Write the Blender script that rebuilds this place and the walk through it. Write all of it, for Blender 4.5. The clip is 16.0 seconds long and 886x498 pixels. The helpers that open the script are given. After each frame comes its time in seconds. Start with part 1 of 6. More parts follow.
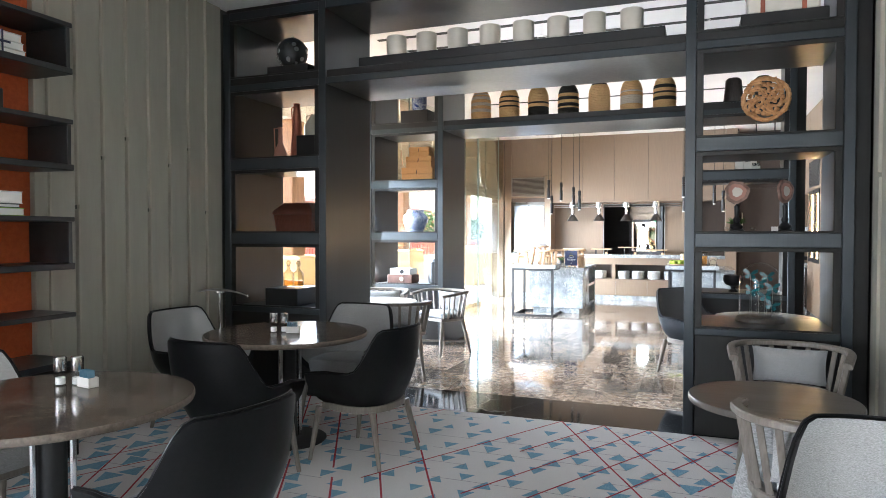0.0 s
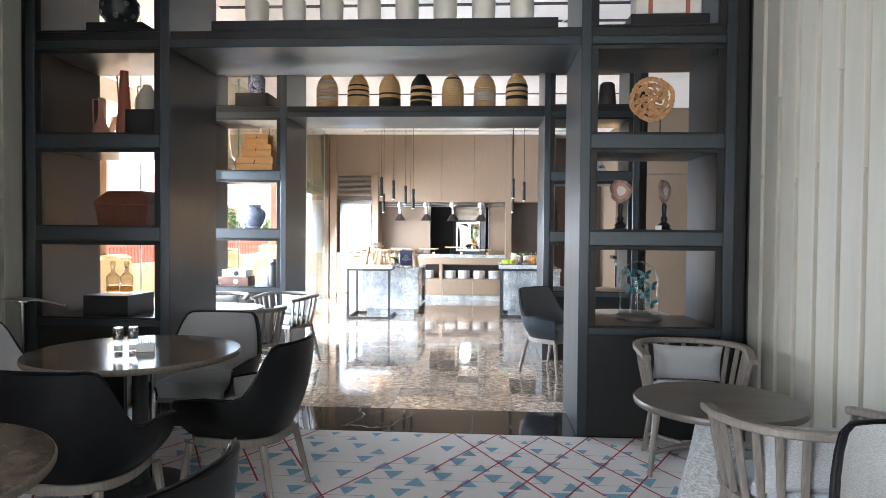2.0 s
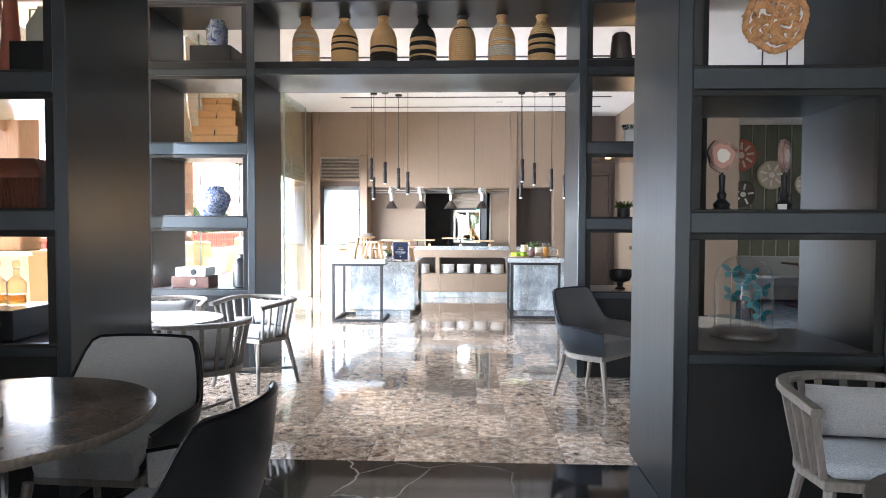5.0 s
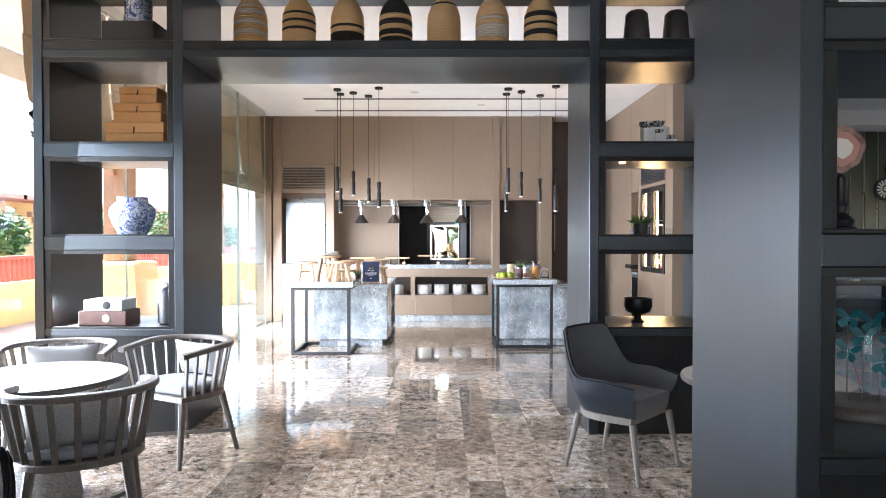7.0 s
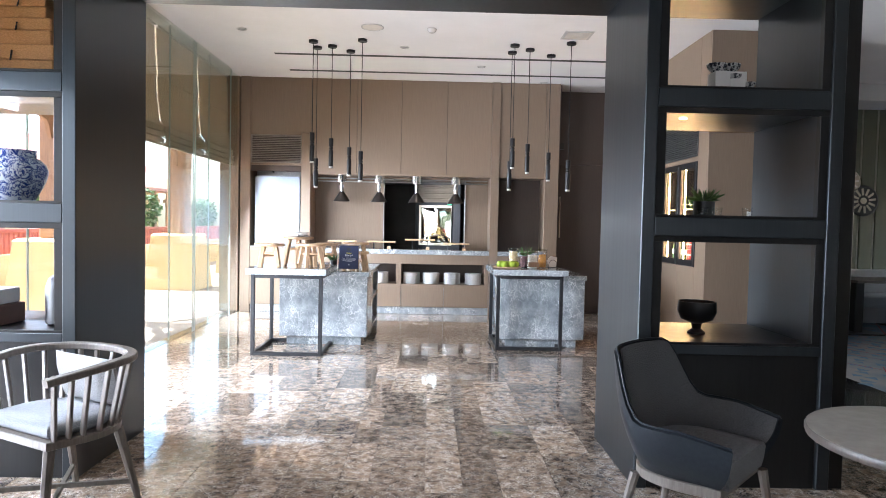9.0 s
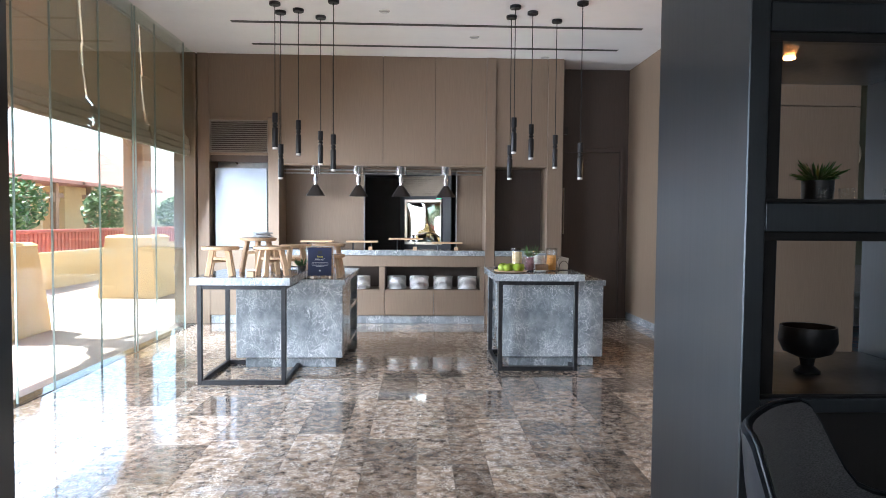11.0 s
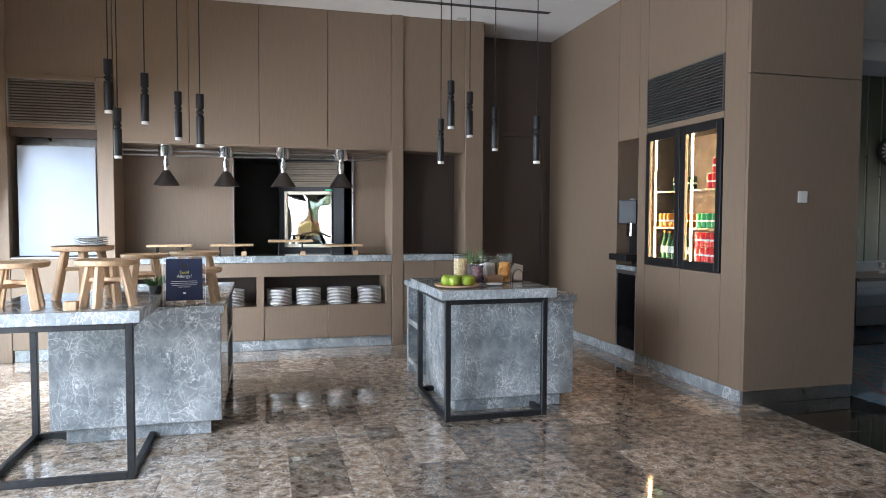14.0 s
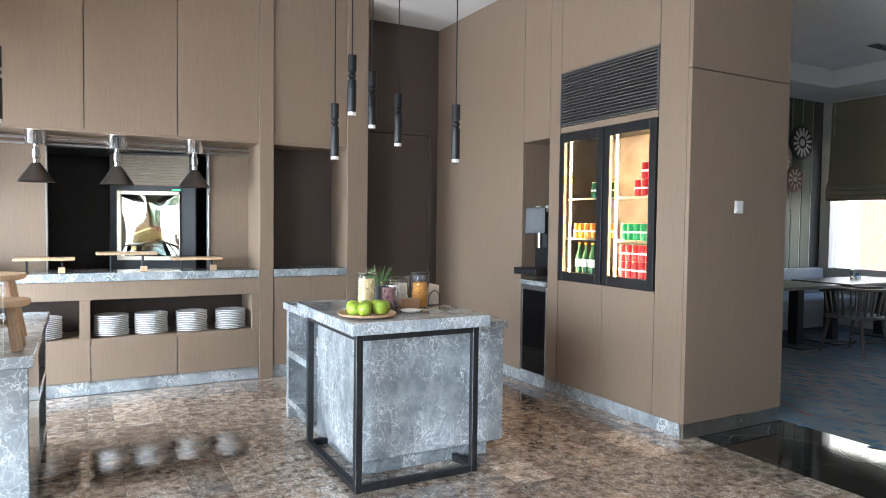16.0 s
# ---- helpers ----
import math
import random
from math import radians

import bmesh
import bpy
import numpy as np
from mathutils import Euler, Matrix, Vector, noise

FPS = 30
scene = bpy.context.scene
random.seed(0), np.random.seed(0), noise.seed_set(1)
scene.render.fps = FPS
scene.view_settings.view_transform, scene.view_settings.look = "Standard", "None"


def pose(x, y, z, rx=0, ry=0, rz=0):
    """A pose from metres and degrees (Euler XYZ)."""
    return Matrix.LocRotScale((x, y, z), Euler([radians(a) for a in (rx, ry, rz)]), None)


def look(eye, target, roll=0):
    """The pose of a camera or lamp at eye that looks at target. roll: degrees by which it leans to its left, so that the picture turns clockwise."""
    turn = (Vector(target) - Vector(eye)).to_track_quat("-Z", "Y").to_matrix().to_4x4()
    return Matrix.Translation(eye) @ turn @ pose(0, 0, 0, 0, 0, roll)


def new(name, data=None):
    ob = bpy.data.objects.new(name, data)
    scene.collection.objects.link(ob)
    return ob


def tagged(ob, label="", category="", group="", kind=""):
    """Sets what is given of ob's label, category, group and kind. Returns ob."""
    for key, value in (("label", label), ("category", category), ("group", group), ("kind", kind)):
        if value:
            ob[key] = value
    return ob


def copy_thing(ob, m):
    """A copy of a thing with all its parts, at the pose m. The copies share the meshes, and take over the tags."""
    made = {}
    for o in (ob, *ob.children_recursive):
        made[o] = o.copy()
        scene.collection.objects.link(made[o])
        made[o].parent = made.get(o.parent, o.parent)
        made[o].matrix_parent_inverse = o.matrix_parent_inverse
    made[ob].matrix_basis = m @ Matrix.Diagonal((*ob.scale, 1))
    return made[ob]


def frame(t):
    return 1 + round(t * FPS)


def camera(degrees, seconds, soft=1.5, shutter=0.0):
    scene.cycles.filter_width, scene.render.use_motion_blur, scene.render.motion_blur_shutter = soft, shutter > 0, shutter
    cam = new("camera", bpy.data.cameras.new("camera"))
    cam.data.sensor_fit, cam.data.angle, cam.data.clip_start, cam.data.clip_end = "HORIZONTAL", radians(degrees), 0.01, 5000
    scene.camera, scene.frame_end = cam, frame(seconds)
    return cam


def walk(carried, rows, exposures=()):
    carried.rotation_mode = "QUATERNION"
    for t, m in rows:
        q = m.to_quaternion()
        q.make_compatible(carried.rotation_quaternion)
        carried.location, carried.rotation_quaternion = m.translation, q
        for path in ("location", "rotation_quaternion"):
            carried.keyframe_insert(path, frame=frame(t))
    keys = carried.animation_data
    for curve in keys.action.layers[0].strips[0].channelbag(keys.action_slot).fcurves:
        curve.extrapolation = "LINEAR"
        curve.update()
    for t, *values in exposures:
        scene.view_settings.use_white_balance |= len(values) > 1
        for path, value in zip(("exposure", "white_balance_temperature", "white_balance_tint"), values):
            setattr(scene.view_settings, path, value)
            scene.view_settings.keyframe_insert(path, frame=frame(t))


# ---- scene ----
cam = camera(67.4, 16.0, soft=0.9)
PATH = [
    (0, (0.161, 1.016, 1.452), (-0.556, 2.882, 1.401), -0.0),
    (0.5, (-0.061, 1.037, 1.436), (-0.614, 2.959, 1.409), 0.2),
    (1, (-0.274, 1.097, 1.426), (-0.644, 3.062, 1.399), 0.0),
    (1.5, (-0.445, 1.217, 1.417), (-0.685, 3.202, 1.38), 0.5),
    (2, (-0.592, 1.379, 1.42), (-0.716, 3.374, 1.373), 0.5),
    (2.5, (-0.762, 1.524, 1.426), (-0.775, 3.523, 1.366), 0.1),
    (3, (-0.819, 1.735, 1.408), (-0.808, 3.733, 1.322), -0.0),
    (3.5, (-0.835, 1.983, 1.442), (-0.882, 3.98, 1.342), 0.5),
    (3.7, (-0.796, 2.041, 1.396), (-0.895, 4.038, 1.328), 0.6),
    (5.8, (-0.976, 3.416, 1.38), (-1.017, 5.414, 1.299), -0.5),
    (6, (-0.981, 3.506, 1.419), (-0.997, 5.504, 1.336), -0.2),
    (6.5, (-0.969, 3.758, 1.448), (-0.973, 5.757, 1.393), 0.5),
    (7, (-0.989, 4.086, 1.432), (-0.99, 6.086, 1.399), 0.0),
    (7.5, (-0.989, 4.415, 1.417), (-0.978, 6.415, 1.405), -0.7),
    (8, (-0.965, 4.734, 1.403), (-0.947, 6.734, 1.372), 0.7),
    (8.5, (-1.013, 5.083, 1.394), (-0.982, 7.081, 1.327), 1.4),
    (10.8, (-1.053, 6.571, 1.367), (-0.974, 8.568, 1.28), 0.0),
    (11, (-1.042, 6.684, 1.373), (-0.966, 8.681, 1.288), 0.5),
    (11.5, (-1.062, 7.031, 1.366), (-0.947, 9.026, 1.286), 0.3),
    (12, (-1.131, 7.364, 1.375), (-0.916, 9.35, 1.296), -0.2),
    (12.5, (-1.185, 7.642, 1.374), (-0.923, 9.624, 1.299), 0.6),
    (13, (-1.324, 7.953, 1.378), (-0.969, 9.919, 1.297), 0.6),
    (13.5, (-1.446, 8.236, 1.373), (-0.964, 10.175, 1.28), 0.2),
    (14, (-1.453, 8.455, 1.378), (-0.938, 10.385, 1.283), 0.2),
    (14.5, (-1.546, 8.749, 1.392), (-0.954, 10.657, 1.298), -0.2),
    (15, (-1.596, 8.988, 1.408), (-0.884, 10.855, 1.316), -0.5),
    (15.5, (-1.533, 9.285, 1.404), (-0.74, 11.119, 1.32), 0.1),
    (16, (-1.526, 9.529, 1.402), (-0.572, 11.285, 1.326), 0.7),
]
walk(cam, [(t, look(eye, target, roll)) for t, eye, target, roll in PATH],
     [(0.0, 3.65, 6200, 14), (3.5, 3.6, 6200, 16), (6.0, 3.5, 6150, 17), (8.5, 3.0, 6150, 18), (11.0, 2.5, 6050, 17), (12.5, 1.98, 6100, 16), (14.0, 2.25, 6100, 15), (15.0, 2.55, 6100, 13), (16.0, 3.0, 6050, 13)])

# ---- world, sun, lights ----
world = bpy.data.worlds.new("sky")
scene.world = world
world.use_nodes = True
_wn = world.node_tree
_sky = _wn.nodes.new("ShaderNodeTexSky")
_sky.sky_type = "NISHITA"
_sky.sun_disc = False
_sky.sun_elevation = radians(58)
_sky.sun_rotation = radians(-75)
_sky.air_density, _sky.dust_density = 1.0, 2.5
_bg = _wn.nodes["Background"]
_bg.inputs["Strength"].default_value = 0.15
_wn.links.new(_sky.outputs["Color"], _bg.inputs["Color"])

sun_data = bpy.data.lights.new("sun", "SUN")
sun_data.energy, sun_data.angle, sun_data.color = 5.0, radians(0.6), (1.0, 0.97, 0.93)
sun = new("sun", sun_data)
sun.matrix_world = look((-12, 13, 20), (-12 + 0.51, 13 - 0.13, 20 - 0.85))


def area(name, eye, target, width, height, watts, colour=(1, 1, 1), spread=125):
    d = bpy.data.lights.new(name, "AREA")
    d.shape, d.size, d.size_y, d.energy, d.color = "RECTANGLE", width, height, watts, colour
    ob = new(name, d)
    d.spread = radians(spread)
    ob.matrix_world = look(eye, target)
    return ob


area("sky_light_lounge", (-4.1, -1.9, 1.25), (0, -1.7, 1.1), 3.0, 2.2, 46, (0.86, 0.945, 1.0), 165)
for _y, _to, _z, _w, _p in ((7.62, 7.3, 0.6, 1.4, 11.5), (8.98, 8.8, 0.5, 1.3, 16), (10.6, 11.8, 0.2, 1.8, 24), (14.5, 15.6, -0.4, 1.7, 23)):
    area("sky_light_window", (-3.78, _y, 1.09), (0, _to, _z), _w, 2.12, _p, (0.82, 0.92, 1.0))

# ---- materials ----


def mat(name, base, rough=0.5, metal=0.0, coat=0.0):
    m = bpy.data.materials.new(name)
    m.use_nodes = True
    p = m.node_tree.nodes["Principled BSDF"]
    p.inputs["Base Color"].default_value = (*base, 1)
    p.inputs["Roughness"].default_value = rough
    p.inputs["Metallic"].default_value = metal
    p.inputs["Coat Weight"].default_value = coat
    return m


def node(m, kind, **values):
    n = m.node_tree.nodes.new(kind)
    for key, value in values.items():
        n.inputs[key.replace("_", " ")].default_value = value
    return n


def link(m, a, b):
    m.node_tree.links.new(a, b)


def coords(m, stretch=(1, 1, 1), by_object=False):
    tc = node(m, "ShaderNodeTexCoord")
    mp = node(m, "ShaderNodeMapping", Scale=stretch)
    link(m, tc.outputs["Object"], mp.inputs["Vector"])
    if by_object:
        info = node(m, "ShaderNodeObjectInfo")
        mul = node(m, "ShaderNodeVectorMath")
        mul.operation = "SCALE"
        mul.inputs[0].default_value = (31, 17, 23)
        link(m, info.outputs["Random"], mul.inputs["Scale"])
        add = node(m, "ShaderNodeVectorMath")
        link(m, mp.outputs["Vector"], add.inputs[0])
        link(m, mul.outputs["Vector"], add.inputs[1])
        return add.outputs["Vector"]
    return mp.outputs["Vector"]


def ramp(m, fac, stops):
    r = node(m, "ShaderNodeValToRGB")
    el = r.color_ramp.elements
    while len(el) < len(stops):
        el.new(0.5)
    for e, (at, c) in zip(el, stops):
        e.position, e.color = at, (*c, 1)
    link(m, fac, r.inputs["Fac"])
    return r.outputs["Color"]


def bump(m, height, strength=0.2, distance=0.01):
    b = node(m, "ShaderNodeBump", Strength=strength, Distance=distance)
    link(m, height, b.inputs["Height"])
    link(m, b.outputs["Normal"], m.node_tree.nodes["Principled BSDF"].inputs["Normal"])


def put(m, colour=None, rough=None):
    p = m.node_tree.nodes["Principled BSDF"]
    if colour is not None:
        link(m, colour, p.inputs["Base Color"])
    if rough is not None:
        link(m, rough, p.inputs["Roughness"])


def noisy(name, a, b, scale=6.0, stretch=(1, 1, 1), rough=0.5, metal=0.0, detail=6.0, relief=0.1, rough_spread=0.08, distance=0.003, by_object=False, span=(0.3, 0.7)):
    """A surface that varies between two colours at two scales, with relief and uneven gloss."""
    m = mat(name, a, rough, metal)
    v = coords(m, stretch, by_object)
    n = node(m, "ShaderNodeTexNoise", Scale=scale, Detail=detail, Roughness=0.6)
    link(m, v, n.inputs["Vector"])
    put(m, ramp(m, n.outputs["Fac"], [(span[0], a), (span[1], b)]))
    n2 = node(m, "ShaderNodeTexNoise", Scale=scale * 0.23, Detail=3.0)
    link(m, v, n2.inputs["Vector"])
    mr = node(m, "ShaderNodeMapRange")
    mr.inputs["To Min"].default_value = max(rough - rough_spread, 0.02)
    mr.inputs["To Max"].default_value = rough + rough_spread
    link(m, n2.outputs["Fac"], mr.inputs["Value"])
    put(m, rough=mr.outputs["Result"])
    if relief:
        n3 = node(m, "ShaderNodeTexNoise", Scale=scale * 4, Detail=4.0)
        link(m, v, n3.inputs["Vector"])
        bump(m, n3.outputs["Fac"], relief, distance)
    return m


def stone(name, dark, light, vein, scale, rough, vein_width=0.03, by_object=False, warp=1.6, webs=0.0, stretch=(1, 1, 1), span=(0.40, 0.62)):
    """Polished marble: cloudy ground with thin, broken veins."""
    m = mat(name, dark, rough)
    v = coords(m, stretch, by_object)
    n = node(m, "ShaderNodeTexNoise", Scale=scale, Detail=9.0, Roughness=0.72)
    link(m, v, n.inputs["Vector"])
    ground = ramp(m, n.outputs["Fac"], [(span[0], dark), (span[1], light)])
    w = node(m, "ShaderNodeTexNoise", Scale=scale * 1.2, Detail=5.0, Roughness=0.62)
    link(m, v, w.inputs["Vector"])
    bend = node(m, "ShaderNodeVectorMath")
    bend.operation = "MULTIPLY_ADD"
    bend.inputs[1].default_value = (warp / scale,) * 3
    link(m, w.outputs["Color"], bend.inputs[0])
    link(m, v, bend.inputs[2])
    vo = node(m, "ShaderNodeTexVoronoi", Scale=scale * 2.2)
    vo.feature = "DISTANCE_TO_EDGE"
    link(m, bend.outputs["Vector"], vo.inputs["Vector"])
    lines = ramp(m, vo.outputs["Distance"], [(0.0, (1, 1, 1)), (vein_width, (0, 0, 0))])
    if webs:
        vf = node(m, "ShaderNodeTexVoronoi", Scale=scale * 5.3)
        vf.feature = "DISTANCE_TO_EDGE"
        link(m, bend.outputs["Vector"], vf.inputs["Vector"])
        fine = ramp(m, vf.outputs["Distance"], [(0.0, (webs, webs, webs)), (vein_width * 1.7, (0, 0, 0))])
        both = node(m, "ShaderNodeMix")
        both.data_type, both.blend_type = "RGBA", "LIGHTEN"
        both.inputs["Factor"].default_value = 1.0
        link(m, lines, both.inputs["A"])
        link(m, fine, both.inputs["B"])
        lines = both.outputs["Result"]
    brk = node(m, "ShaderNodeTexNoise", Scale=scale * 1.1, Detail=3.0)
    link(m, v, brk.inputs["Vector"])
    gate = ramp(m, brk.outputs["Fac"], [(0.38, (0.05, 0.05, 0.05)), (0.62, (1, 1, 1))])
    mul = node(m, "ShaderNodeMix")
    mul.data_type, mul.blend_type = "RGBA", "MULTIPLY"
    mul.inputs["Factor"].default_value = 1.0
    link(m, lines, mul.inputs["A"])
    link(m, gate, mul.inputs["B"])
    mix = node(m, "ShaderNodeMix")
    mix.data_type = "RGBA"
    link(m, mul.outputs["Result"], mix.inputs["Factor"])
    link(m, ground, mix.inputs["A"])
    mix.inputs["B"].default_value = (*vein, 1)
    out = mix.outputs["Result"]
    if by_object:
        info = node(m, "ShaderNodeObjectInfo")
        hv = node(m, "ShaderNodeHueSaturation")
        mr = node(m, "ShaderNodeMapRange")
        mr.inputs["To Min"].default_value, mr.inputs["To Max"].default_value = 0.58, 1.36
        link(m, info.outputs["Random"], mr.inputs["Value"])
        link(m, mr.outputs["Result"], hv.inputs["Value"])
        link(m, out, hv.inputs["Color"])
        out = hv.outputs["Color"]
    put(m, out)
    return m


def glass(name, tint=(0.97, 0.985, 0.98), power=5.0):
    m = bpy.data.materials.new(name)
    m.use_nodes = True
    t = m.node_tree
    t.nodes.remove(t.nodes["Principled BSDF"])
    tr = t.nodes.new("ShaderNodeBsdfTransparent")
    tr.inputs["Color"].default_value = (*tint, 1)
    gl = t.nodes.new("ShaderNodeBsdfGlossy")
    gl.inputs["Roughness"].default_value = 0.01
    lw = t.nodes.new("ShaderNodeLayerWeight")
    lw.inputs["Blend"].default_value = 0.5
    pw = t.nodes.new("ShaderNodeMath")
    pw.operation = "POWER"
    pw.inputs[1].default_value = power
    t.links.new(lw.outputs["Facing"], pw.inputs[0])
    fr = t.nodes.new("ShaderNodeMath")
    fr.operation = "MULTIPLY_ADD"
    fr.inputs[1].default_value, fr.inputs[2].default_value = 0.7, 0.025
    t.links.new(pw.outputs["Value"], fr.inputs[0])
    mx = t.nodes.new("ShaderNodeMixShader")
    t.links.new(fr.outputs["Value"], mx.inputs["Fac"])
    t.links.new(tr.outputs["BSDF"], mx.inputs[1])
    t.links.new(gl.outputs["BSDF"], mx.inputs[2])
    t.links.new(mx.outputs["Shader"], t.nodes["Material Output"].inputs["Surface"])
    return m


def glow(name, colour, strength):
    m = mat(name, colour, 0.5)
    p = m.node_tree.nodes["Principled BSDF"]
    p.inputs["Emission Color"].default_value = (*colour, 1)
    p.inputs["Emission Strength"].default_value = strength
    return m


def fabric(name, a, b, scale=260.0):
    """Woven cloth: crossed threads with flecks."""
    m = mat(name, a, 0.92)
    v = coords(m, (0.55, 0.55, 1.6))
    n = node(m, "ShaderNodeTexNoise", Scale=scale, Detail=4.0, Roughness=0.7)
    link(m, v, n.inputs["Vector"])
    put(m, ramp(m, n.outputs["Fac"], [(0.32, a), (0.68, b)]))
    w = node(m, "ShaderNodeTexNoise", Scale=scale * 0.7, Detail=3.0)
    link(m, v, w.inputs["Vector"])
    bump(m, w.outputs["Fac"], 0.5, 0.004)
    m.node_tree.nodes["Principled BSDF"].inputs["Sheen Weight"].default_value = 0.15
    return m


M_BRONZE = noisy("brushed_dark_bronze", (0.062, 0.070, 0.076), (0.068, 0.077, 0.084), 40, (3, 3, 0.05), 0.33, 0.9, relief=0, rough_spread=0.04)


def brushed(m, amount):
    """Upright brush marks: gloss drawn out sideways."""
    p = m.node_tree.nodes["Principled BSDF"]
    p.inputs["Anisotropic"].default_value = amount
    tg = m.node_tree.nodes.new("ShaderNodeTangent")
    tg.direction_type, tg.axis = "RADIAL", "Z"
    m.node_tree.links.new(tg.outputs["Tangent"], p.inputs["Tangent"])


brushed(M_BRONZE, 0.7)
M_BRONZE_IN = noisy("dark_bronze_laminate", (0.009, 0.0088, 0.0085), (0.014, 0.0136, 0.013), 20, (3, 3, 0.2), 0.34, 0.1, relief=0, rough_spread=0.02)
M_VENEER = noisy("taupe_oak_veneer", (0.215, 0.154, 0.107), (0.258, 0.189, 0.131), 26, (9, 9, 0.22), 0.5, 0, relief=0.03, by_object=True)
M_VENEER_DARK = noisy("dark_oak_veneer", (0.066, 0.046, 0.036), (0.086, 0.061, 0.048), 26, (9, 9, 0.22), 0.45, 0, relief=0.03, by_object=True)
M_MARBLE = stone("grey_marble", (0.20, 0.225, 0.235), (0.40, 0.43, 0.44), (0.84, 0.86, 0.86), 3.6, 0.1, 0.026, False, 1.1, 0.8, (1.1, 1.1, 0.85))
M_TILE = stone("brown_emperador_marble", (0.05, 0.031, 0.022), (0.38, 0.28, 0.2), (0.9, 0.82, 0.72), 17.0, 0.06, 0.08, True, 1.1, 0.5, span=(0.36, 0.6))
M_GRANITE = stone("black_marble", (0.008, 0.008, 0.009), (0.02, 0.02, 0.021), (0.4, 0.4, 0.4), 0.8, 0.06, 0.007, False, 0.25)

M_GRANITE.node_tree.nodes["Principled BSDF"].inputs["Specular IOR Level"].default_value = 0.42
M_GROUT = mat("brown_grout", (0.2, 0.155, 0.12), 0.8)
M_PANEL = noisy("sage_grey_lacquer", (0.325, 0.315, 0.262), (0.385, 0.375, 0.315), 3, (3, 3, 0.4), 0.42, 0, relief=0.02)
# Green lacquer with the dining room's dimness put into its colour.
M_OLIVE_DIM = noisy("dimmed_olive_lacquer", (0.085, 0.096, 0.06), (0.11, 0.122, 0.08), 3, (3, 3, 0.4), 0.6, 0, relief=0.02)
M_GAP = mat("dark_green_groove", (0.06, 0.06, 0.052), 0.7)
M_BRASS = mat("champagne_metal", (0.52, 0.46, 0.36), 0.35, 0.8)
M_STRIP = noisy("warm_grey_lacquer", (0.34, 0.318, 0.262), (0.41, 0.385, 0.32), 3, (3, 3, 0.4), 0.36, 0, relief=0.02)
M_ORANGE = noisy("burnt_orange_felt", (0.42, 0.075, 0.018), (0.52, 0.11, 0.03), 40, (1, 1, 1), 0.85)
M_CHARCOAL = noisy("charcoal_lacquer", (0.018, 0.02, 0.021), (0.03, 0.033, 0.034), 12, (1, 1, 1), 0.38)
M_WHITE = noisy("white_ceiling_paint", (0.78, 0.77, 0.75), (0.83, 0.82, 0.80), 2, (1, 1, 1), 0.75, relief=0.02)
M_PLASTER = noisy("warm_white_plaster", (0.62, 0.59, 0.53), (0.7, 0.67, 0.6), 3, (1, 1, 1), 0.8, relief=0.05)
M_LEATHER = noisy("black_leather", (0.004, 0.004, 0.0043), (0.007, 0.007, 0.0073), 60, (1, 1, 1), 0.36, relief=0.12, distance=0.002)
M_LEATHER_BLUE = noisy("slate_leather", (0.017, 0.021, 0.026), (0.024, 0.029, 0.035), 60, (1, 1, 1), 0.36, relief=0.12, distance=0.002)
M_FABRIC = fabric("grey_tweed", (0.20, 0.2, 0.198), (0.40, 0.4, 0.395))
M_FABRIC_DARK = fabric("charcoal_tweed", (0.05, 0.051, 0.053), (0.17, 0.17, 0.172))
M_FABRIC_PALE = fabric("pale_grey_weave", (0.19, 0.21, 0.23), (0.44, 0.47, 0.49))
M_GREYWOOD = noisy("grey_washed_oak", (0.125, 0.107, 0.09), (0.2, 0.173, 0.147), 20, (4, 4, 0.6), 0.45, relief=0.08)
M_DARKWOOD = noisy("dark_brown_oak", (0.06, 0.05, 0.043), (0.1, 0.083, 0.07), 20, (4, 4, 0.6), 0.4, relief=0.06)
M_TABLE = stone("brown_grey_stone_top", (0.04, 0.028, 0.021), (0.125, 0.094, 0.073), (0.22, 0.18, 0.15), 7, 0.15, 0.02)
M_TABLE_EDGE = noisy("rough_stone_edge", (0.085, 0.066, 0.052), (0.17, 0.138, 0.112), 60, (1, 1, 1), 0.6, relief=0.4)
M_TAUPE_TOP = noisy("taupe_wood_top", (0.075, 0.064, 0.056), (0.1, 0.086, 0.075), 10, (1, 9, 1), 0.33, relief=0.04)
M_CREAM_TOP = noisy("cream_stone_top", (0.42, 0.39, 0.34), (0.5, 0.47, 0.41), 14, (1, 1, 1), 0.22, relief=0.0)
M_WOVEN = fabric("woven_pedestal", (0.16, 0.16, 0.155), (0.42, 0.42, 0.41), 90)
M_BLACK = mat("black_metal", (0.018, 0.018, 0.019), 0.42, 0.3)
M_STEELFRAME = noisy("dark_steel", (0.03, 0.031, 0.033), (0.05, 0.051, 0.053), 20, (1, 1, 1), 0.42, 0.6)
M_CHROME = mat("polished_chrome", (0.75, 0.75, 0.75), 0.12, 1.0)
M_STEEL = noisy("brushed_steel", (0.45, 0.45, 0.45), (0.58, 0.58, 0.57), 20, (1, 30, 1), 0.3, 1.0)
M_GLASS = glass("clear_glass", (0.93, 0.965, 0.945))
M_EDGE = mat("polished_glass_edge", (0.36, 0.46, 0.43), 0.15)
M_JAR = glass("jar_glass", (0.975, 0.985, 0.985), 4.2)
M_BLIND = noisy("taupe_linen_blind", (0.56, 0.47, 0.37), (0.64, 0.55, 0.44), 80, (1, 1, 1), 0.9, relief=0.2)


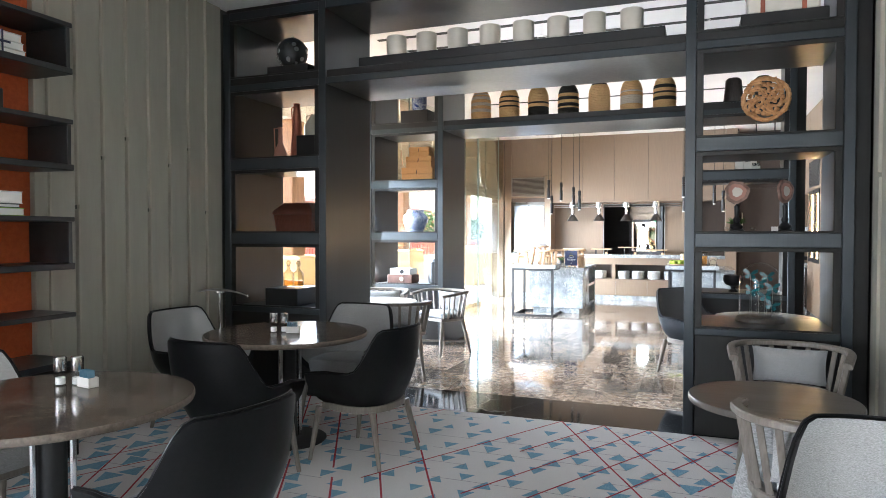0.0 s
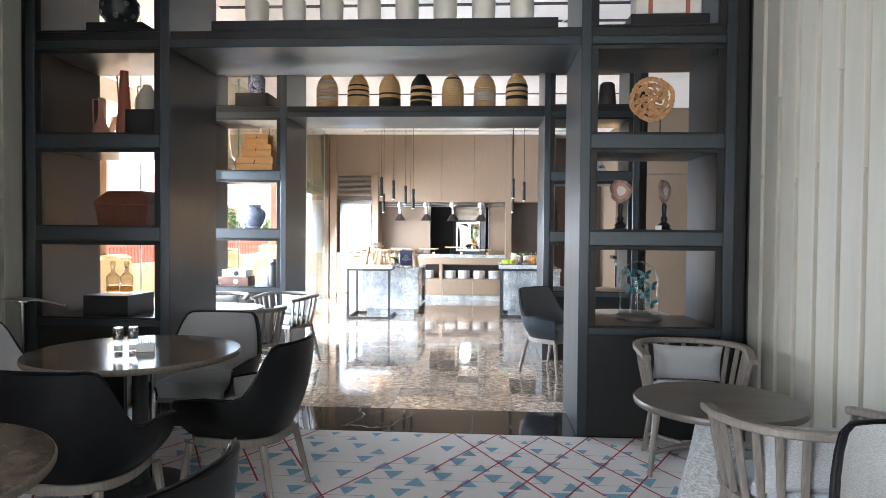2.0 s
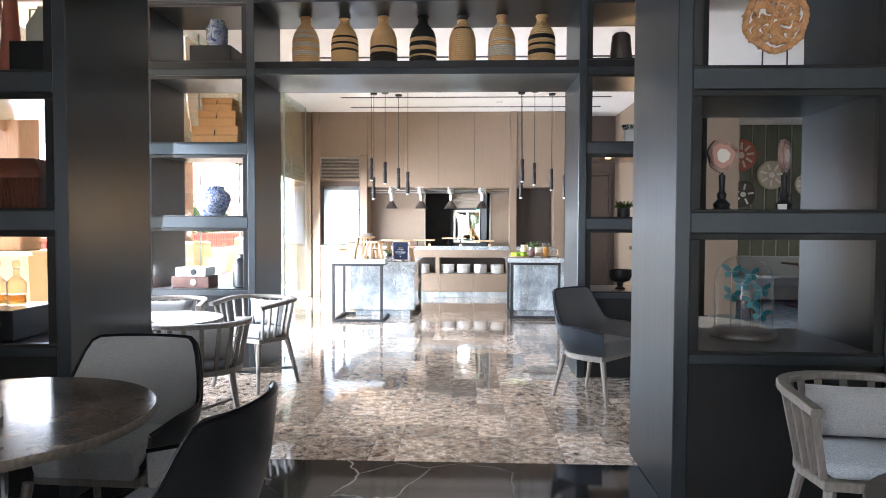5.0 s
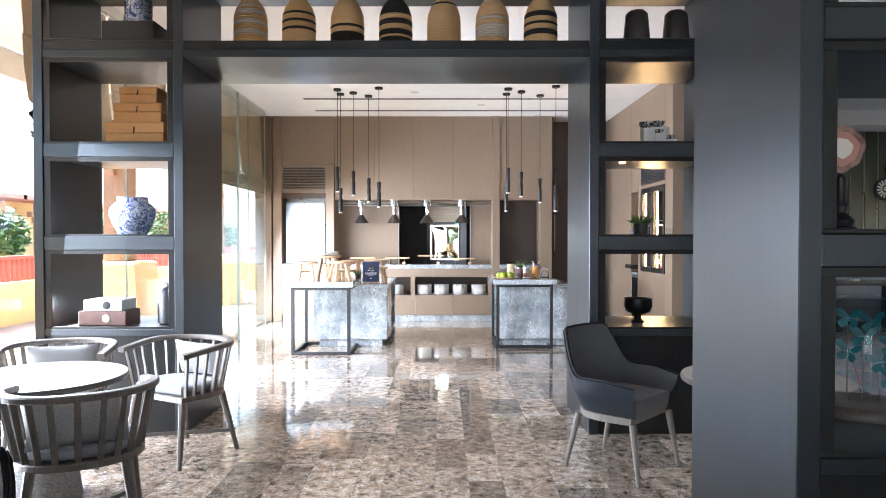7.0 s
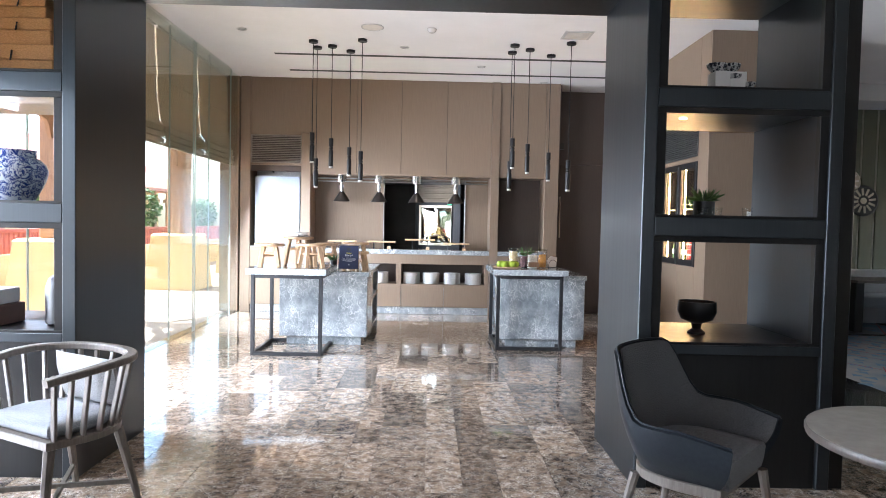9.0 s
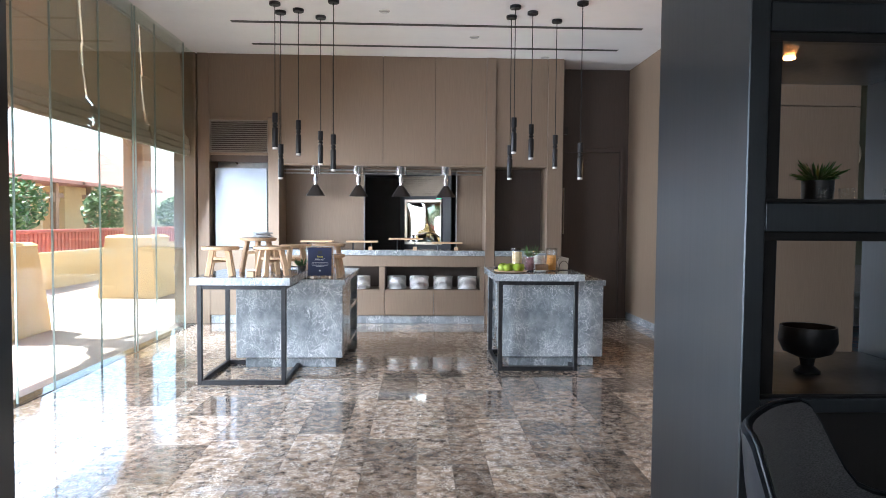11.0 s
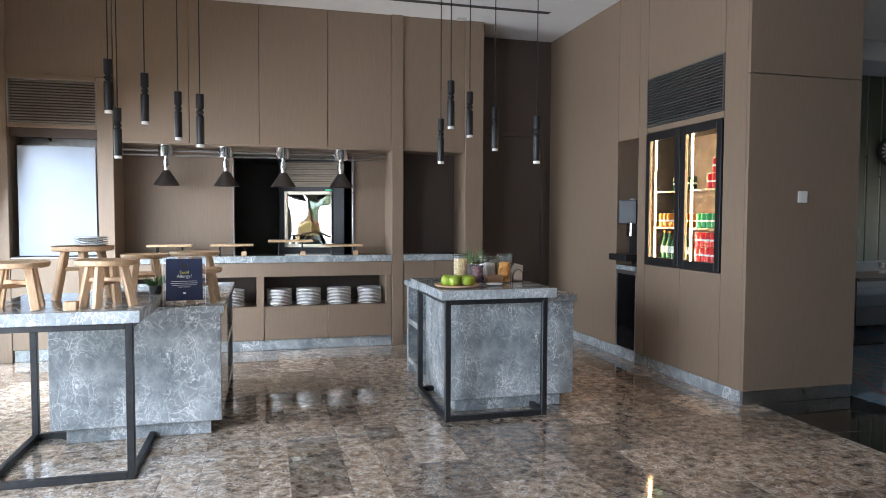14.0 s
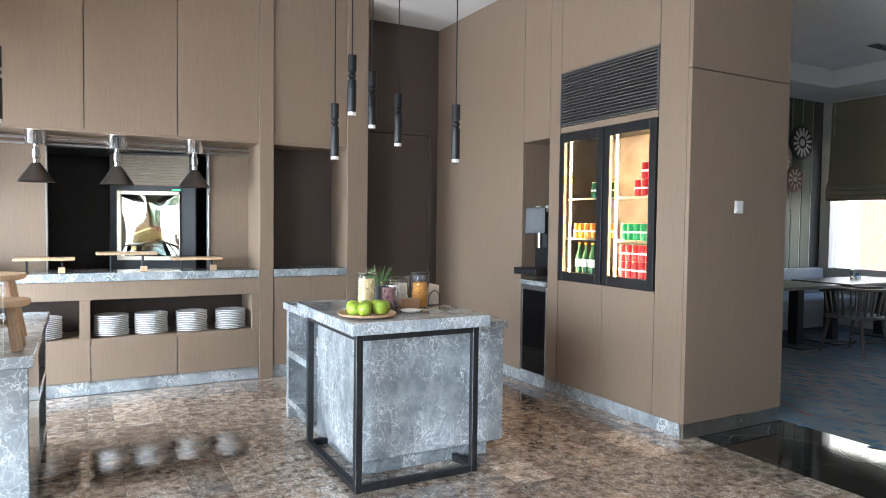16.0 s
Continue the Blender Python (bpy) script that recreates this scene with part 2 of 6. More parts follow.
def backlit(m, share):
    """Thin cloth that lets some of the daylight behind it through."""
    t = m.node_tree
    p, out = t.nodes["Principled BSDF"], t.nodes["Material Output"]
    tr = t.nodes.new("ShaderNodeBsdfTranslucent")
    t.links.new(p.inputs["Base Color"].links[0].from_socket, tr.inputs["Color"])
    mx = t.nodes.new("ShaderNodeMixShader")
    mx.inputs["Fac"].default_value = share
    t.links.new(p.outputs["BSDF"], mx.inputs[1])
    t.links.new(tr.outputs["BSDF"], mx.inputs[2])
    t.links.new(mx.outputs["Shader"], out.inputs["Surface"])


backlit(M_BLIND, 0.42)
M_BLIND_B = noisy("olive_linen_blind", (0.26, 0.235, 0.15), (0.33, 0.30, 0.20), 80, (1, 1, 1), 0.9, relief=0.2)
M_CERAMIC = noisy("white_porcelain", (0.72, 0.71, 0.68), (0.78, 0.77, 0.74), 6, (1, 1, 1), 0.18, relief=0)
M_CREAMCUP = noisy("cream_stoneware", (0.62, 0.58, 0.5), (0.7, 0.66, 0.58), 8, (1, 1, 1), 0.4)
M_LIGHTWOOD = noisy("light_acacia_wood", (0.48, 0.3, 0.165), (0.69, 0.47, 0.285), 18, (6, 6, 0.8), 0.5, relief=0.1)
M_TERRA = noisy("terracotta", (0.28, 0.075, 0.04), (0.35, 0.1, 0.055), 12, (1, 1, 1), 0.6)
M_PINK = noisy("dusty_pink_clay", (0.42, 0.2, 0.15), (0.48, 0.25, 0.19), 12, (1, 1, 1), 0.6)
M_SAND = noisy("sand_clay", (0.42, 0.38, 0.29), (0.5, 0.46, 0.36), 12, (1, 1, 1), 0.6)
M_RATTAN = noisy("honey_rattan", (0.42, 0.2, 0.06), (0.62, 0.34, 0.13), 90, (1, 1, 2), 0.6, relief=0.7, distance=0.006)
M_REDWICKER = noisy("red_brown_wicker", (0.1, 0.03, 0.016), (0.19, 0.055, 0.028), 90, (1, 1, 2), 0.45, relief=0.7, distance=0.006)
M_STRAW = noisy("pale_straw_weave", (0.62, 0.35, 0.14), (0.90, 0.62, 0.32), 120, (1, 1, 2), 0.7, relief=0.8, distance=0.006)
M_STRAW_PALE = noisy("bleached_weave", (0.62, 0.54, 0.45), (0.74, 0.66, 0.56), 120, (1, 1, 2), 0.7, relief=0.8, distance=0.006)
M_STRAW_BLACK = noisy("black_dyed_weave", (0.012, 0.011, 0.010), (0.03, 0.027, 0.024), 120, (1, 1, 2), 0.6, relief=0.8, distance=0.006)
M_NAVY = noisy("navy_sign", (0.016, 0.024, 0.065), (0.022, 0.032, 0.08), 8, (1, 1, 1), 0.6)
M_YELLOW = mat("yellow_print", (0.7, 0.6, 0.08), 0.6)
M_PRINT = mat("white_print", (0.75, 0.75, 0.75), 0.6)
M_APPLE = noisy("green_apple_skin", (0.26, 0.38, 0.03), (0.38, 0.5, 0.07), 7, (1, 1, 1), 0.25, relief=0)
M_LEAF = noisy("green_leaf", (0.03, 0.09, 0.02), (0.08, 0.17, 0.04), 12, (1, 1, 1), 0.5)
M_YELLOWWALL = noisy("ochre_render", (0.60, 0.42, 0.19), (0.68, 0.5, 0.26), 5, (1, 1, 1), 0.85, relief=0.2)
M_REDWOOD = noisy("red_painted_timber", (0.3, 0.06, 0.04), (0.4, 0.1, 0.07), 14, (1, 1, 1), 0.6)
M_TERRACE = noisy("warm_terrace_stone", (0.30, 0.235, 0.195), (0.38, 0.31, 0.265), 4, (1, 1, 1), 0.7)
M_TIMBER = noisy("weathered_brown_timber", (0.25, 0.14, 0.08), (0.36, 0.21, 0.12), 12, (5, 5, 0.5), 0.7)
M_ROOF = noisy("red_clay_roof", (0.46, 0.2, 0.15), (0.56, 0.28, 0.21), 9, (1, 1, 1), 0.75)


def blue_china():
    m = mat("blue_and_white_china", (0.75, 0.77, 0.8), 0.12)
    v = coords(m)
    n = node(m, "ShaderNodeTexNoise", Scale=24.0, Detail=2.5, Distortion=1.6)
    link(m, v, n.inputs["Vector"])
    put(m, ramp(m, n.outputs["Fac"], [(0.39, (0.02, 0.04, 0.2)), (0.42, (0.6, 0.64, 0.7)), (0.46, (0.62, 0.65, 0.7)), (0.48, (0.015, 0.035, 0.2)), (0.54, (0.02, 0.06, 0.26)), (0.56, (0.6, 0.64, 0.7))]))
    return m


M_CHINA = blue_china()
M_BOWL = noisy("dark_glazed_pattern", (0.03, 0.035, 0.045), (0.5, 0.5, 0.48), 60, (1, 1, 1), 0.2, relief=0, span=(0.46, 0.54))
M_BOXBROWN = noisy("red_brown_card", (0.11, 0.05, 0.036), (0.15, 0.07, 0.05), 14, (1, 1, 1), 0.5)
M_CARVE = noisy("honey_brown_carving", (0.36, 0.17, 0.065), (0.56, 0.31, 0.14), 30, (1, 1, 1), 0.5, relief=0.2)
M_TILE.node_tree.nodes["Principled BSDF"].inputs["Specular IOR Level"].default_value = 0.65
M_TILE.node_tree.nodes["Principled BSDF"].inputs["IOR"].default_value = 1.62
M_TILE.node_tree.nodes["Principled BSDF"].inputs["Coat Weight"].default_value = 0.45
M_TILE.node_tree.nodes["Principled BSDF"].inputs["Coat Roughness"].default_value = 0.06
for _m in (M_LEATHER, M_LEATHER_BLUE, M_TABLE):
    _m.node_tree.nodes["Principled BSDF"].inputs["Specular IOR Level"].default_value = 0.2

# ---- mesh tools ----


def box(bm, x0, x1, y0, y1, z0, z1, bevel=0.0, turn=None):
    m = Matrix.Translation(((x0 + x1) / 2, (y0 + y1) / 2, (z0 + z1) / 2)) @ Matrix.Diagonal((abs(x1 - x0), abs(y1 - y0), abs(z1 - z0), 1))
    r = bmesh.ops.create_cube(bm, size=1.0, matrix=m)
    if bevel:
        edges = list({e for v in r["verts"] for e in v.link_edges})
        out = bmesh.ops.bevel(bm, geom=edges, offset=bevel, segments=1, affect="EDGES", profile=0.5)
        verts = out["verts"]
    else:
        verts = r["verts"]
    if turn is not None:
        bmesh.ops.transform(bm, matrix=turn, verts=list({*verts}))
    return bm


def boxes(*rows, bevel=0.003):
    bm = bmesh.new()
    for r in rows:
        box(bm, *r, bevel=bevel)
    return bm


def ring_mesh(bm, rings, close=True, caps=True):
    """Faces between successive rings of points."""
    vs = [[bm.verts.new(p) for p in ring] for ring in rings]
    n = len(rings[0])
    for a, b in zip(vs, vs[1:]):
        for i in range(n if close else n - 1):
            j = (i + 1) % n
            bm.faces.new((a[i], a[j], b[j], b[i]))
    if caps:
        bm.faces.new(list(reversed(vs[0])))
        bm.faces.new(vs[-1])
    return bm


def lathe(profile, n=32, at=(0, 0, 0), bm=None, caps=True):
    bm = bm or bmesh.new()
    rings = [[(at[0] + r * math.cos(2 * math.pi * i / n), at[1] + r * math.sin(2 * math.pi * i / n), at[2] + z) for i in range(n)] for r, z in profile]
    return ring_mesh(bm, rings, True, caps)


def tube(points, radius, n=8, bm=None, flat=None):
    """A round or flat (width, height) rod along points; radius may be a list."""
    bm = bm or bmesh.new()
    pts = [Vector(p) for p in points]
    rings = []
    for i, p in enumerate(pts):
        d = (pts[min(i + 1, len(pts) - 1)] - pts[max(i - 1, 0)]).normalized()
        ref = Vector((0, 0, 1)) if abs(d.z) < 0.9 else Vector((0, 1, 0))
        u = d.cross(ref).normalized()
        w = u.cross(d).normalized()
        r = radius[i] if isinstance(radius, (list, tuple)) else radius
        if flat:
            a, b = flat
            rings.append([p + u * (sx * a / 2) + w * (sy * b / 2) for sx, sy in ((1, 0.6), (0.75, 1), (-0.75, 1), (-1, 0.6), (-1, -0.6), (-0.75, -1), (0.75, -1), (1, -0.6))])
        else:
            rings.append([p + u * (r * math.cos(2 * math.pi * k / n)) + w * (r * math.sin(2 * math.pi * k / n)) for k in range(n)])
    return ring_mesh(bm, rings)


def mesh_of(bm, name, material, smooth=35):
    bmesh.ops.recalc_face_normals(bm, faces=bm.faces)
    me = bpy.data.meshes.new(name)
    if smooth:
        lim = radians(smooth)
        for f in bm.faces:
            f.smooth = True
        for e in bm.edges:
            e.smooth = len(e.link_faces) == 2 and e.calc_face_angle(0.0) < lim
    bm.to_mesh(me)
    bm.free()
    me.materials.append(material)
    return me


def part(name, bm, material, parent, label="", smooth=35):
    ob = new(name, mesh_of(bm, name, material, smooth))
    ob.parent = parent
    return tagged(ob, label)


def thing(name, label, category, m=None, group=""):
    ob = new(name)
    ob.empty_display_size = 0.1
    if m is not None:
        ob.matrix_basis = m
    return tagged(ob, label, category, group)


def solo(name, bm, material, label, category, m=None, group="", smooth=35):
    ob = new(name, mesh_of(bm, name, material, smooth))
    if m is not None:
        ob.matrix_basis = m
    return tagged(ob, label, category, group)


def setting(name, bm, material, label="", smooth=35):
    ob = new(name, mesh_of(bm, name, material, smooth))
    return tagged(ob, label, "", "", "structure")


def facing(x, y, fx, fy, z=0.0):
    """The pose of a thing built to face +y, at (x, y) and turned towards (fx, fy)."""
    return pose(x, y, z, 0, 0, math.degrees(math.atan2(fy, fx)) - 90)

# ---- the large structure ----
CEIL = 3.515
XW, XR = -3.95, 1.93          # window wall, right-hand wall of the buffet
U1, U2, UD = 6.06, 8.9, 0.84  # fronts and depth of the two shelving screens

setting("ground", boxes((-60, 60, -40, 80, -0.6, -0.12), bevel=0), M_TERRACE, "wide pale ground outside the building")
setting("pavement", boxes((-8.5, -4.06, -6, 40, -0.1, -0.03), bevel=0), M_TERRACE, "pale stone terrace along the glass wall")
setting("floor_base", boxes((-4.02, 8.4, -3.6, 17.8, -0.2, -0.02), bevel=0), M_GROUT, "screed under the finished floors")
setting("floor_carpet", boxes((-4.02, 1.3, -3.6, U1, -0.015, 0.0), bevel=0), noisy("off_white_carpet", (0.50, 0.485, 0.47), (0.62, 0.60, 0.585), 160, (1, 1, 1), 0.95, relief=0.6, distance=0.004), "off-white patterned carpet")
setting("floor_border", boxes((-4.02, 1.3, U1 + 0.003, 6.70, -0.016, -0.001), (2.06, 2.95, 6.75, 12.585, -0.016, -0.001), bevel=0), M_GRANITE, "polished black marble border strip")
setting("floor_carpet_dining", boxes((2.953, 8.35, 6.75, 15.75, -0.015, 0.0), bevel=0), noisy("blue_grey_carpet", (0.07, 0.14, 0.2), (0.27, 0.26, 0.24), 1.1, (1, 1, 1), 0.95, relief=0.5, distance=0.004), "blue and grey patterned carpet of the dining room")
setting("floor_kitchen", boxes((-4, 2, 15.95, 17.8, -0.015, 0.0), bevel=0), M_GROUT, "dark kitchen floor")

setting("ceiling", boxes((-4.3, 8.6, -3.7, 17.9, CEIL, CEIL + 0.2), bevel=0), M_WHITE, "plain white painted ceiling")
setting("ceiling_dining_edge", boxes((7.3, 8.2, 6.75, 15.6, 3.27, CEIL - 0.002), (2.96, 7.3, 14.9, 15.6, 3.27, CEIL - 0.002), bevel=0.004), M_WHITE, "white dropped ceiling edge")


def slot(x0, x1, y):
    setting("trim_slot", boxes((x0, x1, y - 0.012, y + 0.012, CEIL - 0.004, CEIL + 0.01), (x0, x1, y - 0.03, y - 0.014, CEIL - 0.006, CEIL + 0.01), (x0, x1, y + 0.014, y + 0.03, CEIL - 0.006, CEIL + 0.01), bevel=0), M_GAP, "linear air slot in the ceiling")


for sy in (14.06, 14.98, 11.4, 8.0, 7.5):
    slot(-3.08, 1.43, sy)

# walls that close the lounge
setting("wall_south", boxes((-4.2, 1.35, -3.7, -3.5, 0, CEIL), bevel=0), M_PLASTER)
setting("wall_west_lounge", boxes((-4.2, -3.99, 4.27, U1 + 0.9, 0, CEIL), (-4.2, -4.04, 0.8, 4.269, 0, CEIL), (-4.2, -4.04, -3.5, 0.8, 2.4, CEIL), (-4.2, -4.04, -3.5, -3.4, 0, 2.4), (-4.2, -4.04, -0.4, 0.8, 0, 2.4), bevel=0), M_GAP)
setting("wall_east_lounge", boxes((1.24, 1.4, -3.5, U1 + UD, 0, CEIL), bevel=0), M_GAP)
setting("wall_south_dining", boxes((1.4, 8.4, 6.6, 6.75, 0, CEIL), bevel=0), M_PLASTER)


def panelled(name, x, y0, y1, side, z1=CEIL, z0=0.0, step=0.235, along="y", paint=None, label="sage grey lacquered wall of upright boards"):
    """Upright lacquered boards with a thin metal strip beside each joint, broken at changing heights."""
    wall = tagged(new(name), label, "", "", "structure")
    n = int(round((y1 - y0) / step))
    w = (y1 - y0) / n
    bm = boxes((0, 0.028, 0.012, w - 0.02, z0, z1), bevel=0.004)
    board = mesh_of(bm, "board", paint or M_PANEL)
    for i in range(n):
        m = Matrix.Translation((x, y0 + i * w, 0)) if along == "y" else Matrix.Translation((y0 + i * w, x, 0)) @ Matrix.Rotation(radians(-90), 4, "Z") @ Matrix.Diagonal((1, -1, 1, 1))
        if side < 0:
            m = m @ Matrix.Diagonal((-1, 1, 1, 1))
        ob = new("board", board)
        ob.parent, ob.matrix_basis = wall, m
        cut = 1.95 + 0.32 * math.sin(i * 2.1 + x)
        up = new("strip", mesh_of(boxes((0.002, 0.048, -0.016, 0.001, cut, z1), bevel=0.002), "strip", M_STRIP))
        up.parent, up.matrix_basis = wall, m
        dn = new("strip", mesh_of(boxes((0.002, 0.042, -0.006, 0.010, z0, cut - 0.03), bevel=0.002), "strip", M_STRIP))
        dn.parent, dn.matrix_basis = wall, m
    return wall


panelled("wall_west", -3.99, 4.28, U1 - 0.002, 1)
panelled("wall_west_near", -4.04, 0.8, 2.0, 1)
panelled("wall_east", 1.24, -3.5, U1 - 0.002, -1)

# back wall of the buffet
YB = 15.49
wall_n = tagged(new("wall_north"), "taupe oak veneered wall with niches", "", "", "structure")
for i, (x0, x1) in enumerate(((-3.9, -2.86), (-2.852, -2.176), (-2.170, -1.510), (-1.504, -0.824), (-0.818, -0.150), (-0.02, 0.665))):
    z0 = 2.70 if i == 0 else 2.105
    part("panel", boxes((x0, x1, YB, YB + 0.03, z0, CEIL), bevel=0.002), M_VENEER, wall_n)
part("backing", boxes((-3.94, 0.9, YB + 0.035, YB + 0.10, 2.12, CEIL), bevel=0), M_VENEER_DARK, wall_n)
part("soffit", boxes((-2.86, 0.87, YB + 0.02, 16.02, 2.09, 2.12), bevel=0), M_VENEER, wall_n)
for x0, x1, z0, z1 in ((-3.905, -3.76, 0.0, CEIL), (-3.0, -2.86, 0.0, 2.69), (-0.147, -0.024, 0.0, CEIL), (0.668, 0.872, 0.0, CEIL)):
    part("pilaster", boxes((x0, x1, YB - 0.025, 16.02, z0, z1), bevel=0.003), M_VENEER, wall_n)
part("niche_back", boxes((-2.86, -1.78, 15.92, 15.98, 0.9, 2.1), (-0.51, -0.147, 15.92, 15.98, 0.9, 2.1), bevel=0), M_VENEER, wall_n)
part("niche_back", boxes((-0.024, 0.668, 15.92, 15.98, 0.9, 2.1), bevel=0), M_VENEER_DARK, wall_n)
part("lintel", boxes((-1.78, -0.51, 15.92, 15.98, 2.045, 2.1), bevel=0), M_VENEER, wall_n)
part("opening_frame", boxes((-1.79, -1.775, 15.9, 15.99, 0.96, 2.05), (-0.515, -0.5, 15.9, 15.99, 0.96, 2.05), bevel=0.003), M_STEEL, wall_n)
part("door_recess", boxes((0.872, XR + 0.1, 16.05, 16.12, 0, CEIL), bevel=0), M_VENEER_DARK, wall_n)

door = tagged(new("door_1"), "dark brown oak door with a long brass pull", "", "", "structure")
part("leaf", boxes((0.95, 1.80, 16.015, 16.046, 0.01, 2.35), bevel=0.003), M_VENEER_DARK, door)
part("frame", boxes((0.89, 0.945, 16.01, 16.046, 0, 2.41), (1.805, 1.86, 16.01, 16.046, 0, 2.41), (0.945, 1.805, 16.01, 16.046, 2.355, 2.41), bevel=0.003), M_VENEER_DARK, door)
part("door_handle", tube([(1.0, 15.97, 1.2), (1.0, 15.97, 1.85)], 0.012), M_BRASS, door, "long brass pull handle")

# right-hand wall and pillar
wall_e = tagged(new("wall_east_buffet"), "taupe oak veneered wall holding a drinks cooler", "", "", "structure")
for y0, y1, z0, z1 in ((12.592, 12.835, 0.10, CEIL), (12.84, 13.89, 2.64, CEIL), (13.895, 14.035, 0.1, CEIL), (14.04, 14.41, 2.13, CEIL), (14.415, 16.05, 0.1, CEIL), (12.84, 13.36, 0.1, 0.95), (13.365, 13.89, 0.1, 0.95), (12.84, 13.89, 2.15, 2.20)):
    part("panel", boxes((XR, XR + 0.03, y0, y1, z0, z1), bevel=0.002), M_VENEER, wall_e)
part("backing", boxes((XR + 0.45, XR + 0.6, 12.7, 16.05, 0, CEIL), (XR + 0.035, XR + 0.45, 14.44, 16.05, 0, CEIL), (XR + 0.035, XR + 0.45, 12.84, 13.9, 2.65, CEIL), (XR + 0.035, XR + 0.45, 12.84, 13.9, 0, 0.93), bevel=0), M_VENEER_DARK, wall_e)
part("niche_side", boxes((XR + 0.03, XR + 0.45, 14.0, 14.036, 0, 2.3), (XR + 0.03, XR + 0.45, 14.414, 14.45, 0, 2.3), (XR + 0.03, XR + 0.45, 14.036, 14.414, 2.13, 2.2), bevel=0), M_VENEER, wall_e)
part("skirting", boxes((XR + 0.006, XR + 0.03, 12.60, 14.03, 0, 0.096), (XR + 0.006, XR + 0.03, 14.42, 16.04, 0, 0.096), bevel=0.002), M_MARBLE, wall_e, "grey marble skirting")
part("pillar_face", boxes((XR + 0.001, 2.93, 12.56, 12.59, 0.1, 2.425), (XR + 0.001, 2.93, 12.56, 12.59, 2.432, CEIL), bevel=0.002), M_VENEER, wall_e)
part("pillar_skirting", boxes((XR + 0.003, 2.925, 12.566, 12.59, 0, 0.096), bevel=0.002), M_STEEL, wall_e)
part("pillar_side", boxes((2.55, 2.93, 12.592, 15.6, 0, CEIL), bevel=0.002), M_VENEER, wall_e)

# dining room beyond
panelled("wall_dining", 15.6, 2.94, 8.2, -1, z1=3.27, along="x", paint=M_OLIVE_DIM, label="olive green lacquered wall of upright boards, colour darkened for the dim room")
setting("wall_dining_back", boxes((2.9, 8.4, 15.62, 15.75, 0, CEIL), bevel=0), M_GAP)
# The solid stretch up to y 12 is unseen, added to cut the daylight.
setting("wall_dining_window", boxes((8.2, 8.4, 6.75, 15.6, 0, 0.82), (8.2, 8.4, 6.75, 15.6, 2.7, CEIL), (8.2, 8.4, 15.45, 15.6, 0.82, 2.7), (8.2, 8.4, 6.75, 12.0, 0.82, 2.7), bevel=0), M_PLASTER)
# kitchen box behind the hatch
# Near-black walls: the gloom of the unlit room is put into their colour.
M_KITCHEN = noisy("kitchen_gloom_wall", (0.04, 0.031, 0.026), (0.06, 0.047, 0.04), 4, (1, 1, 1), 0.4)
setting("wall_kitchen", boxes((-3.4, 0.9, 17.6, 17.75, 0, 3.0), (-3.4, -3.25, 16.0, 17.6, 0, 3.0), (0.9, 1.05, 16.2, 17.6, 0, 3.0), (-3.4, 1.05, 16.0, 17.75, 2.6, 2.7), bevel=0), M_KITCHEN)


# Unseen walls, added to keep daylight from leaking in behind the buffet.
setting("wall_light_stop", boxes((-4.2, 8.4, 17.76, 17.9, 0, CEIL), (-4.2, -4.06, 15.56, 17.76, 0, CEIL), (2.95, 3.05, 15.76, 17.76, 0, CEIL), bevel=0), M_PLASTER)


# ---- window wall, blinds ----
def window_wall():
    w = tagged(new("window_1"), "frameless floor to ceiling glass wall", "", "", "structure")
    edges = [6.92, 7.7, 9.0, 10.3, 11.6, 12.9, 14.2, 15.46]
    for a, b in zip(edges, edges[1:]):
        p = part("pane", boxes((XW - 0.012, XW, a + 0.003, b - 0.003, 0.0, CEIL), bevel=0), M_GLASS, w)
        p.visible_shadow = False
    parked = [(12.0, 13.5), (13.56, 14.95)]
    for a, b in parked:
        p = part("sliding_pane", boxes((XW + 0.04, XW + 0.052, a, b, 0.008, CEIL - 0.01), bevel=0), M_GLASS, w)
        p.visible_shadow = False
    for y, x in [(e, XW) for e in edges[1:-1]] + [(e, XW + 0.052) for pair in parked for e in pair]:
        part("glass_edge", boxes((x - 0.014, x + 0.002, y - 0.003, y + 0.003, 0.009, CEIL - 0.012), bevel=0), M_EDGE, w, "pale green polished glass edge")
    part("sill", boxes((XW - 0.1, XW + 0.03, 6.92, 15.46, -0.02, 0.006), bevel=0.002), M_GRANITE, w)
    part("end_frame", boxes((XW - 0.26, XW + 0.02, 15.458, 15.55, 0, CEIL), bevel=0.003), M_VENEER, w)
    return edges


def roman_blind(y0, y1, x, z0, material, side=1):
    """Linen panel with two sewn pleats and a stack of soft folds at the bottom."""
    top = CEIL - 0.03 if side > 0 else 3.25
    prof = [(0.0, top), (0.012, 3.2), (0.03, 2.95), (0.018, 2.94), (0.03, 2.7), (0.06, z0 + 0.26), (0.11, z0 + 0.2), (0.10, z0 + 0.14), (0.05, z0 + 0.16), (0.12, z0 + 0.12), (0.115, z0 + 0.07), (0.06, z0 + 0.09), (0.12, z0 + 0.05), (0.11, z0 + 0.01), (0.06, z0 + 0.03), (0.085, z0)]
    back = [(a - 0.006, b + 0.004) for a, b in reversed(prof)]
    bm = bmesh.new()
    n = 10
    rings = []
    for i in range(n + 1):
        y = y0 + (y1 - y0) * i / n
        sag = 0.012 * math.sin(math.pi * i / n)
        rings.append([(x + side * (px + sag * (3.5 - pz) * 0.6), y, pz - sag * (0.8 if pz < z0 + 0.3 else 0)) for px, pz in prof + back])
    return ring_mesh(bm, rings)


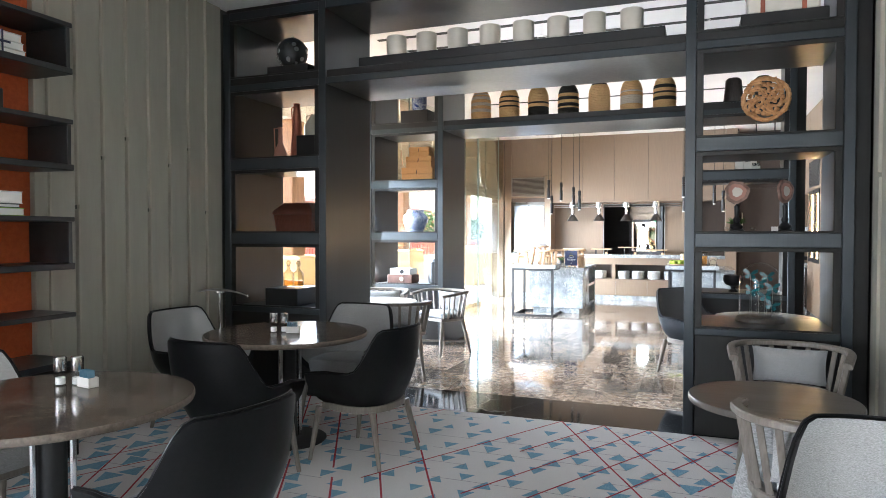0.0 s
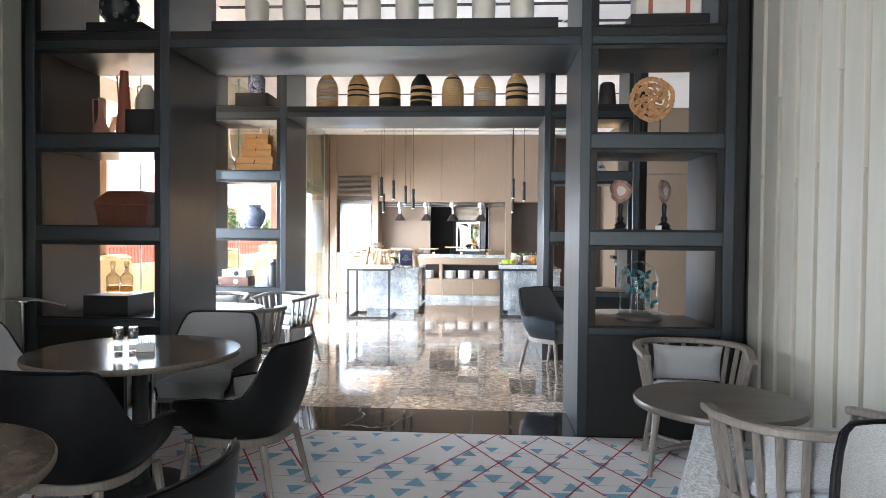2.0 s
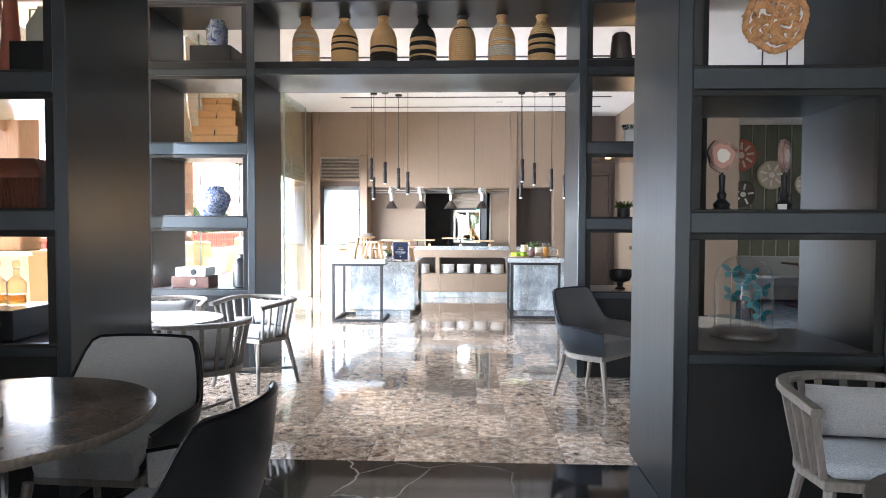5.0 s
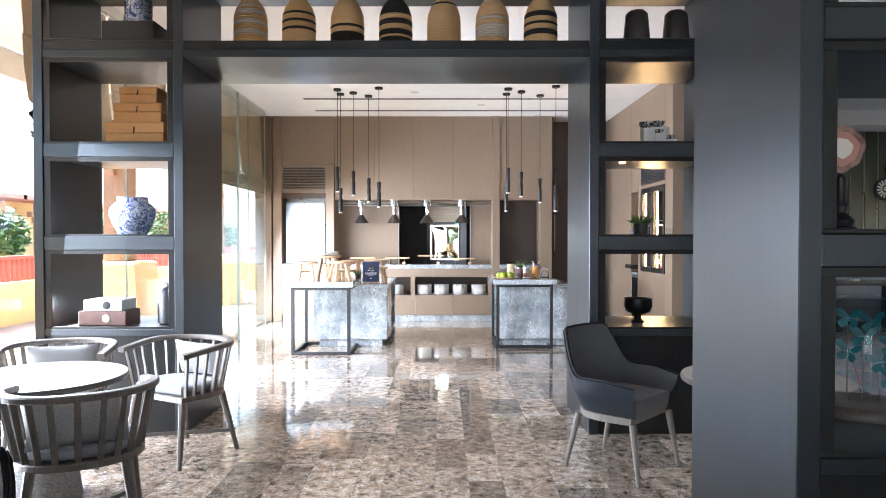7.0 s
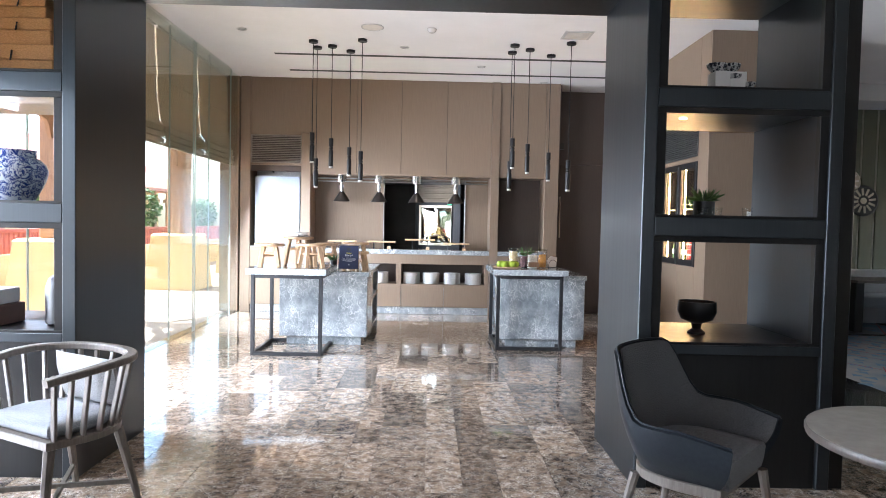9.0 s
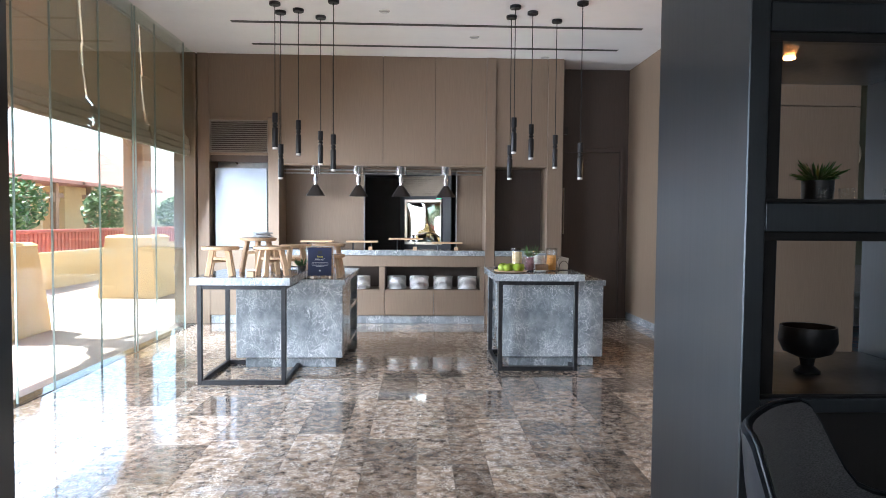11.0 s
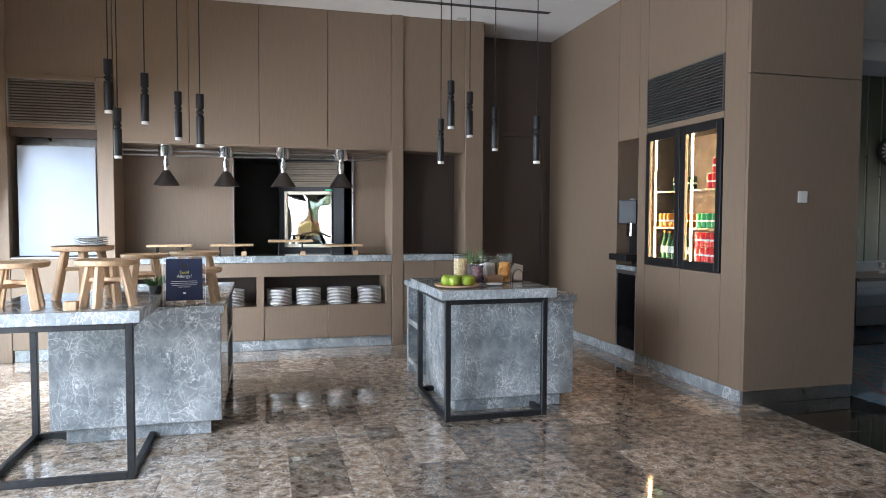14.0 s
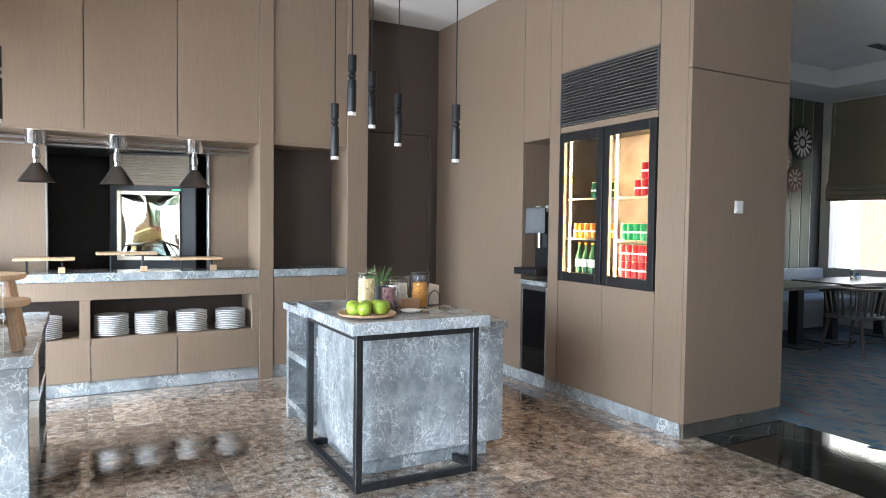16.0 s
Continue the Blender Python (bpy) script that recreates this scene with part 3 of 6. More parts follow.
EDGES = window_wall()


def blind(a, b, x, z0, material, side, label, group):
    t = thing("roman_blind", label, "blind", None, group)
    part("cloth", roman_blind(a, b, x, z0, material, side), material, t)
    part("head_rail", boxes((x - 0.02, x + 0.02, a, b, CEIL - 0.025 if side > 0 else 3.24, CEIL - 0.002 if side > 0 else 3.268), bevel=0.003), M_CERAMIC, t)
    part("hem_bar", boxes((min(x + side * 0.07, x + side * 0.1), max(x + side * 0.07, x + side * 0.1), a, b, z0 - 0.02, z0 + 0.004), bevel=0.003), material, t)
    part("cord", tube([(x + side * 0.02, b - 0.05, 3.4 if side > 0 else 3.2), (x + side * 0.035, b - 0.05, z0 + 0.1)], 0.003, 6), M_CERAMIC, t)


for a, b in zip(EDGES[2:], EDGES[3:]):
    blind(a + 0.022, b - (0.022 if b < 15 else -0.03), XW - 0.17, 2.20, M_BLIND, 1, "taupe linen roman blind half drawn over the glass wall", "blinds of the glass wall")
for i in range(5):
    blind(15.45 - 1.4 * (i + 1) + 0.01, 15.45 - 1.4 * i - 0.01, 8.17, 1.82, M_BLIND_B, -1, "olive linen roman blind half drawn over a window", "blinds of the dining room")
w2 = tagged(new("window_2"), "wide window of the dining room", "", "", "structure")
for i in range(5):
    p = part("pane", boxes((8.28, 8.29, 15.45 - 1.7 * (i + 1) + 0.02, 15.45 - 1.7 * i - 0.02, 0.82, 2.7), bevel=0), M_GLASS, w2)
    p.visible_shadow = False
    part("mullion", boxes((8.25, 8.32, 15.45 - 1.7 * (i + 1) - 0.02, 15.45 - 1.7 * (i + 1) + 0.02, 0.82, 2.7), bevel=0.004), M_STEELFRAME, w2)


# ---- terrace ----
def terrace_column(y):
    c = thing("terrace_column", "brown timber post with carved brackets on a flared ochre base", "column", pose(-6.1, y, -0.03), "columns of the terrace")
    part("base", ring_mesh(bmesh.new(), [[(sx * a, sy * a, z) for sx, sy in ((1, 1), (-1, 1), (-1, -1), (1, -1))] for a, z in ((0.5, 0), (0.48, 0.3), (0.40, 1.04), (0.41, 1.06), (0.36, 1.1))]), M_YELLOWWALL, c)
    part("post", boxes((-0.18, 0.18, -0.18, 0.18, 1.1, 3.3), bevel=0.015), M_TIMBER, c)
    for s in (-1, 1):
        pts = [(0, s * (0.17 + 0.75 * u), 2.45 + 0.75 * u ** 0.7 + 0.05 * math.sin(u * 12)) for u in [k / 12 for k in range(13)]]
        part("bracket", tube(pts, 0, flat=(0.07, 0.16)), M_TIMBER, c)
    return c


for cy in (6.0, 10.3, 14.6, 18.9, 23.2, 27.5):
    terrace_column(cy)
setting("terrace_roof", boxes((-6.0, -4.0, -6, 40, 3.62, 3.78), bevel=0.01), M_PLASTER, "pale soffit of the terrace roof")
setting("terrace_beam", boxes((-6.25, -5.95, -6, 40, 3.27, 3.6), bevel=0.01), M_PLASTER, "pale rendered terrace beam")
setting("parapet", boxes((-8.5, -8.2, -6, 40, -0.1, 0.69), bevel=0.01), M_YELLOWWALL, "low ochre rendered wall along the terrace")
rail = thing("balustrade", "red painted timber balustrade on the ochre wall", "railing", pose(-8.35, 0, 0.69))
part("handrail", boxes((-0.06, 0.06, 4, 32, 0.37, 0.44), bevel=0.008), M_REDWOOD, rail)
bal = mesh_of(boxes((-0.02, 0.02, -0.045, 0.045, 0.0, 0.37), bevel=0.006), "baluster", M_REDWOOD)
for i in range(200):
    b = new("baluster", bal)
    b.parent, b.location = rail, (0, 4.1 + i * 0.14, 0)


def pavilion(y, x=-17.0):
    p = thing("garden_pavilion", "ochre garden pavilion with a red tiled roof", "building", pose(x, y, -0.1), "pavilions across the garden")
    part("wall", boxes((-3, 0, -3.6, 3.6, 0, 2.9), bevel=0.02), M_YELLOWWALL, p)
    part("roof", ring_mesh(bmesh.new(), [[(sx, sy, z) for sx, sy in ((a, b), (-3 - a, b), (-3 - a, -b), (a, -b))] for a, b, z in ((1.3, 4.6, 2.9), (1.3, 4.6, 3.05), (-1.0, 2.2, 4.9))]), M_ROOF, p)
    for k in (-3, -1, 1, 3):
        part("post", boxes((0.7, 0.95, k - 0.12, k + 0.12, 0, 2.9), bevel=0.01), M_TIMBER, p)
        part("capital", boxes((0.72, 0.93, k - 0.55, k + 0.55, 2.3, 2.5), (0.74, 0.91, k - 0.3, k + 0.3, 2.1, 2.3), bevel=0.02), M_TIMBER, p)
    return p


for py in (14.0, 23.0, 32.0, 41.0):
    pavilion(py)


def shrub(x, y, h, seed):
    r = random.Random(seed)
    s = thing("tree", "leafy green garden tree", "tree", pose(x, y, -0.12), "garden trees")
    part("trunk", tube([(0, 0, 0), (0.05, 0.03, h * 0.3), (0.1, -0.04, h * 0.6), (0.06, 0.02, h * 0.85)], [0.09, 0.075, 0.05, 0.025]), M_TIMBER, s)
    verts, faces = [], []
    for _ in range(900):
        th, ph, rr = r.uniform(0, 6.28), math.acos(r.uniform(-1, 1)), r.uniform(0.35, 1) ** 0.5
        c = Vector((math.cos(th) * math.sin(ph) * rr * h * 0.32, math.sin(th) * math.sin(ph) * rr * h * 0.32, h * 0.7 + math.cos(ph) * rr * h * 0.32 + 0.1 * math.sin(3 * th)))
        d = Vector((r.uniform(-1, 1), r.uniform(-1, 1), r.uniform(-0.6, 0.6))).normalized() * 0.13
        e = d.cross(Vector((r.uniform(-1, 1), r.uniform(-1, 1), 1))).normalized() * 0.05
        k = len(verts)
        verts += [c - d, c + e, c + d, c - e]
        faces.append((k, k + 1, k + 2, k + 3))
    me = bpy.data.meshes.new("crown")
    me.from_pydata(verts, [], faces)
    me.materials.append(M_LEAF)
    ob = new("crown", me)
    ob.parent = s
    return s


for i, (tx, ty, th) in enumerate(((-12, 20.5, 2.2), (-13, 27, 2.6), (-12.5, 11, 2.4), (-11.5, 16, 2.0), (-11.8, 24, 2.3), (-12.2, 31, 2.6), (-11.6, 36, 2.4), (-10.6, 1.5, 3.2), (-10.9, 4.6, 3.0), (-10.4, 7.8, 3.1), (-12.4, 6.2, 3.6), (-12.6, 2.8, 3.8))):
    shrub(tx, ty, th, i)
h2 = thing("service_building", "pale building with red doors beyond the dining window", "building", pose(15.5, 16, -0.1))
part("wall", boxes((0, 3, -9, 12, 0, 4.5), bevel=0.02), M_PLASTER, h2)
for k in (2.2, 4.4, -1):
    part("door", boxes((-0.05, 0.02, k, k + 0.9, 0.1, 2.2), bevel=0.01), M_REDWOOD, h2)


# ---- the two shelving screens ----
def screen(name, y, label, lower_left=0.77):
    """Portal of dark bronze: a bay of open shelves on each side, a row of open cells above."""
    s = thing(name, label, "shelving screen", pose(0, y, 0))
    D = UD
    xl, xr, ol, orr = -3.957, 1.21, -2.87, 0.068
    top = 3.46
    fr = 0.07
    for x0, x1, nm in ((xl, xl + fr, "side_panel"), (ol - fr, ol, "post"), (orr, orr + fr, "post"), (1.05, 1.05 + fr, "post")):
        part(nm, boxes((x0, x1, 0, D, 0, top), bevel=0.004), M_BRONZE, s)
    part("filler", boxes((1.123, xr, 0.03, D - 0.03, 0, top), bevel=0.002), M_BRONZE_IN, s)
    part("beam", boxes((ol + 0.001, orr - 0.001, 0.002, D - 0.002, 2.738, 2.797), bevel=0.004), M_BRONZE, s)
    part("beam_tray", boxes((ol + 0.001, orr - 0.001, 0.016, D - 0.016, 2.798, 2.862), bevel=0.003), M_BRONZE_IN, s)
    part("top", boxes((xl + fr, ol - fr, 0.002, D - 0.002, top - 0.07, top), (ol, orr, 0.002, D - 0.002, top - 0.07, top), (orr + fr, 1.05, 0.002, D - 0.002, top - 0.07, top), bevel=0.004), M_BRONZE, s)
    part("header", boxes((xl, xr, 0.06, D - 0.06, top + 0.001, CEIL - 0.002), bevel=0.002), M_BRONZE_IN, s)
    for x0, x1 in ((xl + fr + 0.001, ol - fr - 0.001), (orr + fr + 0.001, 1.049)):
        part("shelf", boxes((x0, x1, 0.002, D - 0.002, 2.738, 2.797), bevel=0.004), M_BRONZE, s)
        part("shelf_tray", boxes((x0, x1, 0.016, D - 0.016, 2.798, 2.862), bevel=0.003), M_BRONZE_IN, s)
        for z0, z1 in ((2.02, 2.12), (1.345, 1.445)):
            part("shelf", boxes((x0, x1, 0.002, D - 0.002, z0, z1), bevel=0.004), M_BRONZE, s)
        # Left bays: near-black sheets paint the shade on the outer side.
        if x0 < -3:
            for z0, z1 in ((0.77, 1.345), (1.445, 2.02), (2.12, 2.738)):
                part("side_shade_sheet", boxes((x0, x0 + 0.006, 0.051, D - 0.051, z0 + 0.001, z1 - 0.001), bevel=0), M_BRONZE_IN, s)
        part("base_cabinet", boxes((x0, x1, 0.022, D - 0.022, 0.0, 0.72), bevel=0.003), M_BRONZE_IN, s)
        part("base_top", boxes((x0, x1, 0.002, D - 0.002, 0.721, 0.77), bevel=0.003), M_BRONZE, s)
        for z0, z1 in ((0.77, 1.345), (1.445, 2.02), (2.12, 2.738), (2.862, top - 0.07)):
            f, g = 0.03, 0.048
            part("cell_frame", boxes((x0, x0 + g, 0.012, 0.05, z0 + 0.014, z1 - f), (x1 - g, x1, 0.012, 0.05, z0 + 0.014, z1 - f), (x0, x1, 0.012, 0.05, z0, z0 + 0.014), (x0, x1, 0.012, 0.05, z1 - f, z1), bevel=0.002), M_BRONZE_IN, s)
    return s


screen("shelving_screen", U1, "dark bronze shelving screen around a wide opening, with displayed objects")
screen("shelving_screen", U2, "dark bronze shelving screen around an opening to the buffet")

# ---- seats and tables ----
def u_path(w, back, front, n=26, round_back=2.6):
    """Plan of a tub: from the one arm's tip round the back to the other's."""
    pts = []
    for i in range(n + 1):
        a = -math.pi / 2 + math.pi * i / n
        s = math.sin(a)
        c = math.cos(a)
        x = w * math.copysign(abs(s) ** (2 / round_back), s)
        y = -back * abs(c) ** (2 / round_back)
        pts.append((x, y))
    left = [(-w * (1 - 0.10 * (1 - k / 6)), front * (1 - k / 6)) for k in range(6)]
    right = [(w * (1 - 0.10 * k / 6), front * k / 6) for k in range(1, 7)]
    return left + pts + right


def tub_chair(leather, m=None, cloth=None, label="black leather tub chair with grey tweed lining on light wooden legs", group="tub chairs"):
    c = thing("tub_chair", label, "chair", m, group)
    cloth = cloth or M_FABRIC
    plan = u_path(0.30, 0.30, 0.20)
    n = len(plan)
    total = n - 1

    def top(i):
        u = abs(i / total - 0.5) * 2
        k = min(max((u - 0.27) / 0.3, 0), 1)
        k = k * k * (3 - 2 * k)
        return 0.85 - 0.26 * k - 0.03 * max(u - 0.75, 0) * 4

    def shell(off, lo, hi, steps=7):
        rows = []
        for j in range(steps + 1):
            v = j / steps
            row = []
            for i, (x, y) in enumerate(plan):
                z = lo + (top(i) + hi - lo) * v
                out = off + 0.055 * v * v + 0.02 * math.sin(math.pi * v) - 0.07 * (1 - v) ** 3
                r = math.hypot(x, y + 0.02) or 1
                row.append((x * (1 + out / r), y + (y + 0.02) / r * out, z))
            rows.append(row)
        return rows

    out_rows = shell(0.0, 0.37, 0.0)
    in_rows = shell(-0.026, 0.40, -0.004)
    bm = bmesh.new()
    ring_mesh(bm, out_rows, False, False)
    mid = [(Vector(a) + Vector(b)) / 2 + Vector((0, 0, 0.008)) for a, b in zip(out_rows[-1], in_rows[-1])]
    ring_mesh(bm, [out_rows[-1], mid], False, False)
    ring_mesh(bm, [mid, in_rows[-1]], False, False)
    for k in (0, -1):
        ring_mesh(bm, [[r[k] for r in out_rows], [r[k] for r in in_rows]], False, False)
    ring_mesh(bm, [out_rows[0], in_rows[0]], False, False)
    bmesh.ops.remove_doubles(bm, verts=bm.verts, dist=0.0005)
    part("shell", bm, leather, c, smooth=60)
    part("lining", ring_mesh(bmesh.new(), shell(-0.0285, 0.40, 0.003), False, False), cloth, c, "grey tweed lining", smooth=60)
    part("piping", tube([p + Vector((0, 0, 0.004)) for p in mid], 0.0045, 6), leather, c)
    seat = [[(x * k, y * k + 0.03 * (1 - k) + (0.03 if y > 0.1 else 0), z) for x, y in plan] for k, z in ((0.74, 0.37), (0.77, 0.40), (0.80, 0.455), (0.76, 0.475), (0.5, 0.482))]
    part("seat", ring_mesh(bmesh.new(), seat), cloth, c, "grey tweed seat", smooth=60)
    base = [[(x * k, y * k, z) for x, y in plan] for k, z in ((0.80, 0.33), (0.83, 0.335), (0.83, 0.372), (0.80, 0.376))]
    part("seat_frame", ring_mesh(bmesh.new(), base), M_GREYWOOD, c)
    for sx in (-1, 1):
        for fx, fy, bx, by in ((0.235, 0.18, 0.262, 0.235), (0.20, -0.20, 0.235, -0.275)):
            part("leg", tube([(sx * fx, fy, 0.345), (sx * bx, by, 0.0)], [0.022, 0.013], 8), M_GREYWOOD, c)
    return c


def pillow(w, h, d):
    bm = bmesh.new()
    n = 10
    for s in (-1, 1):
        rows = []
        for j in range(n + 1):
            v = j / n * 2 - 1
            row = []
            for i in range(n + 1):
                u = i / n * 2 - 1
                k = (1 - u ** 4) * (1 - v ** 4)
                row.append((u * w / 2 * (1 - 0.05 * (1 - v * v)), s * d / 2 * k ** 0.5, v * h / 2 * (1 - 0.06 * (1 - u * u))))
            rows.append(row)
        ring_mesh(bm, rows, False, False)
    bmesh.ops.remove_doubles(bm, verts=bm.verts, dist=0.001)
    return bm


def spindle_chair(m=None, wood=None, label="grey-washed wooden spindle chair with a woven cushion", group="spindle chairs", soft=True):
    wood = wood or M_GREYWOOD
    c = thing("spindle_chair", label, "chair", m, group)
    plan = u_path(0.305, 0.29, 0.2, 22, 2.3)
    n = len(plan) - 1
    railpts = []
    for i, (x, y) in enumerate(plan):
        u = abs(i / n - 0.5) * 2
        railpts.append((x * 1.06, y * 1.06, 0.735 - 0.035 * max(u - 0.55, 0) / 0.45))
    part("top_rail", tube(railpts, 0, flat=(0.05, 0.032)), wood, c)
    k = 0
    for i in range(1, n, 2):
        x, y = plan[i]
        part("spindle", tube([(x * 0.86, y * 0.86, 0.425), (x * 1.05, y * 1.05, 0.722)], 0, flat=(0.028, 0.016)), wood, c)
    seat = [[(x * q, y * q, z) for x, y in plan] for q, z in ((0.88, 0.40), (0.92, 0.405), (0.92, 0.432), (0.9, 0.438))]
    part("seat", ring_mesh(bmesh.new(), seat), wood, c)
    if soft:
        cush = [[(x * q, y * q, z) for x, y in plan] for q, z in ((0.74, 0.44), (0.79, 0.455), (0.79, 0.48), (0.74, 0.497), (0.4, 0.502))]
        part("seat_pad", ring_mesh(bmesh.new(), cush), M_FABRIC_PALE, c, "pale woven seat pad", smooth=60)
        bm = pillow(0.42, 0.24, 0.11)
        bmesh.ops.transform(bm, matrix=pose(0, -0.175, 0.612, -14, 0, 0), verts=bm.verts)
        part("back_pillow", bm, M_FABRIC, c, "grey woven back pillow", smooth=60)
    for sx in (-1, 1):
        for fx, fy, bx, by in ((0.22, 0.15, 0.265, 0.215), (0.19, -0.19, 0.245, -0.275)):
            part("leg", tube([(sx * fx, fy, 0.405), (sx * bx, by, 0.0)], [0.024, 0.015], 8), wood, c)
    for s in (-1, 1):
        part("stretcher", tube([(s * 0.245, 0.19, 0.13 + 0.006 * s), (-s * 0.225, -0.245, 0.13 + 0.006 * s)], 0, flat=(0.022, 0.022)), wood, c)
    return c


def round_table(r, z, top, edge, style, m, label, group=""):
    t = thing("round_table", label, "table", m, group)
    part("tabletop", lathe([(r - 0.02, z - 0.035), (r - 0.004, z - 0.03), (r, z - 0.02), (r, z - 0.008), (r - 0.004, z - 0.0005)], 64), edge, t)
    part("top_surface", lathe([(r - 0.005, z - 0.002), (r - 0.006, z)], 64), top, t)
    if style == "steel":
        part("pedestal", lathe([(0.075, 0.02), (0.07, 0.06), (0.062, 0.3), (0.062, z - 0.06), (0.16, z - 0.036)], 32), M_BLACK, t)
        for a in (0.6, 2.7, 4.8):
            part("rod", tube([(0.085 * math.cos(a), 0.085 * math.sin(a), 0.02), (0.085 * math.cos(a), 0.085 * math.sin(a), z - 0.04)], 0.014), M_CHROME, t)
        part("foot", lathe([(0.27, 0.0), (0.27, 0.008), (0.2, 0.016), (0.08, 0.024)], 40), M_BLACK, t)
    else:
        part("pedestal", lathe([(0.19, 0.0), (0.195, 0.02), (0.17, 0.2), (0.12, 0.42), (0.085, z - 0.05), (0.1, z - 0.036)], 40), M_WOVEN, t, "woven tapered pedestal")
    return t


BLACK_TUB = "black leather tub chair with grey tweed lining beside a round table"
first = tub_chair(M_LEATHER, facing(-1.87, 4.86, -1, 0.12), None, BLACK_TUB)
for px, py, fx, fy in ((-2.36, 4.21, 0.05, 1), (-3.32, 5.02, 1, -0.1), (-2.42, 5.60, -0.05, -1), (-1.58, 2.95, -1, 0.16), (-2.92, 3.1, 1, -0.1), (0.72, 3.14, -0.05, -1)):
    copy_thing(first, facing(px, py, fx, fy))
tub_chair(M_LEATHER_BLUE, facing(0.14, 8.22, 0.73, -0.69), M_FABRIC_DARK, "slate leather tub chair with grey tweed lining by a cream table")

round_table(0.56, 0.755, M_TABLE, M_TABLE_EDGE, "steel", pose(-2.52, 4.95, 0), "brown stone-topped round dining table on a dark steel pedestal", "lounge tables")
round_table(0.57, 0.755, M_TABLE, M_TABLE_EDGE, "steel", pose(-2.36, 3.0, 0), "brown stone-topped round dining table on a dark steel pedestal", "lounge tables")
round_table(0.38, 0.66, M_TAUPE_TOP, M_TAUPE_TOP, "woven", pose(0.50, 4.52, 0), "low taupe round table on a woven pedestal")
round_table(0.43, 0.685, M_CREAM_TOP, M_DARKWOOD, "woven", pose(0.74, 7.64, 0), "cream-topped round table on a woven pedestal", "cream tables")
round_table(0.43, 0.685, M_CREAM_TOP, M_DARKWOOD, "woven", pose(-3.17, 7.68, 0), "cream-topped round table on a woven pedestal", "cream tables")

firsts = spindle_chair(facing(0.68, 5.50, -0.12, -1))
for px, py, fx, fy in ((0.64, 4.02, 0.02, 1), (-2.74, 8.46, -0.48, -0.87), (-2.72, 7.24, -0.45, 0.9), (-3.45, 8.3, 0.3, -1)):
    copy_thing(firsts, facing(px, py, fx, fy))


# ---- the buffet ----
def frame_table(x0, x1, y0, y1, z, label):
    t = thing("buffet_table", label, "buffet table", pose(x0, y0, 0), "buffet tables")
    w, d, s = x1 - x0, y1 - y0, 0.038
    for ax in (0, w - s):
        for ay in (0, d - s):
            part("leg", boxes((ax, ax + s, ay, ay + s, 0, z - 0.065), bevel=0.003), M_STEELFRAME, t)
    for zz in (0.0, z - 0.065 - s):
        for ay in (0, d - s):
            part("rail", boxes((s, w - s, ay + 0.001, ay + s - 0.001, zz + 0.001, zz + s), bevel=0.003), M_STEELFRAME, t)
        for ax in (0, w - s):
            part("rail", boxes((ax + 0.001, ax + s - 0.001, s, d - s, zz + 0.001, zz + s), bevel=0.003), M_STEELFRAME, t)
    part("slab", boxes((-0.045, w + 0.045, -0.05, d + 0.05, z - 0.064, z), bevel=0.004), M_MARBLE, t, "grey veined marble slab")
    return t


def island(x0, x1, y0, y1, z, shelf_side, label):
    t = thing("buffet_island", label, "buffet island", pose(x0, y0, 0), "buffet islands")
    w, d = x1 - x0, y1 - y0
    a, b = (0, 0.40) if shelf_side < 0 else (w - 0.40, w)
    part("body", boxes((0, w, 0, d * 0.48, 0.10, z - 0.05), (b if shelf_side < 0 else 0, w if shelf_side < 0 else a, d * 0.48 + 0.001, d, 0.10, z - 0.05), bevel=0.004), M_MARBLE, t)
    part("plinth", boxes((0.07, w - 0.07, 0.07, d - 0.02, 0.0, 0.099), bevel=0.003), M_MARBLE, t)
    part("top", boxes((-0.02, w + 0.02, -0.012, d + 0.02, z - 0.049, z), bevel=0.004), M_MARBLE, t)
    part("post", boxes((a, b, d - 0.05, d, 0.0, z - 0.05), bevel=0.003), M_MARBLE, t)
    part("shelf", boxes((a, b, d * 0.48 + 0.002, d - 0.051, 0.10, 0.14), (a, b, d * 0.48 + 0.002, d - 0.051, 0.44, 0.49), bevel=0.003), M_MARBLE, t)
    part("shelf_back", boxes((b - 0.03 if shelf_side < 0 else a, b if shelf_side < 0 else a + 0.03, d * 0.48 + 0.003, d - 0.052, 0.141, 0.439), (b - 0.03 if shelf_side < 0 else a, b if shelf_side < 0 else a + 0.03, d * 0.48 + 0.003, d - 0.052, 0.491, z - 0.051), bevel=0), M_BLACK, t)
    return t


frame_table(-0.30, 0.435, 12.70, 13.56, 0.895, "marble slab table on a dark steel frame with jars and apples")
island(-0.24, 0.71, 12.86, 14.24, 0.825, -1, "grey marble buffet island with open side shelves")
frame_table(-2.85, -2.126, 12.18, 13.02, 0.895, "marble slab table on a dark steel frame with wooden stools")
island(-2.70, -1.73, 12.80, 14.31, 0.825, 1, "grey marble buffet island with open side shelves")


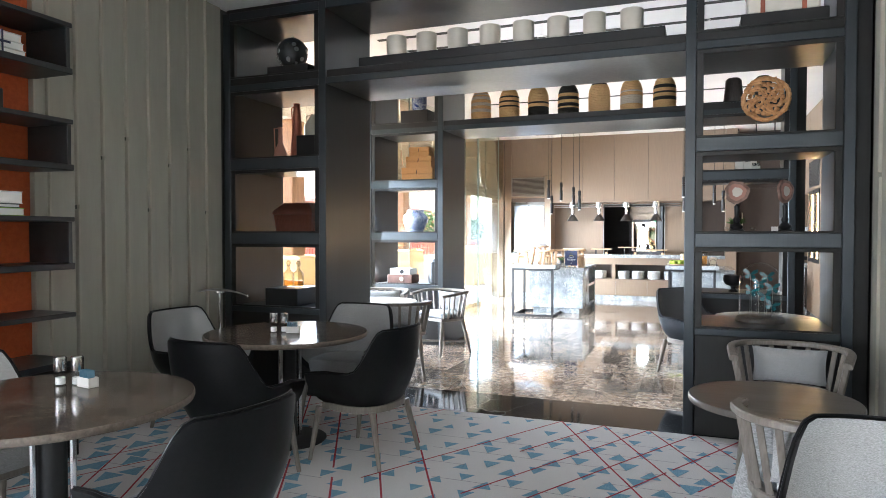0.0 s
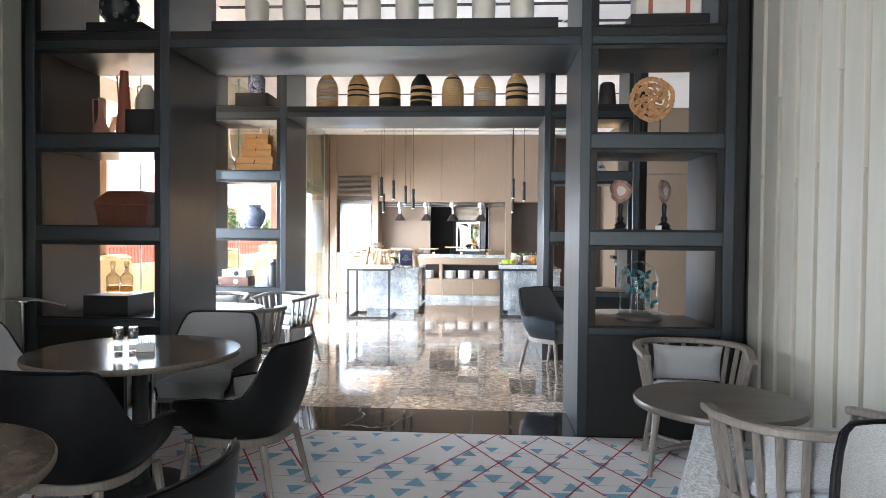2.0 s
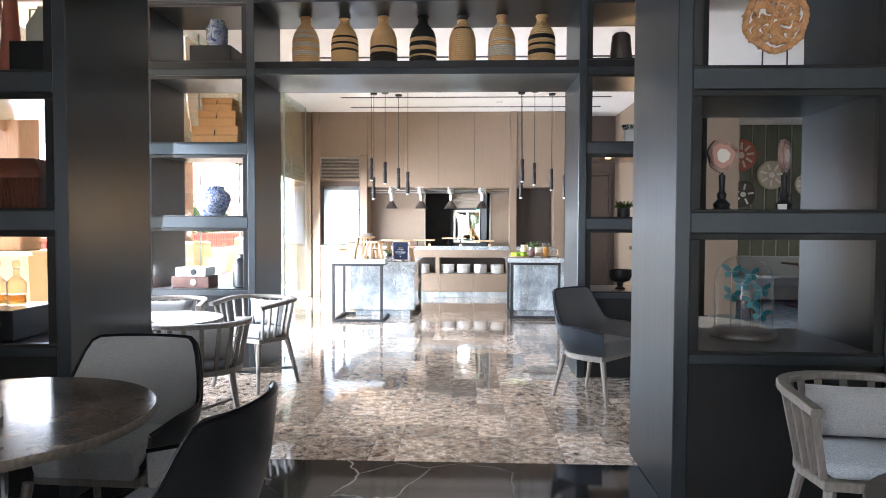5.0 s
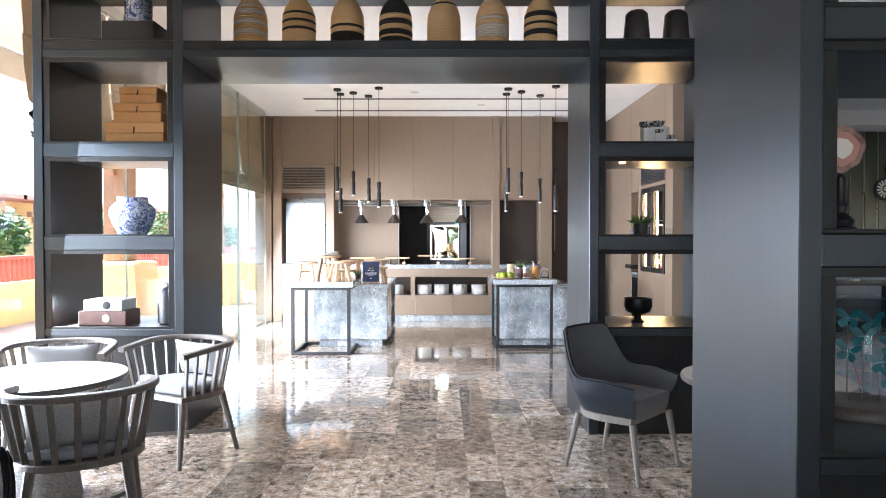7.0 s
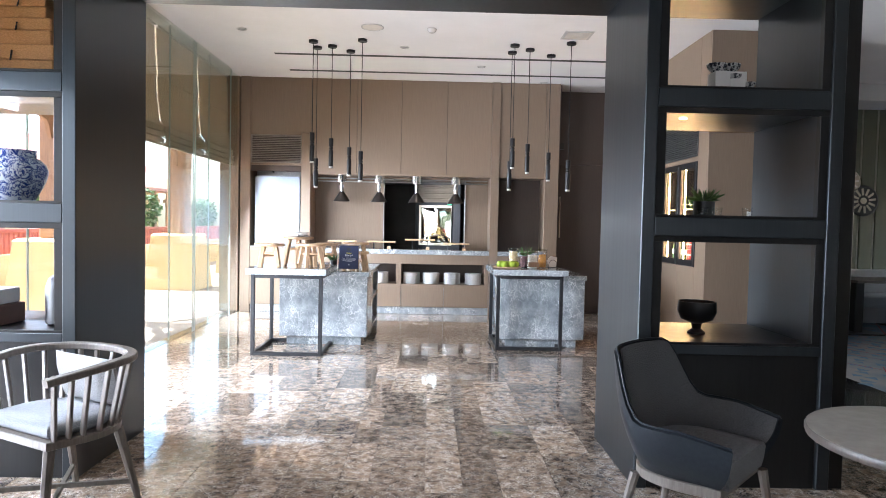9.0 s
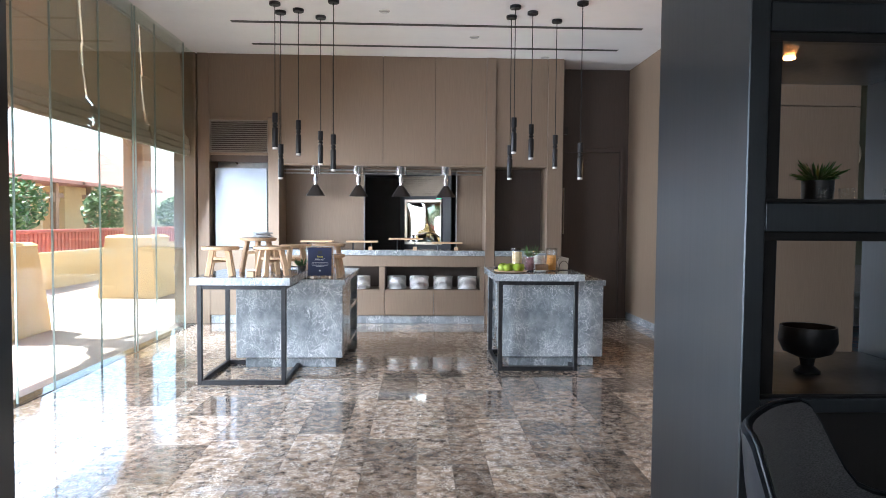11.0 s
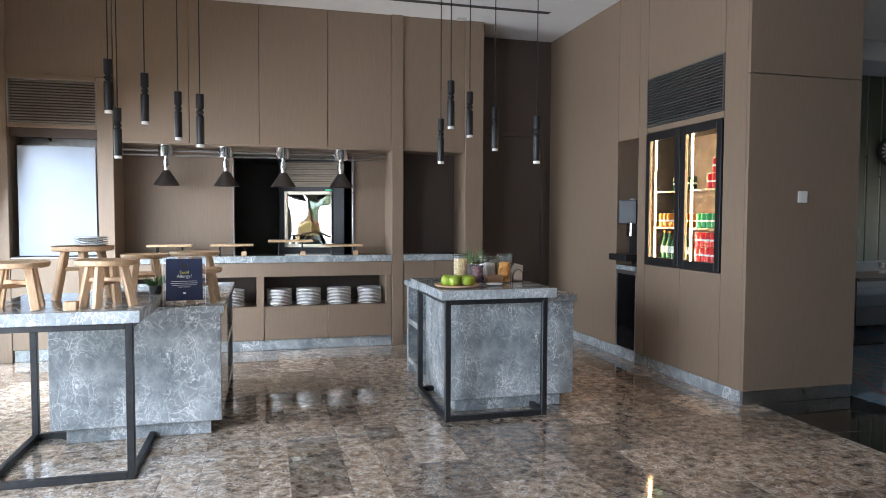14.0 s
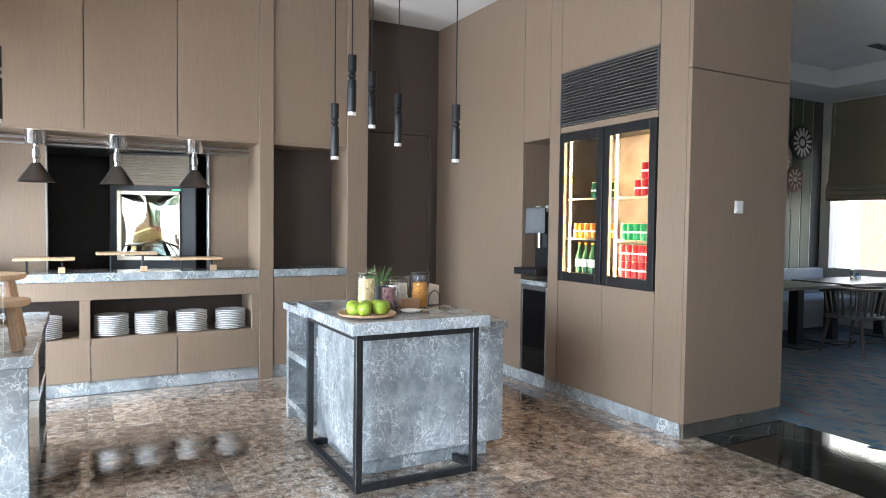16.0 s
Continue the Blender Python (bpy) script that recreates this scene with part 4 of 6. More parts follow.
def plate_stack(x, y, z, n=11, r=0.125):
    t = thing("plate_stack", "stack of white porcelain plates", "plates", pose(x, y, z), "plate stacks")
    me = mesh_of(lathe([(r * 0.5, 0.0), (r * 0.56, 0.003), (r * 0.95, 0.010), (r * 0.99, 0.0115), (r, 0.0165), (r * 0.97, 0.019), (r * 0.58, 0.008), (r * 0.3, 0.005)], 28), "plate", M_CERAMIC, 20)
    rr = random.Random(int(x * 1000))
    for i in range(n):
        ob = new("plate", me)
        ob.parent, ob.location = t, (rr.uniform(-0.003, 0.003), rr.uniform(-0.003, 0.003), i * 0.0152)
    return t


def counter():
    c = tagged(new("counter_back"), "built-in taupe oak buffet counter with marble top and plate shelf", "", "", "structure")
    x0, x1 = -2.855, -0.152
    y = YB - 0.02
    part("worktop", boxes((x0, x1, y - 0.012, 15.91, 0.909, 0.976), bevel=0.003), M_MARBLE, c)
    part("worktop", boxes((-0.02, 0.664, y - 0.012, 15.91, 0.909, 0.976), bevel=0.003), M_MARBLE, c)
    part("rail", boxes((x0, x1, y, y + 0.03, 0.762, 0.906), bevel=0.002), M_VENEER, c)
    for a, b in ((x0, -2.20), (-2.196, -1.475), (-1.471, -0.83), (-0.826, x1)):
        part("door", boxes((a + 0.001, b - 0.001, y, y + 0.03, 0.112, 0.452), bevel=0.002), M_VENEER, c)
    part("plinth", boxes((x0, x1, y + 0.02, y + 0.05, 0, 0.108), (-0.02, 0.664, y + 0.02, y + 0.05, 0, 0.108), (-3.75, -3.01, y + 0.02, y + 0.05, 0, 0.108), bevel=0.002), M_MARBLE, c)
    for a, b in ((x0, x0 + 0.06), (-1.55, -1.475), (x1 - 0.06, x1)):
        part("upright", boxes((a, b, y, 15.9, 0.453, 0.761), bevel=0.002), M_VENEER, c)
    part("shelf", boxes((x0, x1, y + 0.031, 15.9, 0.40, 0.455), bevel=0), M_VENEER, c)
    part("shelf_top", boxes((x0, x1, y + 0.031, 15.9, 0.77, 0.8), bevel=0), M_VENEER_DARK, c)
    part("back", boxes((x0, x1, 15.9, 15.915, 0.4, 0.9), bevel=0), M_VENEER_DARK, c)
    for a, b in ((-0.02, 0.32), (0.324, 0.664)):
        part("door", boxes((a, b, y, y + 0.03, 0.112, 0.905), bevel=0.002), M_VENEER, c)
    # the roller shutter bay beside it
    part("cabinet_front", boxes((-3.757, -3.003, y, y + 0.03, 0.112, 0.97), bevel=0.002), M_VENEER, c)
    part("cabinet_top", boxes((-3.757, -3.003, y, 15.9, 0.975, 0.99), bevel=0.002), M_STEEL, c)
    part("bay_back", boxes((-3.757, -3.003, 15.85, 15.9, 0.99, 2.23), bevel=0), M_STEEL, c)
    part("bay_head", boxes((-3.757, -3.003, y, y + 0.03, 2.205, 2.235), (-3.757, -3.003, y, y + 0.03, 2.66, 2.70), bevel=0.002), M_VENEER, c)
    part("screen", boxes((-3.70, -3.03, y + 0.06, y + 0.07, 1.0, 2.04), bevel=0.002), noisy("pale_blue_screen", (0.27, 0.31, 0.36), (0.3, 0.34, 0.39), 3, (1, 1, 1), 0.4, relief=0), c, "pale blue roller screen")
    return c


counter()


def louvre(x0, x1, z0, z1, n, m, material, label):
    v = tagged(thing("air_grille", label, "air grille", m), "", "")
    part("backing", boxes((x0, x1, 0.05, 0.06, z0, z1), bevel=0), M_BLACK, v)
    part("frame", boxes((x0 - 0.012, x0, -0.004, 0.05, z0 - 0.012, z1 + 0.012), (x1, x1 + 0.012, -0.004, 0.05, z0 - 0.012, z1 + 0.012), (x0, x1, -0.004, 0.05, z0 - 0.012, z0), (x0, x1, -0.004, 0.05, z1, z1 + 0.012), bevel=0.002), material, v)
    for i in range(n):
        z = z0 + (z1 - z0) * (i + 0.5) / n
        bm = boxes((x0 + 0.001, x1 - 0.001, 0.0, 0.03, -0.0045, 0.0045), bevel=0.001)
        bmesh.ops.transform(bm, matrix=Matrix.Translation((0, 0, z)) @ Matrix.Rotation(radians(-4), 4, "X"), verts=bm.verts)
        part("slat", bm, material, v)
    return v


M_GRILLE = noisy("grey_brown_slats", (0.25, 0.215, 0.185), (0.31, 0.27, 0.23), 10, (1, 1, 1), 0.5)
louvre(-3.745, -3.015, 2.25, 2.65, 15, pose(0, YB - 0.01, 0), M_GRILLE, "taupe slatted air grille above the screen")
louvre(-1.03, 0.0, 2.215, 2.625, 17, pose(XR - 0.006, 12.85, 0, 0, 0, -90), noisy("dark_grey_slats", (0.075, 0.073, 0.07), (0.1, 0.097, 0.093), 10, (1, 1, 1), 0.45), "dark slatted air grille above the drinks cooler")


def heat_lamp(x):
    l = thing("heat_lamp", "chrome heat lamp with a conical steel shade", "lamp", pose(x, 15.63, 1.69), "heat lamps over the counter")
    part("housing", lathe([(0.0, 0.40), (0.078, 0.40), (0.078, 0.292), (0.072, 0.286), (0.03, 0.286)], 24), M_CHROME, l)
    part("stem", lathe([(0.02, 0.30), (0.02, 0.26), (0.032, 0.255), (0.032, 0.19), (0.024, 0.185), (0.024, 0.15)], 20), M_CHROME, l)
    part("shade", lathe([(0.03, 0.15), (0.045, 0.13), (0.125, 0.008), (0.128, 0.0), (0.12, 0.004), (0.04, 0.12)], 32, caps=False), mat("dark_bronze_shade", (0.11, 0.095, 0.085), 0.3, 0.85) if "dark_bronze_shade" not in bpy.data.materials else bpy.data.materials["dark_bronze_shade"], l)
    return l


for hx in (-2.41, -1.84, -1.27, -0.67):
    heat_lamp(hx)


lamp_rail = thing("lamp_rail", "pair of steel tubes carrying the heat lamps", "rail", pose(-1.54, 15.72, 2.045))
for dz in (0.0, -0.045):
    part("tube", tube([(-1.3, 0, dz), (1.36, 0, dz)], 0.011, 10), M_STEEL, lamp_rail)


def pendant(x, y, z):
    p = thing("pendant_lamp", "slim black cylinder pendant lamp on a thin cord", "lamp", pose(x, y, z), "pendants over the buffet")
    part("canopy", lathe([(0.052, CEIL - z - 0.03), (0.055, CEIL - z - 0.026), (0.055, CEIL - z - 0.001)], 24), M_BLACK, p)
    part("cord", tube([(0, 0, 0.36), (0, 0, CEIL - z - 0.03)], 0.004, 6), M_BLACK, p)
    part("tube", lathe([(0.027, 0.02), (0.028, 0.022), (0.028, 0.21), (0.019, 0.218), (0.019, 0.226), (0.026, 0.232), (0.026, 0.244), (0.019, 0.25), (0.019, 0.258), (0.027, 0.266), (0.027, 0.36), (0.006, 0.365)], 24), M_BLACK, p)
    part("lens", lathe([(0.024, 0.0), (0.025, 0.003), (0.025, 0.02)], 24), M_CERAMIC, p, "white lamp lens")
    return p


for px, py, pz in ((-2.47, 13.40, 2.07), (-2.47, 13.68, 1.79), (-2.275, 13.6, 2.03), (-2.08, 13.82, 1.95), (-1.88, 13.3, 1.85), (-0.08, 13.68, 1.81), (-0.087, 13.355, 2.05), (0.117, 13.53, 2.01), (0.42, 13.79, 1.94), (0.55, 13.2, 1.79)):
    pendant(px, py, pz)

# ---- carpet pattern ----
def flat_mesh(name, polys, material, parent, z):
    verts, faces = [], []
    for poly in polys:
        k = len(verts)
        verts += [(x, y, z) for x, y in poly]
        faces.append(tuple(range(k, k + len(poly))))
    me = bpy.data.meshes.new(name)
    me.from_pydata(verts, [], faces)
    me.materials.append(material)
    ob = new(name, me)
    ob.parent = parent
    ob["kind"] = "stuff"
    return ob


def carpet_pattern(parent, x0, x1, y0, y1, seed, blue, red, grey, dense=1.0):
    r = random.Random(seed)
    tri, lines, thin = [], [], []
    row, y = 0, y1 - 0.12
    while y > y0:
        x, col = x0 + (0.07 if row % 2 else 0.0), 0
        while x < x1:
            f = 0.5 + 0.5 * math.sin(x * 1.7 + 0.6) * math.cos((y - y1) * 1.4 + 2.6)
            near = min(1.0, 0.45 + (y1 - y) * 0.75)
            w = (0.05 + 0.026 * min(max(f, 0), 1)) * near * r.uniform(0.9, 1.08)
            if r.random() < 0.9 * dense:
                up = 1 if (col + row) % 2 else -1
                cy = y + r.uniform(-0.008, 0.008) - 0.045 * up
                h = w * 2.0
                tri.append([(x - w, cy - up * h / 2), (x + w, cy - up * h / 2), (x, cy + up * h / 2)][:: up])
            x += 0.147
            col += 1
        y -= 0.255
        row += 1

    def stroke(ax, ay, bx, by, w, out):
        d = Vector((bx - ax, by - ay)).normalized() * w / 2
        n = Vector((-d.y, d.x))
        out.append([(ax + n.x, ay + n.y), (bx + n.x, by + n.y), (bx - n.x, by - n.y), (ax - n.x, ay - n.y)])

    for s, slope in ((1, 1.9), (-1, 1.8)):
        k = -14
        while k < 30:
            base = x0 + k * 0.318
            yy = y1
            while yy > y0:
                ln = r.uniform(0.7, 1.7)
                ax = base + s * (y1 - yy) / slope
                bx = base + s * (y1 - yy + ln) / slope
                g = math.sin(ax * 1.9 + 1.1) + math.sin(yy * 1.3 + s)
                if g > -0.25 and x0 < min(ax, bx) and max(ax, bx) < x1 and yy - ln > y0:
                    stroke(ax, yy, bx, yy - ln, 0.012, lines)
                yy -= ln + r.uniform(0.03, 0.2)
            k += 1
    y = y1 - 0.14
    while y > y0:
        x = x0
        while x < x1:
            ln = r.uniform(0.4, 1.3)
            if r.random() < 0.7:
                stroke(x, y, min(x + ln, x1), y, 0.005, thin)
            x += ln + 0.1
        y -= 0.255
    flat_mesh("blue_triangles", tri, blue, parent, 0.003)
    flat_mesh("grey_lines", thin, grey, parent, 0.0045)
    flat_mesh("red_lines", lines, red, parent, 0.006)


M_BLUE = noisy("streaky_blue_yarn", (0.09, 0.22, 0.33), (0.2, 0.36, 0.46), 26, (5, 0.8, 1), 0.95, relief=0.5)
M_RED = noisy("crimson_yarn", (0.26, 0.018, 0.03), (0.36, 0.035, 0.05), 60, (1, 1, 1), 0.95)
M_GREYYARN = noisy("grey_yarn", (0.16, 0.16, 0.17), (0.25, 0.25, 0.26), 60, (1, 1, 1), 0.95)
M_BLUE_DARK = noisy("deep_blue_yarn", (0.05, 0.12, 0.19), (0.12, 0.22, 0.3), 26, (5, 0.8, 1), 0.95)
carpet_pattern(bpy.data.objects["floor_carpet"], -3.98, 1.2, -1.5, U1 - 0.01, 4, M_BLUE, M_RED, M_GREYYARN)
carpet_pattern(bpy.data.objects["floor_carpet_dining"], 2.97, 8.1, 8.5, 15.5, 9, M_BLUE_DARK, M_RED, M_GREYYARN)


# ---- the orange shelf niche of the lounge ----
def wall_shelves():
    setting("niche_back", boxes((-4.04, -4.015, 2.0, 4.18, 0.63, CEIL), bevel=0), M_ORANGE, "burnt orange felt back of a shelf niche")
    setting("trim_niche", boxes((-4.04, -3.97, 4.181, 4.278, 0.0, CEIL), (-4.04, -3.99, 1.98, 1.999, 0.0, CEIL), bevel=0.003), M_PANEL, "sage panel edge beside the niche")
    for z0, z1 in ((2.47, 2.80), (1.85, 2.18), (1.21, 1.55)):
        s = thing("box_shelf", "open charcoal box shelf on an orange wall", "shelf", pose(-3.81, 3.18, z0), "box shelves")
        h = z1 - z0
        part("bottom", boxes((-0.2, 0.18, -1.05, 1.02, 0.0, 0.04), bevel=0.004), M_CHARCOAL, s)
        part("top", boxes((-0.2, 0.18, -1.05, 1.02, h - 0.03, h), bevel=0.004), M_CHARCOAL, s)
        part("end_panel", boxes((-0.2, 0.165, 0.985, 1.012, 0.041, h - 0.031), bevel=0.002), M_CHARCOAL, s)
        part("end_panel", boxes((-0.2, 0.165, -1.045, -1.02, 0.041, h - 0.031), bevel=0.002), M_CHARCOAL, s)
    s = thing("wall_shelf", "thin charcoal shelf on an orange wall", "shelf", pose(-3.81, 3.18, 0.90))
    part("board", boxes((-0.2, 0.18, -1.05, 1.02, 0.0, 0.03), bevel=0.004), M_CHARCOAL, s)
    c = thing("low_cabinet", "low dark bronze cabinet below the orange shelves", "cabinet", pose(-3.80, 3.18, 0))
    part("body", boxes((-0.195, 0.2, -1.09, 1.0, 0.0, 0.59), bevel=0.003), M_BRONZE_IN, c)
    part("top", boxes((-0.195, 0.22, -1.095, 1.005, 0.591, 0.63), bevel=0.003), M_BRONZE, c)


wall_shelves()


def book(x0, x1, y0, y1, z0, z1, cover, label, m=None):
    b = thing("book", label, "book", pose(x0, y0, z0), "books on the box shelves")
    w, d, h = x1 - x0, y1 - y0, z1 - z0
    part("cover", boxes((0, w, 0, d, 0, 0.004), (0, w, 0, d, h - 0.004, h), (0, 0.004, 0, d, 0.004, h - 0.004), bevel=0.001), cover, b)
    part("page_block", boxes((0.006, w - 0.004, 0.004, d - 0.004, 0.0045, h - 0.0045), bevel=0), M_CERAMIC, b)
    return b


M_GREEN = noisy("lime_cover", (0.2, 0.42, 0.03), (0.26, 0.5, 0.05), 20, (1, 1, 1), 0.4)
for k, (z0, z1) in enumerate(((2.511, 2.555), (2.556, 2.60), (2.601, 2.65))):
    book(-3.93, -3.70, 3.55 + 0.01 * k, 3.93 - 0.012 * k, z0, z1, M_CERAMIC, "white clothbound book in a ribboned stack")
rb = solo("ribbon", boxes((-0.001, 0.002, -0.006, 0.006, 0.0, 0.145), (-0.004, 0.003, -0.05, 0.05, 0.07, 0.082), bevel=0.001), M_NAVY, "navy ribbon tied round white books", "ribbon", pose(-3.696, 3.78, 2.511))
book(-3.95, -3.72, 3.45, 3.92, 1.551, 1.60, M_GREEN, "lime green book on a charcoal shelf")
book(-3.95, -3.73, 3.47, 3.90, 1.601, 1.625, M_CHARCOAL, "black book between lighter ones")
book(-3.95, -3.72, 3.46, 3.91, 1.626, 1.70, M_CERAMIC, "thick white book on a stack")


def vase(name, label, profile, material, m, extra=None, n=32, cat="vase"):
    return solo(name, lathe(profile, n), material, label, cat, m, smooth=50)


def checker_china():
    m = mat("black_lattice_china", (0.7, 0.7, 0.68), 0.3)
    v = coords(m, (30, 30, 30))
    c = node(m, "ShaderNodeTexChecker", Scale=1.0)
    c.inputs["Color1"].default_value, c.inputs["Color2"].default_value = (0.02, 0.02, 0.025, 1), (0.7, 0.7, 0.68, 1)
    link(m, v, c.inputs["Vector"])
    put(m, c.outputs["Color"])
    return m


vase("vase", "black and white lattice vase on a box shelf", [(0.06, 0), (0.075, 0.01), (0.08, 0.17), (0.065, 0.19), (0.05, 0.19)], checker_china(), pose(-3.82, 3.72, 1.891))
solo("keepsake_box", boxes((-0.09, 0.09, -0.14, 0.14, 0, 0.09), bevel=0.006), M_SAND, "carved sand coloured keepsake box", "box", pose(-3.82, 3.62, 0.931))
solo("keepsake_box", boxes((-0.1, 0.1, -0.2, 0.2, 0, 0.13), bevel=0.006), M_CHARCOAL, "dark keepsake box on a box shelf", "box", pose(-3.82, 3.6, 2.181))

# ---- objects on the first screen ----
Z4, Z3, Z2, Z1 = 2.862, 2.12, 1.445, 0.77


def plinth(x0, x1, y0, y1, z0, z1):
    return solo("display_plinth", boxes((x0, x1, y0, y1, z0, z1), bevel=0.004), M_BLACK, "matt black display plinth on a shelf", "plinth")


plinth(-3.61, -3.17, 6.25, 6.65, Z4 + 0.001, 2.99)
ball = thing("lattice_ball", "black and grey patterned decorative ball on a plinth", "ornament", pose(-3.43, 6.40, 2.988))
bmb = bmesh.new()
bmesh.ops.create_uvsphere(bmb, u_segments=28, v_segments=18, radius=0.145, matrix=Matrix.Translation((0, 0, 0.147)))
part("ball", bmb, M_CHARCOAL, ball, smooth=60)
rr = random.Random(3)
for _ in range(46):
    d = Vector((rr.gauss(0, 1), rr.gauss(0, 1), rr.gauss(0, 1))).normalized()
    q = d.to_track_quat("Z", "Y").to_matrix().to_4x4()
    bm = lathe([(0.022, 0.0), (0.02, 0.006), (0.008, 0.008)], 10)
    bmesh.ops.transform(bm, matrix=Matrix.Translation(Vector((0, 0, 0.147)) + d * 0.142) @ q, verts=bm.verts)
    part("dot", bm, M_CHARCOAL if rr.random() < 0.4 else M_STEEL, ball)


def handled(name, label, profile, material, m, loop):
    v = thing(name, label, "vase", m)
    part("body", lathe(profile, 28), material, v, smooth=50)
    part("handle", tube(loop, 0.006, 8), material, v)
    return v


handled("bottle_vase", "dusty pink bottle vase with a square handle", [(0.068, 0), (0.072, 0.02), (0.06, 0.1), (0.025, 0.19), (0.02, 0.33), (0.024, 0.35), (0.012, 0.35)], M_PINK, pose(-3.64, 6.5, Z3 + 0.001), [(-0.06, 0, 0.07), (-0.07, 0, 0.34), (-0.015, 0, 0.34)])
handled("cone_vase", "tall terracotta cone vase with a thin handle", [(0.066, 0), (0.066, 0.005), (0.03, 0.55), (0.034, 0.56), (0.02, 0.56)], M_TERRA, pose(-3.45, 6.5, Z3 + 0.001), [(-0.045, 0, 0.3), (-0.06, 0, 0.52), (-0.03, 0, 0.54)])
plinth(-3.38, -3.15, 6.38, 6.62, Z3 + 0.001, 2.36)
handled("funnel_vase", "sand coloured funnel vase on a plinth", [(0.085, 0), (0.088, 0.01), (0.088, 0.1), (0.03, 0.2), (0.034, 0.21), (0.02, 0.21)], M_SAND, pose(-3.26, 6.5, 2.361), [(-0.08, 0, 0.1), (-0.08, 0, 0.2), (-0.02, 0, 0.2)])

wk = thing("wicker_chest", "red-brown wicker chest with a domed lid", "basket", pose(-3.34, 6.42, Z2 + 0.001))
part("body", ring_mesh(bmesh.new(), [[(sx * a, sy * b, z) for sx, sy in ((1, 1), (-1, 1), (-1, -1), (1, -1))] for a, b, z in ((0.185, 0.15, 0), (0.205, 0.17, 0.17))]), M_REDWICKER, wk)
part("lid", ring_mesh(bmesh.new(), [[(sx * a, sy * b, z) for sx, sy in ((1, 1), (-1, 1), (-1, -1), (1, -1))] for a, b, z in ((0.215, 0.18, 0.172), (0.21, 0.175, 0.2), (0.14, 0.11, 0.275), (0.13, 0.1, 0.28))]), M_REDWICKER, wk)
for k in range(24):
    part("cane", tube([(-0.18 + k * 0.0157, -0.155, 0.0), (-0.195 + k * 0.017, -0.176, 0.17)], 0.005, 6), M_REDWICKER, wk)

plinth(-3.61, -3.26, 6.2, 6.6, Z1 + 0.001, 0.93)
M_CUTGLASS = glass("cut_glass", (0.82, 0.79, 0.72), 1.6)
M_LIQUOR = glass("amber_glass", (0.85, 0.62, 0.36))
for bx in (-3.50, -3.39):
    d = thing("decanter", "cut glass decanter half full of amber spirit", "bottle", pose(bx, 6.42, 0.931), "decanters on a plinth")
    part("bottle", lathe([(0.044, 0), (0.048, 0.006), (0.048, 0.13), (0.016, 0.165), (0.016, 0.2), (0.022, 0.205)], 24), M_CUTGLASS, d)
    part("spirit", lathe([(0.04, 0.006), (0.042, 0.01), (0.042, 0.06)], 24), M_LIQUOR, d)
    part("stopper", lathe([(0.012, 0.2), (0.02, 0.215), (0.022, 0.235), (0.012, 0.25)], 16), M_CUTGLASS, d)

solo("display_plinth", boxes((-2.62, -0.08, 6.2, 6.5, Z4 + 0.001, 2.972), bevel=0.004), M_BLACK, "long matt black plinth under a row of cups", "plinth")
for i in range(8):
    cx = -2.325 + i * 0.285
    c = vase("ceramic_cup", "plain cream stoneware cup in a row of eight", [(0.04, 0), (0.058, 0.004), (0.078, 0.022), (0.087, 0.06), (0.088, 0.18), (0.085, 0.186), (0.081, 0.18), (0.078, 0.06), (0.03, 0.03)], M_CREAMCUP, pose(cx, 6.35, 2.973), cat="cup")
    tagged(c, group="row of cups")

plinth(0.43, 0.98, 6.2, 6.6, Z4 + 0.001, 2.99)
case = thing("vintage_case", "small red and cream vintage case with leather straps", "case", pose(0.70, 6.32, 2.991))
part("body", boxes((-0.23, 0.23, -0.1, 0.1, 0, 0.26), bevel=0.012), M_CREAMCUP, case)
part("band", boxes((-0.232, 0.232, -0.102, 0.102, 0.15, 0.24), bevel=0.008), noisy("red_leathercloth", (0.4, 0.03, 0.02), (0.5, 0.05, 0.03), 30, (1, 1, 1), 0.45), case, "red leathercloth band")
for sx in (-0.13, 0.13):
    part("strap", boxes((sx - 0.015, sx + 0.015, -0.106, 0.106, -0.001, 0.265), bevel=0.002), M_TERRA, case)
part("handle", tube([(-0.05, 0, 0.262), (-0.05, 0, 0.29), (0.05, 0, 0.29), (0.05, 0, 0.262)], 0.008), M_TERRA, case)


